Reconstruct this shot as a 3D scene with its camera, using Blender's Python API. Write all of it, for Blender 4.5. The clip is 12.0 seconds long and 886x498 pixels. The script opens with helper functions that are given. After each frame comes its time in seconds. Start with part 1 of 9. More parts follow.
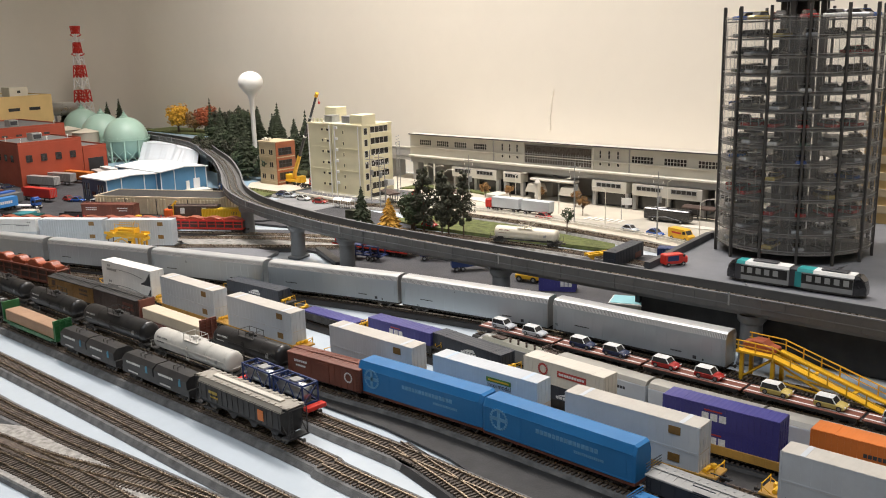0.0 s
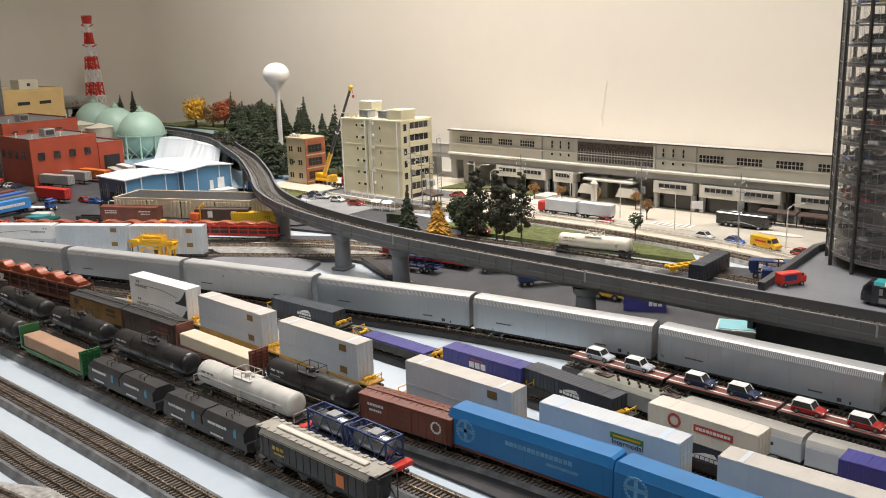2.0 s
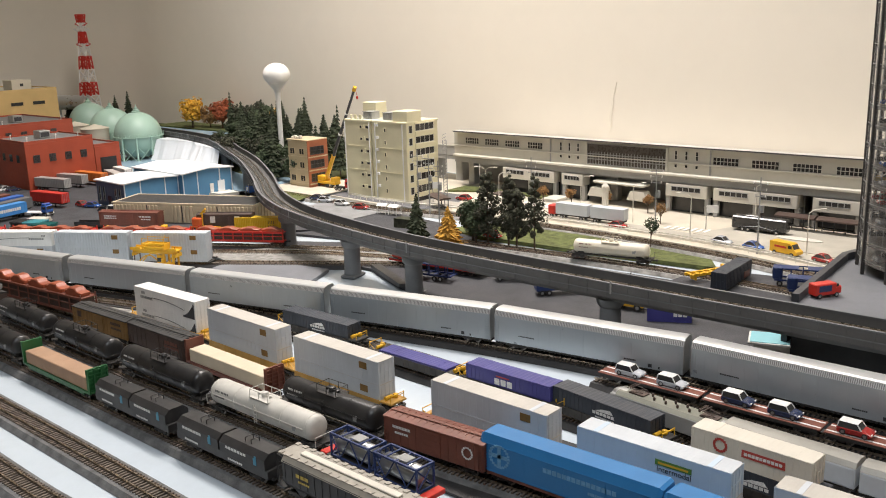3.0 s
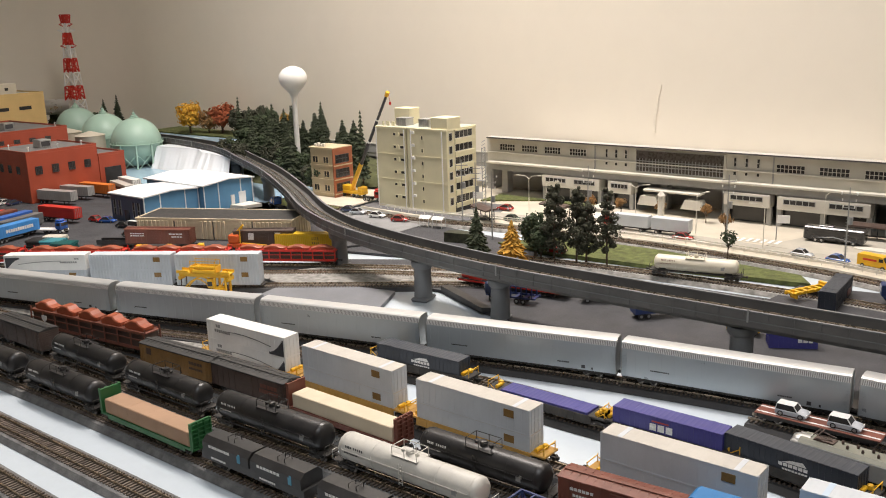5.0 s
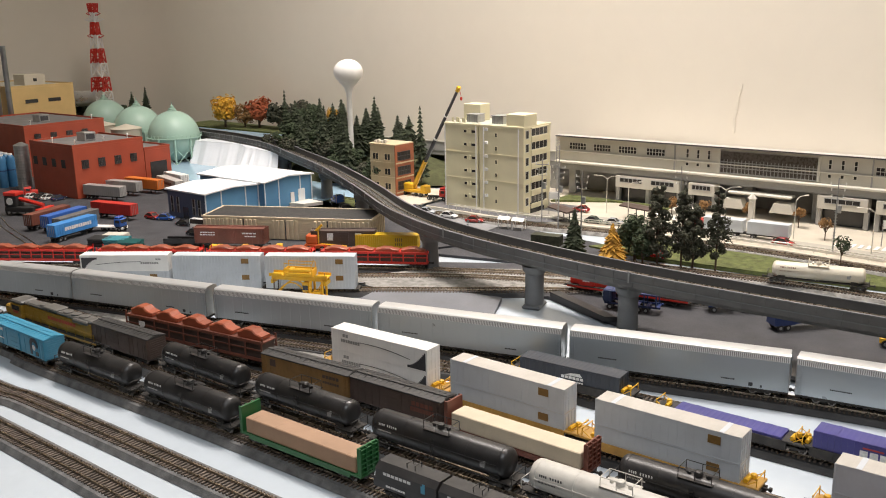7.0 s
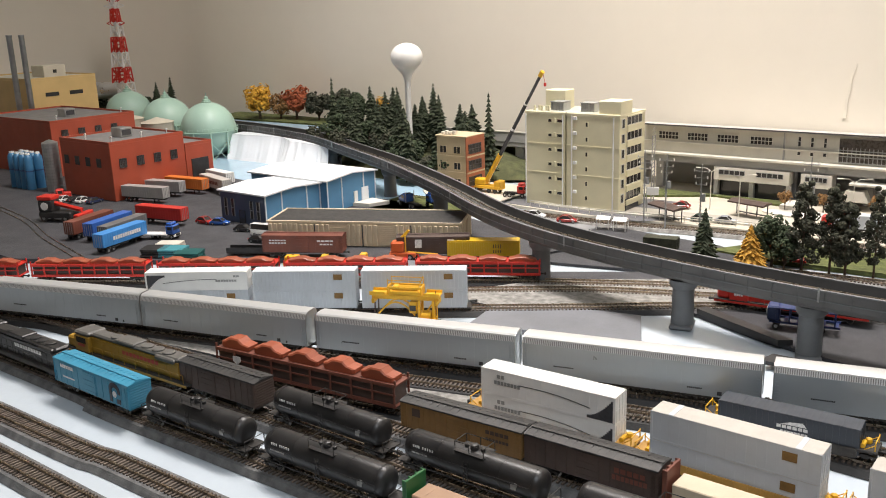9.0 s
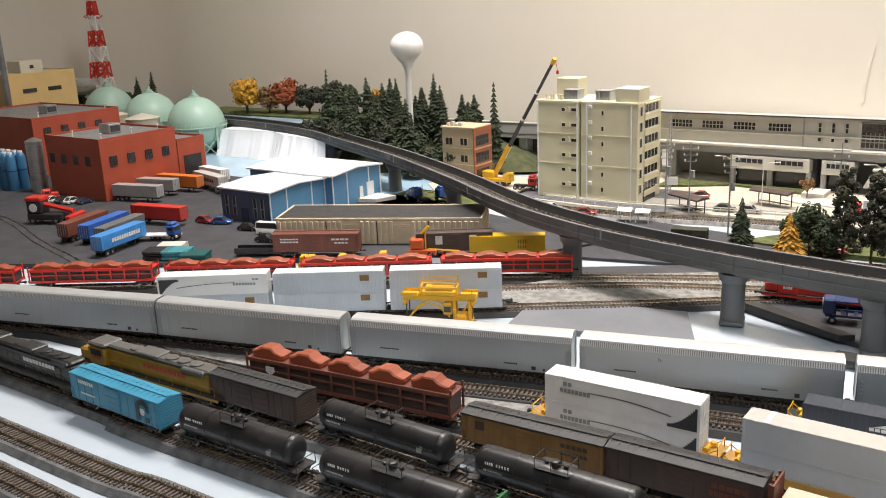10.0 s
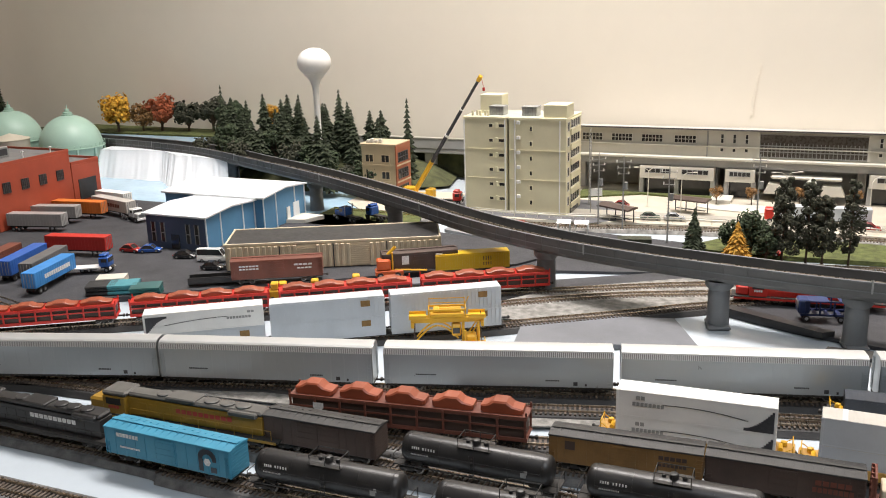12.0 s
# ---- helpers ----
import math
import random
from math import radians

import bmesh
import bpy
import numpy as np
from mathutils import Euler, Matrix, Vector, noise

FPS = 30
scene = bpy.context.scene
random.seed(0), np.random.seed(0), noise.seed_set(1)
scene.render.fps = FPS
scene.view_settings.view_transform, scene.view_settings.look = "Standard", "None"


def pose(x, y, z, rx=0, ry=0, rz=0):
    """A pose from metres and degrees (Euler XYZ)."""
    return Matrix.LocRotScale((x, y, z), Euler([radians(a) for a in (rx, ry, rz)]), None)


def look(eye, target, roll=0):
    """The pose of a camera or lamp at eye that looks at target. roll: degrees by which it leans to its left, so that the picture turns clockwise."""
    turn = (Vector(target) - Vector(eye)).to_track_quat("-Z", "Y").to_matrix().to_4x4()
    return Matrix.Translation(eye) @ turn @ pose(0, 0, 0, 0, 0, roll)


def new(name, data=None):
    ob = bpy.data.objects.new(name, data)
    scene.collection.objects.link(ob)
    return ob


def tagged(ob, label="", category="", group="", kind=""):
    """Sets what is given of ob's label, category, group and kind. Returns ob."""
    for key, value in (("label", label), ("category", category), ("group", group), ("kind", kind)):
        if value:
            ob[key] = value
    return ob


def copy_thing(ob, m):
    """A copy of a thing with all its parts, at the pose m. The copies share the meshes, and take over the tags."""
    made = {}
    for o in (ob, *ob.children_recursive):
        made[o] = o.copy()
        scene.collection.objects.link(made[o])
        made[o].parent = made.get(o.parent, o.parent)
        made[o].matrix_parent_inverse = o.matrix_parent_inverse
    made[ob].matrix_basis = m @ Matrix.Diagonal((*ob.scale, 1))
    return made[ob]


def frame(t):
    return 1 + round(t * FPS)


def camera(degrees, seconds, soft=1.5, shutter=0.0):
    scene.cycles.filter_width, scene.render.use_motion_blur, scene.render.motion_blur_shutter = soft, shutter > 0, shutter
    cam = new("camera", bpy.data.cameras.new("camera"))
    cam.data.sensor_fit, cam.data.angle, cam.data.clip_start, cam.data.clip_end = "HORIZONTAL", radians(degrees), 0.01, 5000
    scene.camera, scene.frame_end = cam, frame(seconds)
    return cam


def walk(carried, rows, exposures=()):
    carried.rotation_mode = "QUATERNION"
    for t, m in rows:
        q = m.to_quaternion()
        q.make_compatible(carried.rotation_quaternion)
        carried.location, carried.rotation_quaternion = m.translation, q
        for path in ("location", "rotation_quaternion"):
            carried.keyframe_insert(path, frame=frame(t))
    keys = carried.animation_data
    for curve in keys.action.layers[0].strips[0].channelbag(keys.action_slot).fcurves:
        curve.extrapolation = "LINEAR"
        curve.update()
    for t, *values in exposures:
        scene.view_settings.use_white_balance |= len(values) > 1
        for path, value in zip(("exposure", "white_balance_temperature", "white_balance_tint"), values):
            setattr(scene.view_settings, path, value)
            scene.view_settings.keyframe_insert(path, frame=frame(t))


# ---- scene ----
cam = camera(52.3, 12.0, soft=1.0)
PATH = [
    (0, (-0.0005, 0.0020, 0.2830), (-0.6521, 0.7252, 0.0542), -1.62),
    (0.5, (-0.0272, 0.0138, 0.2810), (-0.6808, 0.7350, 0.0511), -1.68),
    (1, (-0.0613, 0.0281, 0.2779), (-0.7159, 0.7482, 0.0480), -1.62),
    (1.5, (-0.1003, 0.0402, 0.2770), (-0.7537, 0.7605, 0.0442), -1.60),
    (2, (-0.1288, 0.0455, 0.2799), (-0.7830, 0.7636, 0.0425), -1.69),
    (2.5, (-0.1478, 0.0538, 0.2819), (-0.8020, 0.7715, 0.0430), -1.71),
    (4.5, (-0.2730, 0.0378, 0.2938), (-0.8818, 0.7923, 0.0490), -1.91),
    (5, (-0.3197, 0.0267, 0.2946), (-0.9296, 0.7805, 0.0501), -1.87),
    (5.5, (-0.3534, 0.0231, 0.2903), (-0.9553, 0.7824, 0.0430), -1.31),
    (6, (-0.3876, 0.0120, 0.2905), (-0.9851, 0.7742, 0.0416), -1.11),
    (6.5, (-0.4203, 0.0023, 0.2918), (-1.0167, 0.7654, 0.0429), -1.05),
    (7, (-0.4579, -0.0100, 0.2901), (-1.0551, 0.7530, 0.0427), -1.05),
    (7.5, (-0.4983, -0.0092, 0.2893), (-1.1053, 0.7464, 0.0429), -1.06),
    (9.5, (-0.6765, 0.0318, 0.2778), (-1.2574, 0.8010, 0.0115), -2.29),
    (10, (-0.7083, 0.0301, 0.2745), (-1.2740, 0.8093, 0.0048), -2.49),
    (10.5, (-0.7310, 0.0241, 0.2782), (-1.2749, 0.8165, 0.0023), -2.26),
    (11, (-0.7728, 0.0038, 0.2843), (-1.2540, 0.8363, 0.0099), -2.18),
    (11.5, (-0.8161, -0.0244, 0.2891), (-1.2312, 0.8432, 0.0153), -2.03),
    (12, (-0.8511, -0.0486, 0.2923), (-1.2368, 0.8340, 0.0237), -1.72),
]
walk(cam, [(t, look(eye, target, roll)) for t, eye, target, roll in PATH],
     exposures=[(0.0, 0.0, 6450, 13), (3.5, 0.0, 6500, 13), (5.0, -0.08, 6640, 14), (7.5, -0.07, 6580, 14), (9.5, 0.04, 6380, 13), (12.0, 0.04, 6380, 13)])

# ---- world, lights and exposure ----
world = bpy.data.worlds.new("room_air")
scene.world = world
world.use_nodes = True
world.node_tree.nodes["Background"].inputs[0].default_value = (0.9, 0.93, 1.0, 1)
world.node_tree.nodes["Background"].inputs[1].default_value = 0.12


def ceiling_lamp(x, y, z, w, d, power, colour, spread):
    lamp = bpy.data.lights.new("ceiling_light", "AREA")
    lamp.shape, lamp.size, lamp.size_y, lamp.energy, lamp.color = "RECTANGLE", w, d, power, colour
    lamp.spread = radians(spread)
    ob = new("ceiling_light_lamp", lamp)
    ob.matrix_world = pose(x, y, z)
    return ob


LIGHTS = [(-1.21, 0.98, 1.48, 1.1, 0.3, 19.3, 116), (0.35, 0.85, 1.48, 1.2, 0.3, 7.2, 150), (-0.25, -0.30, 1.48, 1.2, 0.3, 10.6, 150)]
# The cool third lamp is an added fill, standing in for bluish window daylight
WARM, COOL = (1.0, 0.945, 0.875), (0.88, 0.945, 0.99)
for (lx, ly, lz, lw, ld, lp, spread), tone in zip(LIGHTS, (WARM, WARM, COOL)):
    ceiling_lamp(lx, ly, lz, lw, ld, lp, tone, spread)

# ---- materials ----
S = 1 / 160.0


def mat(name, colour, rough=0.5, metal=0.0, var=0.12, scale=60.0, bump=0.0, bscale=400.0, rand=0.0, coat=0.0, dirt=0.0, dirt_colour=(0.05, 0.04, 0.03)):
    """A surface with broad tone changes, fine grain, wear and relief. Sizes are in metres of the model."""
    m = bpy.data.materials.new(name)
    m.use_nodes = True
    nt = m.node_tree
    b = nt.nodes["Principled BSDF"]
    b.inputs["Roughness"].default_value = rough
    b.inputs["Metallic"].default_value = metal
    b.inputs["Coat Weight"].default_value = coat
    co = nt.nodes.new("ShaderNodeNewGeometry").outputs["Position"]

    def noise_node(s, detail=4.0):
        n = nt.nodes.new("ShaderNodeTexNoise")
        n.inputs["Scale"].default_value, n.inputs["Detail"].default_value = s, detail
        nt.links.new(co, n.inputs["Vector"])
        return n.outputs["Fac"]

    def mix(kind, fac, a, c):
        n = nt.nodes.new("ShaderNodeMix")
        n.data_type, n.blend_type = "RGBA", kind
        for sock, v in ((n.inputs[0], fac), (n.inputs[6], a), (n.inputs[7], c)):
            if isinstance(v, bpy.types.NodeSocket):
                nt.links.new(v, sock)
            elif isinstance(v, tuple):
                sock.default_value = (*v, 1)
            else:
                sock.default_value = v
        return n.outputs[2]

    dark = tuple(max(0.0, c * (1 - var)) for c in colour)
    light = tuple(min(1.0, c * (1 + var)) for c in colour)
    ramp = nt.nodes.new("ShaderNodeMapRange")
    ramp.inputs[1].default_value, ramp.inputs[2].default_value = 0.3, 0.7
    nt.links.new(noise_node(scale), ramp.inputs[0])
    col = mix("MIX", ramp.outputs[0], dark, light)
    fine = nt.nodes.new("ShaderNodeMapRange")
    fine.inputs[3].default_value, fine.inputs[4].default_value = 1 - var * 0.7, 1 + var * 0.5
    nt.links.new(noise_node(scale * 14, 2.0), fine.inputs[0])
    col = mix("MULTIPLY", 1.0, col, fine.outputs[0])
    if dirt:
        d = nt.nodes.new("ShaderNodeMapRange")
        d.inputs[1].default_value, d.inputs[2].default_value, d.inputs[4].default_value = 0.5, 0.8, dirt
        nt.links.new(noise_node(scale * 2.3, 6.0), d.inputs[0])
        col = mix("MIX", d.outputs[0], col, dirt_colour)
    if rand:
        info = nt.nodes.new("ShaderNodeObjectInfo")
        r = nt.nodes.new("ShaderNodeMapRange")
        r.inputs[3].default_value, r.inputs[4].default_value = 1 - rand, 1 + rand
        nt.links.new(info.outputs["Random"], r.inputs[0])
        col = mix("MULTIPLY", 1.0, col, r.outputs[0])
    nt.links.new(col, b.inputs["Base Color"])
    rr = nt.nodes.new("ShaderNodeMapRange")
    rr.inputs[3].default_value, rr.inputs[4].default_value = max(0.03, rough - 0.1), min(1.0, rough + 0.1)
    nt.links.new(noise_node(scale * 3), rr.inputs[0])
    nt.links.new(rr.outputs[0], b.inputs["Roughness"])
    if bump:
        bp = nt.nodes.new("ShaderNodeBump")
        bp.inputs["Strength"].default_value, bp.inputs["Distance"].default_value = min(1.0, bump), 0.0006
        nt.links.new(noise_node(bscale, 5.0), bp.inputs["Height"])
        nt.links.new(bp.outputs[0], b.inputs["Normal"])
    return m


def glassy(name, colour, rough=0.08, alpha=0.35):
    m = bpy.data.materials.new(name)
    m.use_nodes = True
    b = m.node_tree.nodes["Principled BSDF"]
    b.inputs["Base Color"].default_value = (*colour, 1)
    b.inputs["Roughness"].default_value = rough
    b.inputs["Alpha"].default_value = alpha
    return m


FOAM = mat("foam_board", (0.53, 0.59, 0.64), 0.19, var=0.05, scale=9, bump=0.15, bscale=300, dirt=0.12, dirt_colour=(0.35, 0.38, 0.4))
BALLAST = mat("grey_ballast_strip", (0.14, 0.138, 0.135), 0.9, var=0.35, scale=120, bump=0.9, bscale=900)
PALE_BALLAST = mat("pale_ballast", (0.26, 0.25, 0.23), 0.9, var=0.4, scale=150, bump=0.9, bscale=1000)
TURN_BALLAST = mat("tan_grey_ballast", (0.36, 0.34, 0.31), 0.9, var=0.4, scale=220, bump=0.9, bscale=1200)
BLACKBED = mat("black_roadbed", (0.030, 0.029, 0.029), 0.62, var=0.3, scale=60, bump=0.5, bscale=700)
ASPHALT = mat("asphalt_card", (0.045, 0.045, 0.05), 0.75, var=0.25, scale=25, bump=0.5, bscale=1500, dirt=0.3, dirt_colour=(0.09, 0.09, 0.1))
GREYCARD = mat("grey_card", (0.17, 0.175, 0.19), 0.6, var=0.1, scale=20, bump=0.3, bscale=900, dirt=0.2, dirt_colour=(0.1, 0.1, 0.1))
TIE = mat("tie_plastic", (0.12, 0.092, 0.072), 0.75, var=0.3, scale=200, rand=0.25)
RAIL = mat("nickel_rail", (0.50, 0.42, 0.33), 0.28, 1.0, var=0.2, scale=90)
WALL = mat("painted_wall", (0.86, 0.795, 0.685), 0.55, var=0.03, scale=2.2, bump=0.12, bscale=120)
CEIL = mat("ceiling_paint", (0.72, 0.70, 0.66), 0.8, var=0.03, scale=3)
FLOORM = mat("room_floor", (0.2, 0.17, 0.14), 0.5, var=0.2, scale=8)
CONCRETE = mat("viaduct_plastic", (0.115, 0.112, 0.108), 0.62, var=0.14, scale=35, bump=0.2, bscale=500, dirt=0.2, dirt_colour=(0.06, 0.055, 0.05))
PIERM = mat("pier_plastic", (0.15, 0.155, 0.16), 0.55, var=0.12, scale=40)
PLAZA = mat("plaza_paving", (0.53, 0.48, 0.39), 0.7, var=0.08, scale=30, bump=0.2, bscale=800)
KERBW = mat("white_plastic", (0.66, 0.63, 0.56), 0.5, var=0.06, scale=40)
ROADM = mat("street_grey", (0.22, 0.22, 0.22), 0.8, var=0.15, scale=40, bump=0.3, bscale=1200)
GRASS = mat("grass_flock", (0.095, 0.110, 0.032), 0.95, var=0.4, scale=120, bump=1.0, bscale=900)
BROWNCAR = mat("cast_resin_brown", (0.30, 0.075, 0.035), 0.4, var=0.15, scale=60, rand=0.1)
BLACKP = mat("black_plastic", (0.026, 0.025, 0.025), 0.42, var=0.3, scale=80, dirt=0.15, dirt_colour=(0.06, 0.05, 0.045))
UNDER = mat("underframe_black", (0.032, 0.029, 0.026), 0.65, var=0.4, scale=150, dirt=0.4, dirt_colour=(0.07, 0.05, 0.035))
WHEELM = mat("wheel_metal", (0.25, 0.23, 0.21), 0.35, 1.0, var=0.2, scale=150)
TANKBLK = mat("tank_black", (0.021, 0.020, 0.020), 0.36, var=0.35, scale=70, dirt=0.22, dirt_colour=(0.05, 0.048, 0.045))
TANKWHT = mat("tank_white", (0.54, 0.52, 0.47), 0.48, var=0.10, scale=60, dirt=0.3, dirt_colour=(0.3, 0.28, 0.25))
WHITE = mat("white_paint", (0.78, 0.77, 0.74), 0.4, var=0.05, scale=60)
PRINTW = mat("white_print", (0.70, 0.70, 0.68), 0.6, var=0.2, scale=500)
PRINTB = mat("dark_print", (0.05, 0.05, 0.055), 0.6, var=0.2, scale=500)
SILVER = mat("autorack_silver", (0.47, 0.52, 0.55), 0.32, 0.40, var=0.03, scale=30)
SILVROOF = mat("autorack_roof", (0.70, 0.71, 0.71), 0.33, 0.6, var=0.03, scale=40)
RIBM = mat("autorack_screen", (0.26, 0.26, 0.265), 0.55, 0.2, var=0.1, scale=60)
CONTW = mat("container_white", (0.54, 0.57, 0.60), 0.42, var=0.05, scale=45, dirt=0.12, dirt_colour=(0.35, 0.33, 0.3))
CONTTOP = mat("container_top", (0.50, 0.47, 0.42), 0.5, var=0.07, scale=50, dirt=0.2, dirt_colour=(0.3, 0.26, 0.2))
EMPTAG = mat("brown_emblem", (0.22, 0.12, 0.03), 0.5, var=0.15, scale=300)
APLB = mat("container_purple_blue", (0.052, 0.05, 0.22), 0.38, var=0.1, scale=45)
DARKC = mat("container_charcoal", (0.035, 0.042, 0.055), 0.42, var=0.12, scale=50)
CREAMC = mat("container_cream", (0.62, 0.58, 0.50), 0.45, var=0.06, scale=50)
SKYC = mat("container_pale_blue", (0.50, 0.60, 0.70), 0.42, var=0.05, scale=50)
ORANGEC = mat("container_orange", (0.62, 0.17, 0.03), 0.42, var=0.1, scale=50)
REDP = mat("red_plastic", (0.55, 0.03, 0.018), 0.38, var=0.1, scale=60)
REDROOF = mat("red_print", (0.42, 0.05, 0.04), 0.5, var=0.1, scale=200)
YELLOWP = mat("yellow_plastic", (0.75, 0.42, 0.02), 0.4, var=0.1, scale=60)
TTXY = mat("well_car_yellow", (0.50, 0.28, 0.06), 0.5, var=0.15, scale=60, dirt=0.25, dirt_colour=(0.16, 0.1, 0.05))
GDBLUE = mat("cover_blue", (0.02, 0.165, 0.40), 0.36, var=0.07, scale=35)
ROCKBLUE = mat("boxcar_blue", (0.045, 0.25, 0.38), 0.42, var=0.08, scale=50)
BOXRED = mat("boxcar_red_brown", (0.17, 0.055, 0.035), 0.5, var=0.15, scale=50, dirt=0.2)
BOXDARK = mat("boxcar_dark_brown", (0.075, 0.048, 0.038), 0.55, var=0.2, scale=50, dirt=0.2)
BOXORANGE = mat("reefer_orange_brown", (0.26, 0.14, 0.045), 0.55, var=0.15, scale=50, dirt=0.3)
ROOFBLK = mat("roof_black", (0.035, 0.034, 0.033), 0.5, var=0.25, scale=80)
GREENP = mat("flat_car_green", (0.02, 0.12, 0.035), 0.45, var=0.12, scale=60)
WOODLOAD = mat("brown_load", (0.36, 0.22, 0.135), 0.6, var=0.08, scale=60)
CREAMLOAD = mat("cream_load", (0.62, 0.52, 0.38), 0.6, var=0.06, scale=60)
HOPPERTOP = mat("hopper_roof_tan", (0.34, 0.31, 0.26), 0.55, var=0.12, scale=80, dirt=0.25)
UPY = mat("loco_yellow", (0.33, 0.185, 0.02), 0.42, var=0.12, scale=60, dirt=0.2)
UPG = mat("loco_grey", (0.11, 0.105, 0.095), 0.5, var=0.12, scale=60, dirt=0.2)
BLUEF = mat("tank_frame_blue", (0.022, 0.042, 0.135), 0.4, var=0.1, scale=90)
STEEL = mat("dull_steel", (0.45, 0.46, 0.46), 0.35, 0.9, var=0.12, scale=80)
TRACKGREY = mat("grey_plastic", (0.30, 0.30, 0.29), 0.5, var=0.1, scale=60)
CHARCOAL = mat("charcoal_plastic", (0.05, 0.05, 0.055), 0.5, var=0.2, scale=60)
DUSTYG = mat("dusty_window", (0.085, 0.07, 0.058), 0.28, var=0.15, scale=90)
GLASSD = mat("dark_window", (0.042, 0.040, 0.038), 0.14, var=0.1, scale=90)
CLEAR = glassy("clear_acrylic", (0.70, 0.66, 0.60), 0.08, 0.07)
STATIONM = mat("station_plastic", (0.61, 0.58, 0.505), 0.5, var=0.05, scale=25, dirt=0.1, dirt_colour=(0.35, 0.33, 0.3))
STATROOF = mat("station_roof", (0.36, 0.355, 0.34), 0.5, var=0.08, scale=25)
# Darker station grey: shade under the upper facade is put into this colour
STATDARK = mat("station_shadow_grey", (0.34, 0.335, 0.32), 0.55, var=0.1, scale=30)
APTM = mat("apartment_cream", (0.70, 0.645, 0.44), 0.55, var=0.05, scale=35)
APTROOF = mat("apartment_roof", (0.5, 0.49, 0.4), 0.6, var=0.1, scale=60)
BRICKT = mat("shop_brick", (0.34, 0.11, 0.05), 0.6, var=0.12, scale=120)
TANW = mat("shop_tan", (0.52, 0.42, 0.27), 0.55, var=0.06, scale=60)
FACTRED = mat("factory_red", (0.36, 0.065, 0.03), 0.5, var=0.08, scale=35)
FACTYEL = mat("factory_yellow", (0.62, 0.43, 0.18), 0.55, var=0.06, scale=30)
ROOFGREY = mat("roof_grey", (0.16, 0.155, 0.15), 0.7, var=0.15, scale=50)
BLUEWALL = mat("warehouse_blue", (0.11, 0.28, 0.47), 0.45, var=0.07, scale=40)
NAVYWALL = mat("warehouse_navy", (0.06, 0.085, 0.14), 0.5, var=0.1, scale=40)
WHITEROOF = mat("warehouse_white", (0.80, 0.82, 0.84), 0.35, var=0.03, scale=30)
SPHEREG = mat("gas_holder_green", (0.36, 0.52, 0.43), 0.42, var=0.06, scale=25)
BEIGET = mat("tank_beige", (0.55, 0.50, 0.40), 0.55, var=0.07, scale=40)
WATERM = mat("resin_water", (0.42, 0.60, 0.74), 0.12, var=0.1, scale=12, bump=0.25, bscale=90)
FALLW = mat("waterfall_foam", (0.84, 0.88, 0.92), 0.4, var=0.04, scale=25, bump=0.25, bscale=260)
EARTH = mat("hill_earth", (0.07, 0.075, 0.03), 0.95, var=0.4, scale=60, bump=0.9, bscale=500)
TRUNK = mat("tree_trunk", (0.09, 0.06, 0.04), 0.9, var=0.3, scale=200)
FIR = mat("fir_green", (0.034, 0.045, 0.022), 0.9, var=0.5, scale=150)
LEAFG = mat("leaf_green", (0.042, 0.060, 0.028), 0.9, var=0.5, scale=150)
LEAFD = mat("leaf_dark", (0.050, 0.052, 0.032), 0.9, var=0.5, scale=150)
LEAFY = mat("leaf_yellow", (0.62, 0.33, 0.03), 0.85, var=0.35, scale=150)
LEAFR = mat("leaf_red", (0.32, 0.08, 0.03), 0.9, var=0.4, scale=150)
LEAFB = mat("leaf_bronze", (0.26, 0.14, 0.05), 0.9, var=0.4, scale=150)
LEAFO = mat("leaf_gold", (0.45, 0.24, 0.03), 0.9, var=0.4, scale=150)
TEAL = mat("teal_paint", (0.03, 0.30, 0.30), 0.4, var=0.1, scale=90)
BUSBLK = mat("bus_black", (0.02, 0.02, 0.022), 0.25, var=0.1, scale=90, coat=0.5)
PAINTS = [mat("car_" + n, c, 0.25, var=0.05, scale=90, coat=0.6) for n, c in (
    ("silver", (0.45, 0.47, 0.5)), ("navy", (0.025, 0.035, 0.08)), ("red", (0.34, 0.022, 0.018)), ("gold", (0.52, 0.40, 0.12)),
    ("black", (0.02, 0.02, 0.022)), ("white", (0.75, 0.75, 0.73)), ("blue", (0.03, 0.10, 0.36)), ("green", (0.08, 0.13, 0.1)))]
SIL, NAV, RED, GOLD, BLK, WHT, BLU, GRN = PAINTS


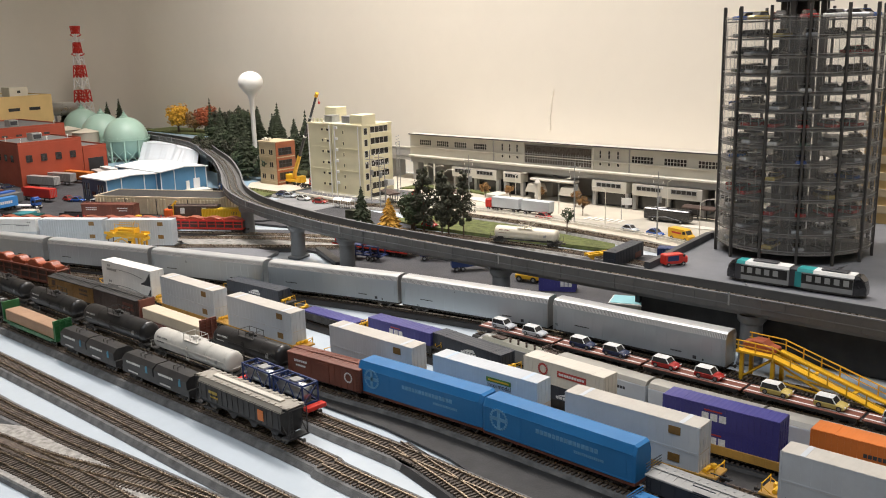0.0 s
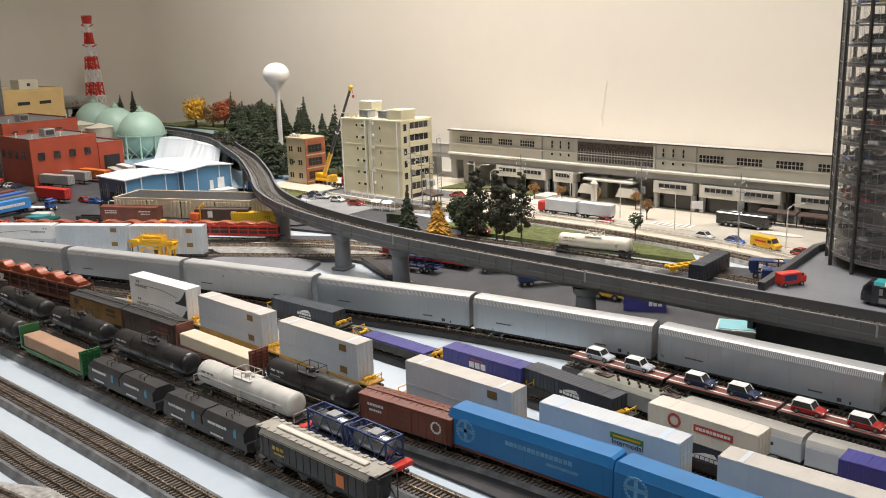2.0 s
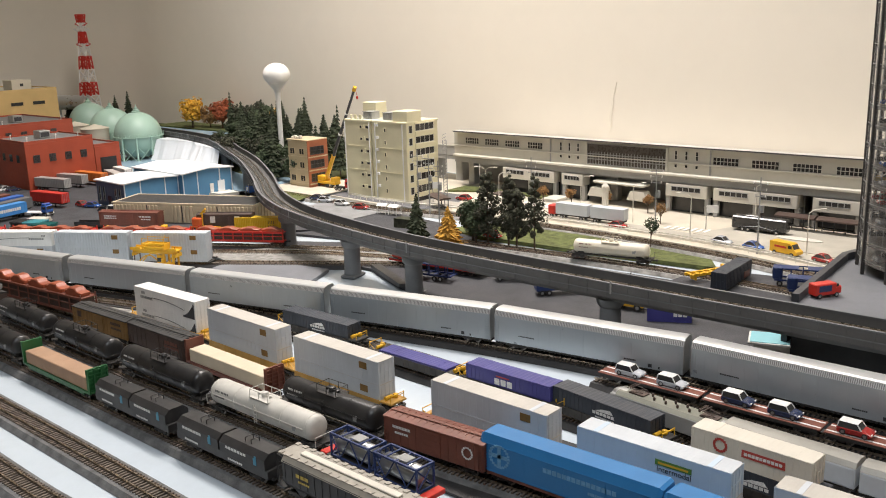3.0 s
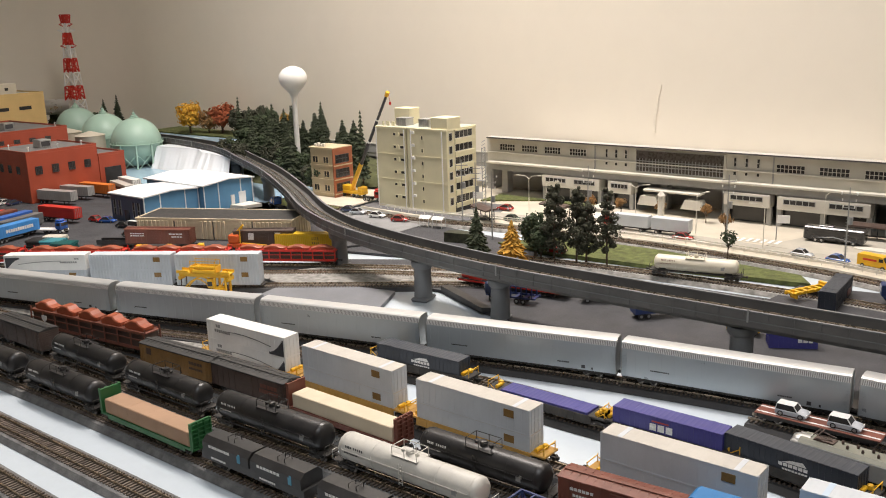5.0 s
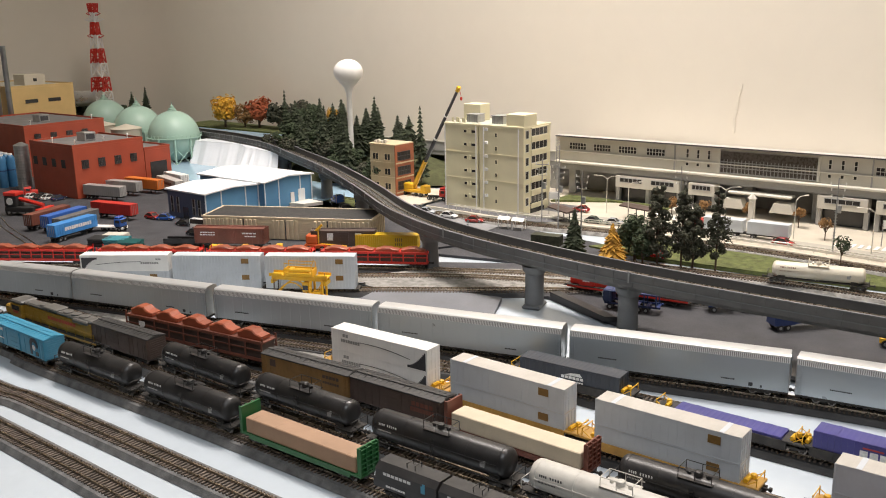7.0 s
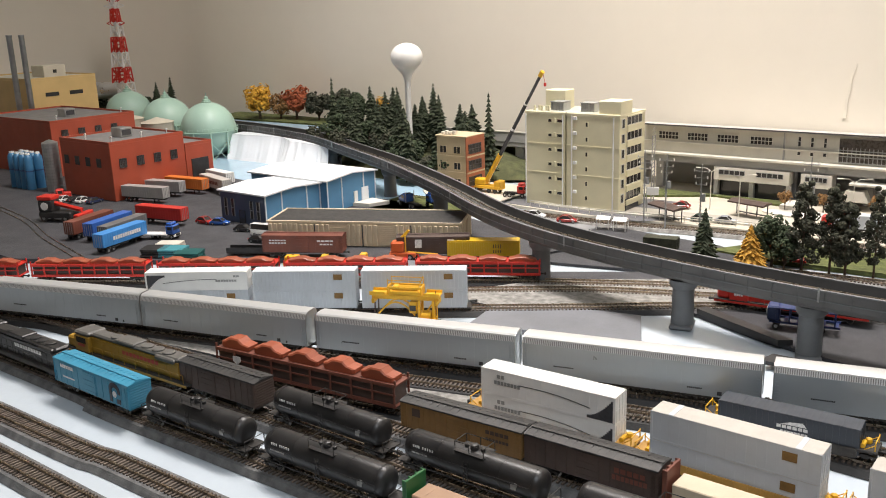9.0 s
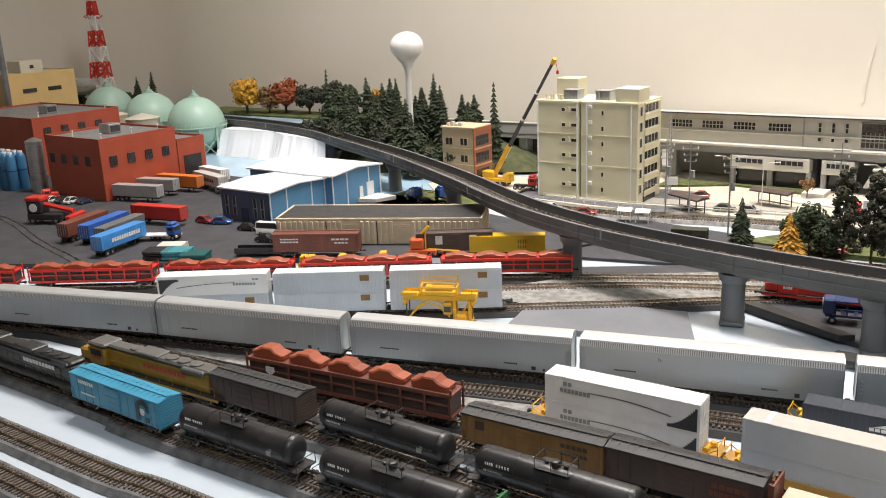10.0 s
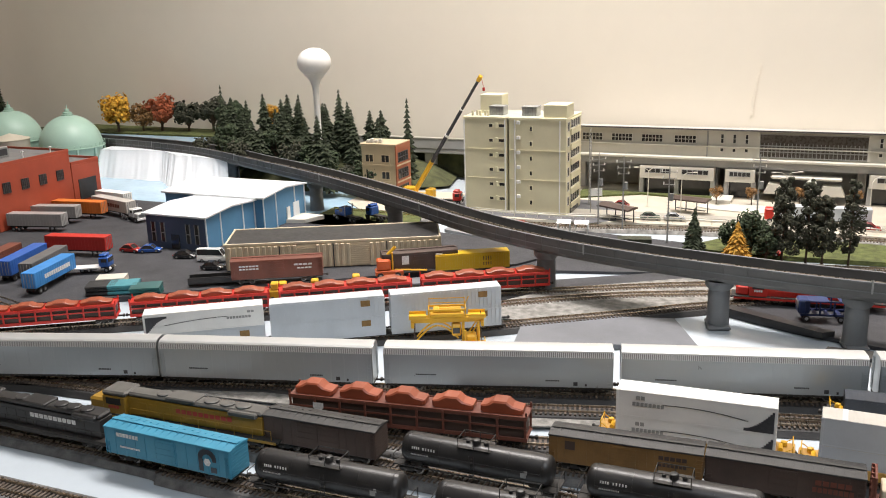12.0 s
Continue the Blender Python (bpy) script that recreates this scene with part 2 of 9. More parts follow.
# ---- mesh helpers (lengths in metres of the prototype; finished meshes are at 1:160) ----
class B:
    def __init__(self):
        self.v, self.f = [], []

    def add(self, verts, faces):
        n = len(self.v)
        self.v += [tuple(p) for p in verts]
        self.f += [tuple(n + i for i in face) for face in faces]
        return self

    def box(self, x, y, z, sx, sy, sz, c=0.0, rz=0.0):
        """Box with its centre in x, y and its foot at z; c: chamfer."""
        hx, hy = sx / 2, sy / 2
        c = min(c, hx * 0.9, hy * 0.9, sz * 0.45)
        if c <= 0:
            vs = [(-hx, -hy, 0), (hx, -hy, 0), (hx, hy, 0), (-hx, hy, 0), (-hx, -hy, sz), (hx, -hy, sz), (hx, hy, sz), (-hx, hy, sz)]
            fs = [(3, 2, 1, 0), (4, 5, 6, 7), (0, 1, 5, 4), (1, 2, 6, 5), (2, 3, 7, 6), (3, 0, 4, 7)]
        else:
            vs, fs = [], []
            for zz, k in ((0, c), (c, 0), (sz - c, 0), (sz, c)):
                a, b = hx - k, hy - k
                e = c if k == 0 else 0
                vs += [(-a + e, -b, zz), (a - e, -b, zz), (a, -b + e, zz), (a, b - e, zz), (a - e, b, zz), (-a + e, b, zz), (-a, b - e, zz), (-a, -b + e, zz)]
            for r in range(3):
                for i in range(8):
                    j = (i + 1) % 8
                    fs.append((r * 8 + i, r * 8 + j, r * 8 + 8 + j, r * 8 + 8 + i))
            fs += [tuple(range(7, -1, -1)), tuple(range(24, 32))]
        cs, sn = math.cos(radians(rz)), math.sin(radians(rz))
        return self.add([(x + p[0] * cs - p[1] * sn, y + p[0] * sn + p[1] * cs, z + p[2]) for p in vs], fs)

    def prism_x(self, profile, x0, x1):
        """Profile of (y, z), counter-clockwise seen from +x, drawn out along x."""
        n = len(profile)
        vs = [(x0, y, z) for y, z in profile] + [(x1, y, z) for y, z in profile]
        fs = [(i, (i + 1) % n, n + (i + 1) % n, n + i)[::-1] for i in range(n)]
        fs = [tuple(reversed(q)) for q in fs]
        fs += [tuple(range(n - 1, -1, -1)), tuple(range(n, 2 * n))]
        return self.add(vs, fs)

    def prism_z(self, profile, z0, z1):
        n = len(profile)
        vs = [(x, y, z0) for x, y in profile] + [(x, y, z1) for x, y in profile]
        fs = [(i, (i + 1) % n, n + (i + 1) % n, n + i) for i in range(n)]
        fs += [tuple(range(n - 1, -1, -1)), tuple(range(n, 2 * n))]
        return self.add(vs, fs)

    def prism_y(self, profile, y0, y1):
        """Profile of (x, z) drawn out along y."""
        n = len(profile)
        vs = [(x, y0, z) for x, z in profile] + [(x, y1, z) for x, z in profile]
        fs = [(i, (i + 1) % n, n + (i + 1) % n, n + i) for i in range(n)]
        fs += [tuple(range(n - 1, -1, -1)), tuple(range(n, 2 * n))]
        return self.add(vs, fs)

    def rod(self, p, q, r, n=6, r2=None):
        p, q = Vector(p), Vector(q)
        d = (q - p).normalized()
        u = d.orthogonal().normalized()
        w = d.cross(u)
        r2 = r if r2 is None else r2
        vs = [p + (u * math.cos(a) + w * math.sin(a)) * r for a in (2 * math.pi * i / n for i in range(n))]
        vs += [q + (u * math.cos(a) + w * math.sin(a)) * r2 for a in (2 * math.pi * i / n for i in range(n))]
        fs = [(i, (i + 1) % n, n + (i + 1) % n, n + i) for i in range(n)] + [tuple(range(n - 1, -1, -1)), tuple(range(n, 2 * n))]
        return self.add(vs, fs)

    def lathe(self, x, y, z, prof, n=16, axis="z"):
        """prof: (radius, height) from bottom to top, turned round z, or laid along x."""
        vs, fs = [], []
        for r, h in prof:
            for i in range(n):
                a = 2 * math.pi * i / n
                c, s = r * math.cos(a), r * math.sin(a)
                vs.append((x + c, y + s, z + h) if axis == "z" else (x + h, y + c, z + s))
        for k in range(len(prof) - 1):
            for i in range(n):
                j = (i + 1) % n
                fs.append((k * n + i, k * n + j, k * n + n + j, k * n + n + i))
        fs += [tuple(range(n - 1, -1, -1)), tuple(range((len(prof) - 1) * n, len(prof) * n))]
        return self.add(vs, fs)


def part(name, b, material, parent=None, label="", smooth=0, k=S):
    """Links a built shape as one mesh object, under a thing or a part. smooth: shade across edges under so many degrees."""
    me = bpy.data.meshes.new(name)
    me.from_pydata([(p[0] * k, p[1] * k, p[2] * k) for p in b.v], [], b.f)
    bm = bmesh.new()
    bm.from_mesh(me)
    bmesh.ops.recalc_face_normals(bm, faces=bm.faces)
    if smooth:
        for f in bm.faces:
            f.smooth = True
        lim = radians(smooth)
        for e in bm.edges:
            e.smooth = len(e.link_faces) == 2 and e.calc_face_angle(0) < lim
    bm.to_mesh(me)
    bm.free()
    me.materials.append(material)
    ob = new(name, me)
    if parent:
        ob.parent = parent
    if label:
        tagged(ob, label)
    return ob


def thing(name, label, category, group="", kind=""):
    ob = new(name)
    ob.empty_display_size = 0.01
    return tagged(ob, label, category, group, kind)


def put(ob, x, y, z=0.0, rz=0.0):
    ob.matrix_basis = pose(x, y, z, 0, 0, rz)
    return ob


def structure(name, b, material, label="", category="", smooth=0, k=1.0, parent=None):
    return tagged(part(name, b, material, parent, smooth=smooth, k=k), label, category, "", "structure")


def bars(b, x, y, z, w, h, n=1, side=-1, t=0.02):
    """Rows of lettering as plain bars on a face that looks along y (side -1: to -y)."""
    word = w / (n + 0.25 * (n - 1))
    for i in range(n):
        b.box(x - w / 2 + word / 2 + i * word * 1.25, y + side * t / 2, z, word, t, h)
    return b


# ---- tracks' plan ----
TRACKS = {
    "front_near": [(-2.3, 0.268), (-1.2, 0.2695), (-0.9, 0.267), (-0.73, 0.266), (-0.67, 0.268), (-0.61, 0.271), (-0.545, 0.276), (-0.3, 0.29), (0.3, 0.31)],
    "front_far": [(-2.3, 0.30), (-1.28, 0.304), (-1.12, 0.310), (-0.94, 0.312), (-0.8, 0.313), (-0.65, 0.313), (-0.476, 0.311), (-0.3, 0.313), (0.3, 0.325)],
    "yard_one": [(-2.3, 0.352), (-1.335, 0.364), (-1.22, 0.3585), (-1.1, 0.361), (-0.99, 0.364), (-0.87, 0.3655), (-0.75, 0.366), (-0.64, 0.367), (-0.525, 0.367), (-0.44, 0.365), (-0.36, 0.36), (0.3, 0.35)],
    "yard_two": [(-2.3, 0.380), (-1.3, 0.401), (-1.136, 0.409), (-0.9, 0.410), (-0.666, 0.414), (-0.6, 0.412), (-0.5, 0.408), (-0.41, 0.4065), (-0.31, 0.402), (0.3, 0.375)],
    "yard_three": [(-1.25, 0.43), (-1.05, 0.443), (-0.95, 0.449), (-0.86, 0.453), (-0.759, 0.453), (-0.634, 0.450), (-0.5365, 0.454), (-0.4375, 0.462), (-0.313, 0.4605), (-0.2, 0.455), (0.0, 0.44), (0.3, 0.41)],
    "yard_four": [(-1.5, 0.43), (-1.35, 0.444), (-1.2, 0.451), (-1.1, 0.4555), (-1.01, 0.474), (-0.95, 0.492), (-0.917, 0.4975), (-0.85, 0.4965), (-0.794, 0.4955), (-0.67, 0.494), (-0.52, 0.493), (-0.4, 0.4925), (-0.28, 0.4935), (-0.1, 0.495), (0.4, 0.497)],
    "yard_five": [(-0.96, 0.533), (-0.87, 0.556), (-0.786, 0.571), (-0.66, 0.567), (-0.561, 0.568), (-0.477, 0.565), (-0.42, 0.549), (-0.3585, 0.5365), (-0.238, 0.538), (-0.14, 0.540), (0.4, 0.54)],
    "yard_six": [(-1.09, 0.503), (-1.02, 0.524), (-0.873, 0.562), (-0.73, 0.588), (-0.62, 0.588), (-0.52, 0.591), (-0.465, 0.588), (-0.38, 0.579), (-0.31, 0.575), (-0.22, 0.573), (0.4, 0.575)],
    "yard_seven": [(-0.532, 0.642), (-0.3, 0.640), (0.4, 0.632)],
    "main_curve": [(-2.3, 0.20), (-1.9, 0.30), (-1.6, 0.383), (-1.438, 0.434), (-1.318, 0.471), (-1.15, 0.517), (-0.983, 0.565), (-0.811, 0.610), (-0.64, 0.651), (-0.467, 0.676), (-0.29, 0.680), (0.0, 0.678)],
    "far_red": [(-1.95, 0.28), (-1.75, 0.385), (-1.63, 0.455), (-1.509, 0.532), (-1.390, 0.606), (-1.274, 0.679), (-1.157, 0.753), (-1.07, 0.797), (-0.97, 0.845), (-0.85, 0.885), (-0.7, 0.90)],
    "far_stack": [(-1.56, 0.36), (-1.42, 0.470), (-1.330, 0.535), (-1.2425, 0.592), (-1.155, 0.648), (-1.03, 0.730), (-0.95, 0.785), (-0.88, 0.82), (-0.75, 0.85)],
    "far_mid": [(-1.16, 0.71), (-1.06, 0.775), (-0.97, 0.815), (-0.85, 0.85), (-0.6, 0.87)],
    "curve_left": [(-2.2, 0.70), (-1.9, 0.655), (-1.75, 0.61), (-1.65, 0.585), (-1.55, 0.56)],
    "plaza_front": [(-1.5, 1.045), (-1.2, 1.04), (-1.0, 1.072), (-0.8, 1.078), (-0.6, 1.06), (-0.45, 1.02)],
    "spur_tank": [(-0.95, 0.935), (-0.75, 0.958), (-0.6, 0.965), (-0.48, 0.96)],
}


def smooth_path(pts, step=0.01):
    """A Catmull-Rom curve through pts, resampled to even steps."""
    p = [Vector((x, y)) for x, y in pts]
    p = [2 * p[0] - p[1]] + p + [2 * p[-1] - p[-2]]
    out = []
    for i in range(1, len(p) - 2):
        for k in range(24):
            t = k / 24
            a, b, c, d = p[i - 1], p[i], p[i + 1], p[i + 2]
            out.append(0.5 * ((2 * b) + (c - a) * t + (2 * a - 5 * b + 4 * c - d) * t * t + (3 * b - a - 3 * c + d) * t ** 3))
    out.append(p[-2])
    even, gone = [out[0]], 0.0
    for a, b in zip(out, out[1:]):
        d = (b - a).length
        while gone + d >= step:
            a = a + (b - a) * ((step - gone) / d)
            d = (b - a).length
            gone = 0.0
            even.append(a)
        gone += d
    return even


PATHS = {k: smooth_path(v, 0.00345) for k, v in TRACKS.items()}


def on_track(track, x):
    """y and heading of a track at x."""
    path = PATHS[track]
    i = min(range(1, len(path) - 1), key=lambda n: abs(path[n].x - x))
    d = path[i + 1] - path[i - 1]
    return path[i].y, math.degrees(math.atan2(d.y, d.x))


def ribbon(path, profile, k=1.0):
    """Sweeps a profile of (offset to the left, z) along a plan path."""
    b = B()
    n = len(profile)
    for i, p in enumerate(path):
        d = (path[min(i + 1, len(path) - 1)] - path[max(i - 1, 0)]).normalized()
        left = Vector((-d.y, d.x))
        for o, z in profile:
            q = p + left * o
            b.v.append((q.x, q.y, z))
    for i in range(len(path) - 1):
        for j in range(n):
            a, c = i * n + j, i * n + (j + 1) % n
            b.f.append((a, c, c + n, a + n))
    b.f += [tuple(range(n)), tuple(range(len(b.v) - 1, len(b.v) - n - 1, -1))]
    return b


RAILTOP = 0.0072

# ---- the room and the table ----
structure("floor", B().box(-0.8, -0.2, -0.95, 5.6, 4.6, 0.05), FLOORM, "brown floor of the layout room", "floor")
structure("ceiling", B().box(-0.8, -0.2, 1.55, 5.6, 4.6, 0.05), CEIL, "plain off-white ceiling over the layout", "ceiling")
# back wall runs into the left wall by a rounded corner
corner = [Vector((-2.95 + 0.45 * (1 - math.cos(a)), 1.455 - 0.45 * (1 - math.sin(a)))) for a in (math.pi / 2 * i / 14 for i in range(15))]
back = [Vector((-2.95, -2.4)), Vector((-2.95, 0.2)), Vector((-2.95, 0.9))] + corner + [Vector((-2.3, 1.448)), Vector((-1.9, 1.425)), Vector((-1.4, 1.395)), Vector((-0.96, 1.372)), Vector((0.0, 1.372)), Vector((1.9, 1.372))]
structure("wall_north", ribbon(back, [(0, -0.9), (0, 1.55), (0.06, 1.55), (0.06, -0.9)]), WALL, "plain warm off-white wall rounded into the corner", "wall", smooth=40)
structure("wall_east", B().box(1.93, -0.35, -0.9, 0.06, 4.1, 2.45), WALL, "plain warm off-white side wall", "wall")
structure("wall_south", B().box(-0.5, -2.43, -0.9, 4.9, 0.06, 2.45), WALL, "plain warm off-white wall", "wall")
table = structure("ground", B().box(-0.72, 0.74, -0.06, 4.4, 1.42, 0.06, 0.004), FOAM, "pale blue foam board layout base", "layout base")

# pale scuffs and pin marks of the wall: one narrow curved smudge
seam = B()
edge = []
for i in range(13):
    t = i / 12
    cx, hw = -0.9635 + 0.0095 * t ** 1.6 + 0.0006 * math.sin(i * 1.3), 0.0022 - 0.0011 * t
    edge.append((cx - hw, cx + hw, 0.110 + t * 0.076))
seam.prism_y([(q[0], q[2]) for q in edge] + [(q[1], q[2]) for q in reversed(edge)], 1.3705, 1.3728)
structure("trim", seam, mat("wall_smudge", (0.852, 0.788, 0.678), 0.6, var=0.08, scale=30), "faint grey smudge on the wall", "smudge")


def slab(name, outline, z0, z1, material, label, category, smooth=0):
    return structure(name, B().prism_z(outline, z0, z1), material, label, category)


# sheets of card and boards on the foam
slab("pavement", [(-2.87, 0.60), (-2.2, 0.56), (-1.68, 0.53), (-1.54, 0.605), (-1.43, 0.68), (-1.30, 0.765), (-1.16, 0.86), (-1.12, 0.93), (-1.3, 0.965), (-1.46, 1.01), (-1.66, 1.006), (-1.85, 1.010), (-2.0, 1.06), (-2.87, 1.08)], 0.0005, 0.006, ASPHALT, "dark asphalt sheet of the freight yard", "yard paving")
slab("pavement", [(-1.145, 0.80), (-1.02, 0.875), (-0.97, 0.905), (-0.80, 0.925), (-0.62, 0.935), (-0.61, 1.0), (-0.45, 1.03), (-0.445, 0.905), (-0.40, 0.70), (-0.70, 0.70), (-0.86, 0.745), (-0.93, 0.775), (-1.03, 0.765)], 0.0005, 0.0040, ASPHALT, "dark asphalt sheet under the viaduct", "yard paving")
slab("pavement", [(-1.165, 0.845), (-1.02, 0.880), (-0.94, 0.905), (-0.90, 0.925), (-0.93, 0.975), (-1.00, 1.012), (-1.13, 1.03), (-1.16, 1.02)], 0.0006, 0.0036, ASPHALT, "dark asphalt strip between the viaduct and the plaza", "yard paving")
slab("pavement", [(-1.088, 0.640), (-0.939, 0.680), (-0.969, 0.742), (-1.101, 0.714)], 0.0008, 0.0050, GREYCARD, "grey card sheet beside the tracks", "card sheet")
slab("pavement", [(-1.16, 0.935), (-1.16, 1.02), (-1.30, 1.03), (-1.30, 0.985)], 0.0008, 0.0045, ROADM, "grey street strip beside the viaduct", "street")
slab("pavement", [(-0.845, 0.69), (-0.46, 0.695), (-0.46, 0.712), (-0.84, 0.708)], 0.0045, 0.0075, BLACKP, "black card strip along the yard edge", "card strip")
slab("pavement", [(-0.93, 0.775), (-0.845, 0.735), (-0.835, 0.742), (-0.925, 0.785)], 0.0044, 0.0090, BLACKP, "black card strip beside the pier", "card strip")
# roadbed sheets under the yard; their black also paints the shade between tracks
slab("trackbed", [(-0.585, 0.432), (-0.45, 0.432), (-0.38, 0.424), (-0.31, 0.404), (0.0, 0.375), (0.45, 0.345), (0.45, 0.535), (-0.3, 0.538), (-0.56, 0.535), (-0.60, 0.48)], 0.0006, 0.0026, BLACKBED, "black sheet of roadbed and painted shade in the yard", "roadbed")
slab("trackbed", [(-0.44, 0.590), (-0.30, 0.572), (0.45, 0.57), (0.45, 0.665), (-0.50, 0.660), (-0.50, 0.632)], 0.0006, 0.0026, BLACKBED, "black sheet of roadbed and painted shade in the yard", "roadbed")
# loose grey ballast round the turnouts in front
slab("trackbed", [(-0.80, 0.226), (-0.70, 0.243), (-0.662, 0.262), (-0.60, 0.264), (-0.5, 0.272), (-0.36, 0.280), (-0.36, 0.220), (-0.549, 0.219), (-0.63, 0.212), (-0.72, 0.198), (-0.80, 0.186)], 0.0009, 0.0048, TURN_BALLAST, "grey ballast round the turnouts", "ballast")
slab("trackbed", [(-1.34, 0.468), (-1.1, 0.500), (-0.98, 0.545), (-0.9, 0.552), (-0.98, 0.512), (-1.05, 0.490), (-1.3, 0.458)], 0.0028, 0.0036, PALE_BALLAST, "grey ballast between the converging tracks", "ballast")
slab("trackbed", [(-1.16, 0.70), (-1.09, 0.690), (-0.96, 0.775), (-0.85, 0.83), (-0.7, 0.845), (-0.6, 0.86), (-0.7, 0.915), (-0.85, 0.90), (-0.98, 0.865), (-1.10, 0.79)], 0.0042, 0.0052, PALE_BALLAST, "pale grey ballast under the far tracks", "ballast")
TRACKS_EXTRA = {
    "front_turnout": [(-0.80, 0.216), (-0.72, 0.227), (-0.652, 0.237), (-0.605, 0.244), (-0.567, 0.253), (-0.524, 0.264), (-0.465, 0.277), (-0.40, 0.284)],
    "front_cross": [(-0.72, 0.227), (-0.66, 0.236), (-0.61, 0.2415), (-0.56, 0.2455), (-0.50, 0.248), (-0.38, 0.248)],
    "front_low": [(-0.80, 0.199), (-0.70, 0.214), (-0.627, 0.224), (-0.56, 0.230), (-0.50, 0.231), (-0.38, 0.229)],
    "yard_turnout": [(-0.42, 0.412), (-0.34, 0.392), (-0.26, 0.368), (-0.1, 0.345)],
}
for k, v in TRACKS_EXTRA.items():
    PATHS[k] = smooth_path(v, 0.00345)

tie_b = B().box(0, 0, 0, 0.0016, 0.0165, 0.0013, 0.0002)
TIE_MESH = None
TRACK_LABEL = "model railway track with brown ties and metal rails"
for track, path in PATHS.items():
    grey = track.startswith("front")
    tr = tagged(new("track"), TRACK_LABEL + (" on a grey roadbed" if grey else " on a dark roadbed"), "railway track", "tracks of the layout", "structure")
    bed = ribbon(path[::3] + [path[-1]], [(0.0138, 0.0004), (0.0108, 0.0046), (-0.0108, 0.0046), (-0.0138, 0.0004)])
    part("roadbed", bed, BALLAST if grey or track in ("yard_one", "yard_two", "yard_three") else (PALE_BALLAST if track in ("plaza_front", "spur_tank", "far_mid", "hopper_spur") else BLACKBED), tr, k=1.0)
    for side in (-1, 1):
        o = side * 0.0045
        part("rail", ribbon(path[::2] + [path[-1]], [(o - 0.0005, 0.0056), (o - 0.0005, 0.0072), (o + 0.0005, 0.0072), (o + 0.0005, 0.0056)]), RAIL, tr, k=1.0)
    near = track in ("front_near", "front_far", "yard_one")
    rest = B()
    if near and TIE_MESH is None:
        seed_tie = part("tie", tie_b, TIE, tr, k=1.0)
        TIE_MESH = seed_tie.data
        bpy.data.objects.remove(seed_tie)
    for i, p in enumerate(path[1:-1]):
        d = path[i + 2] - path[i]
        a = math.atan2(d.y, d.x)
        z = 0.0044 + 0.0001 * (i % 3)
        if near and -1.32 < p.x < -0.34:
            ob = new("tie", TIE_MESH)
            ob.parent = tr
            ob.matrix_basis = pose(p.x, p.y, z, 0, 0, math.degrees(a) + (i * 37 % 7 - 3) * 0.3)
        else:
            rest.box(p.x, p.y, z, 0.0016, 0.0165, 0.0013, 0, math.degrees(a) + (i * 37 % 7 - 3) * 0.3)
    if rest.v:
        tagged(part("ties", rest, TIE, tr, k=1.0), kind="stuff")

# ---- viaduct ----
VIA = smooth_path([(0.55, 0.726), (0.1, 0.727), (-0.3, 0.729), (-0.57, 0.727), (-0.72, 0.728), (-0.83, 0.733), (-0.936, 0.748), (-1.03, 0.768), (-1.11, 0.795), (-1.2, 0.840), (-1.33, 0.925), (-1.5, 1.026), (-1.66, 1.105), (-1.75, 1.150), (-1.86, 1.19), (-2.05, 1.225), (-2.4, 1.25)], 0.004)
via = thing("viaduct", "dark grey concrete-look railway viaduct on round piers", "viaduct")
part("deck", ribbon(VIA[::3] + [VIA[-1]], [(0.0165, 0.050), (0.0165, 0.0535), (-0.0165, 0.0535), (-0.0165, 0.050), (-0.0095, 0.0445), (0.0095, 0.0445)]), CONCRETE, via, k=1.0)
for side in (-1, 1):
    o = side * 0.0160
    part("parapet", ribbon(VIA[::3] + [VIA[-1]], [(o - 0.0009, 0.0500), (o - 0.0009, 0.0625), (o + 0.0009, 0.0625), (o + 0.0009, 0.0500)]), CONCRETE, via, k=1.0)
    part("coping", ribbon(VIA[::3] + [VIA[-1]], [(o - 0.0013, 0.0622), (o - 0.0013, 0.0633), (o + 0.0013, 0.0633), (o + 0.0013, 0.0622)]), PIERM, via, k=1.0)
    ribs = B()
    for i in range(4, len(VIA) - 4, 5):
        d = (VIA[i + 1] - VIA[i - 1]).normalized()
        q = VIA[i] + Vector((-d.y, d.x)) * (o + side * 0.0011)
        ribs.box(q.x, q.y, 0.0505, 0.0009, 0.0008, 0.0115, 0, math.degrees(math.atan2(d.y, d.x)))
    tagged(part("ribs", ribs, CONCRETE, via, k=1.0), kind="stuff")
    part("ledge", ribbon(VIA[::3] + [VIA[-1]], [(o + side * 0.0008, 0.0545), (o + side * 0.0008, 0.0553), (o + side * 0.0016, 0.0553), (o + side * 0.0016, 0.0545)]), PIERM, via, k=1.0)
for i in range(30, len(VIA) - 4, 62):
    d = (VIA[i + 1] - VIA[i - 1]).normalized()
    for side in (-1, 1):
        q = VIA[i] + Vector((-d.y, d.x)) * side * 0.0172
        part("joint_clip", B().box(q.x, q.y, 0.0535, 0.0016, 0.0009, 0.0115, 0.0002, math.degrees(math.atan2(d.y, d.x))), TRACKGREY, via, k=1.0)
part("roadbed", ribbon(VIA[::3] + [VIA[-1]], [(0.0100, 0.0534), (0.0085, 0.0556), (-0.0085, 0.0556), (-0.0100, 0.0534)]), BALLAST, via, k=1.0)
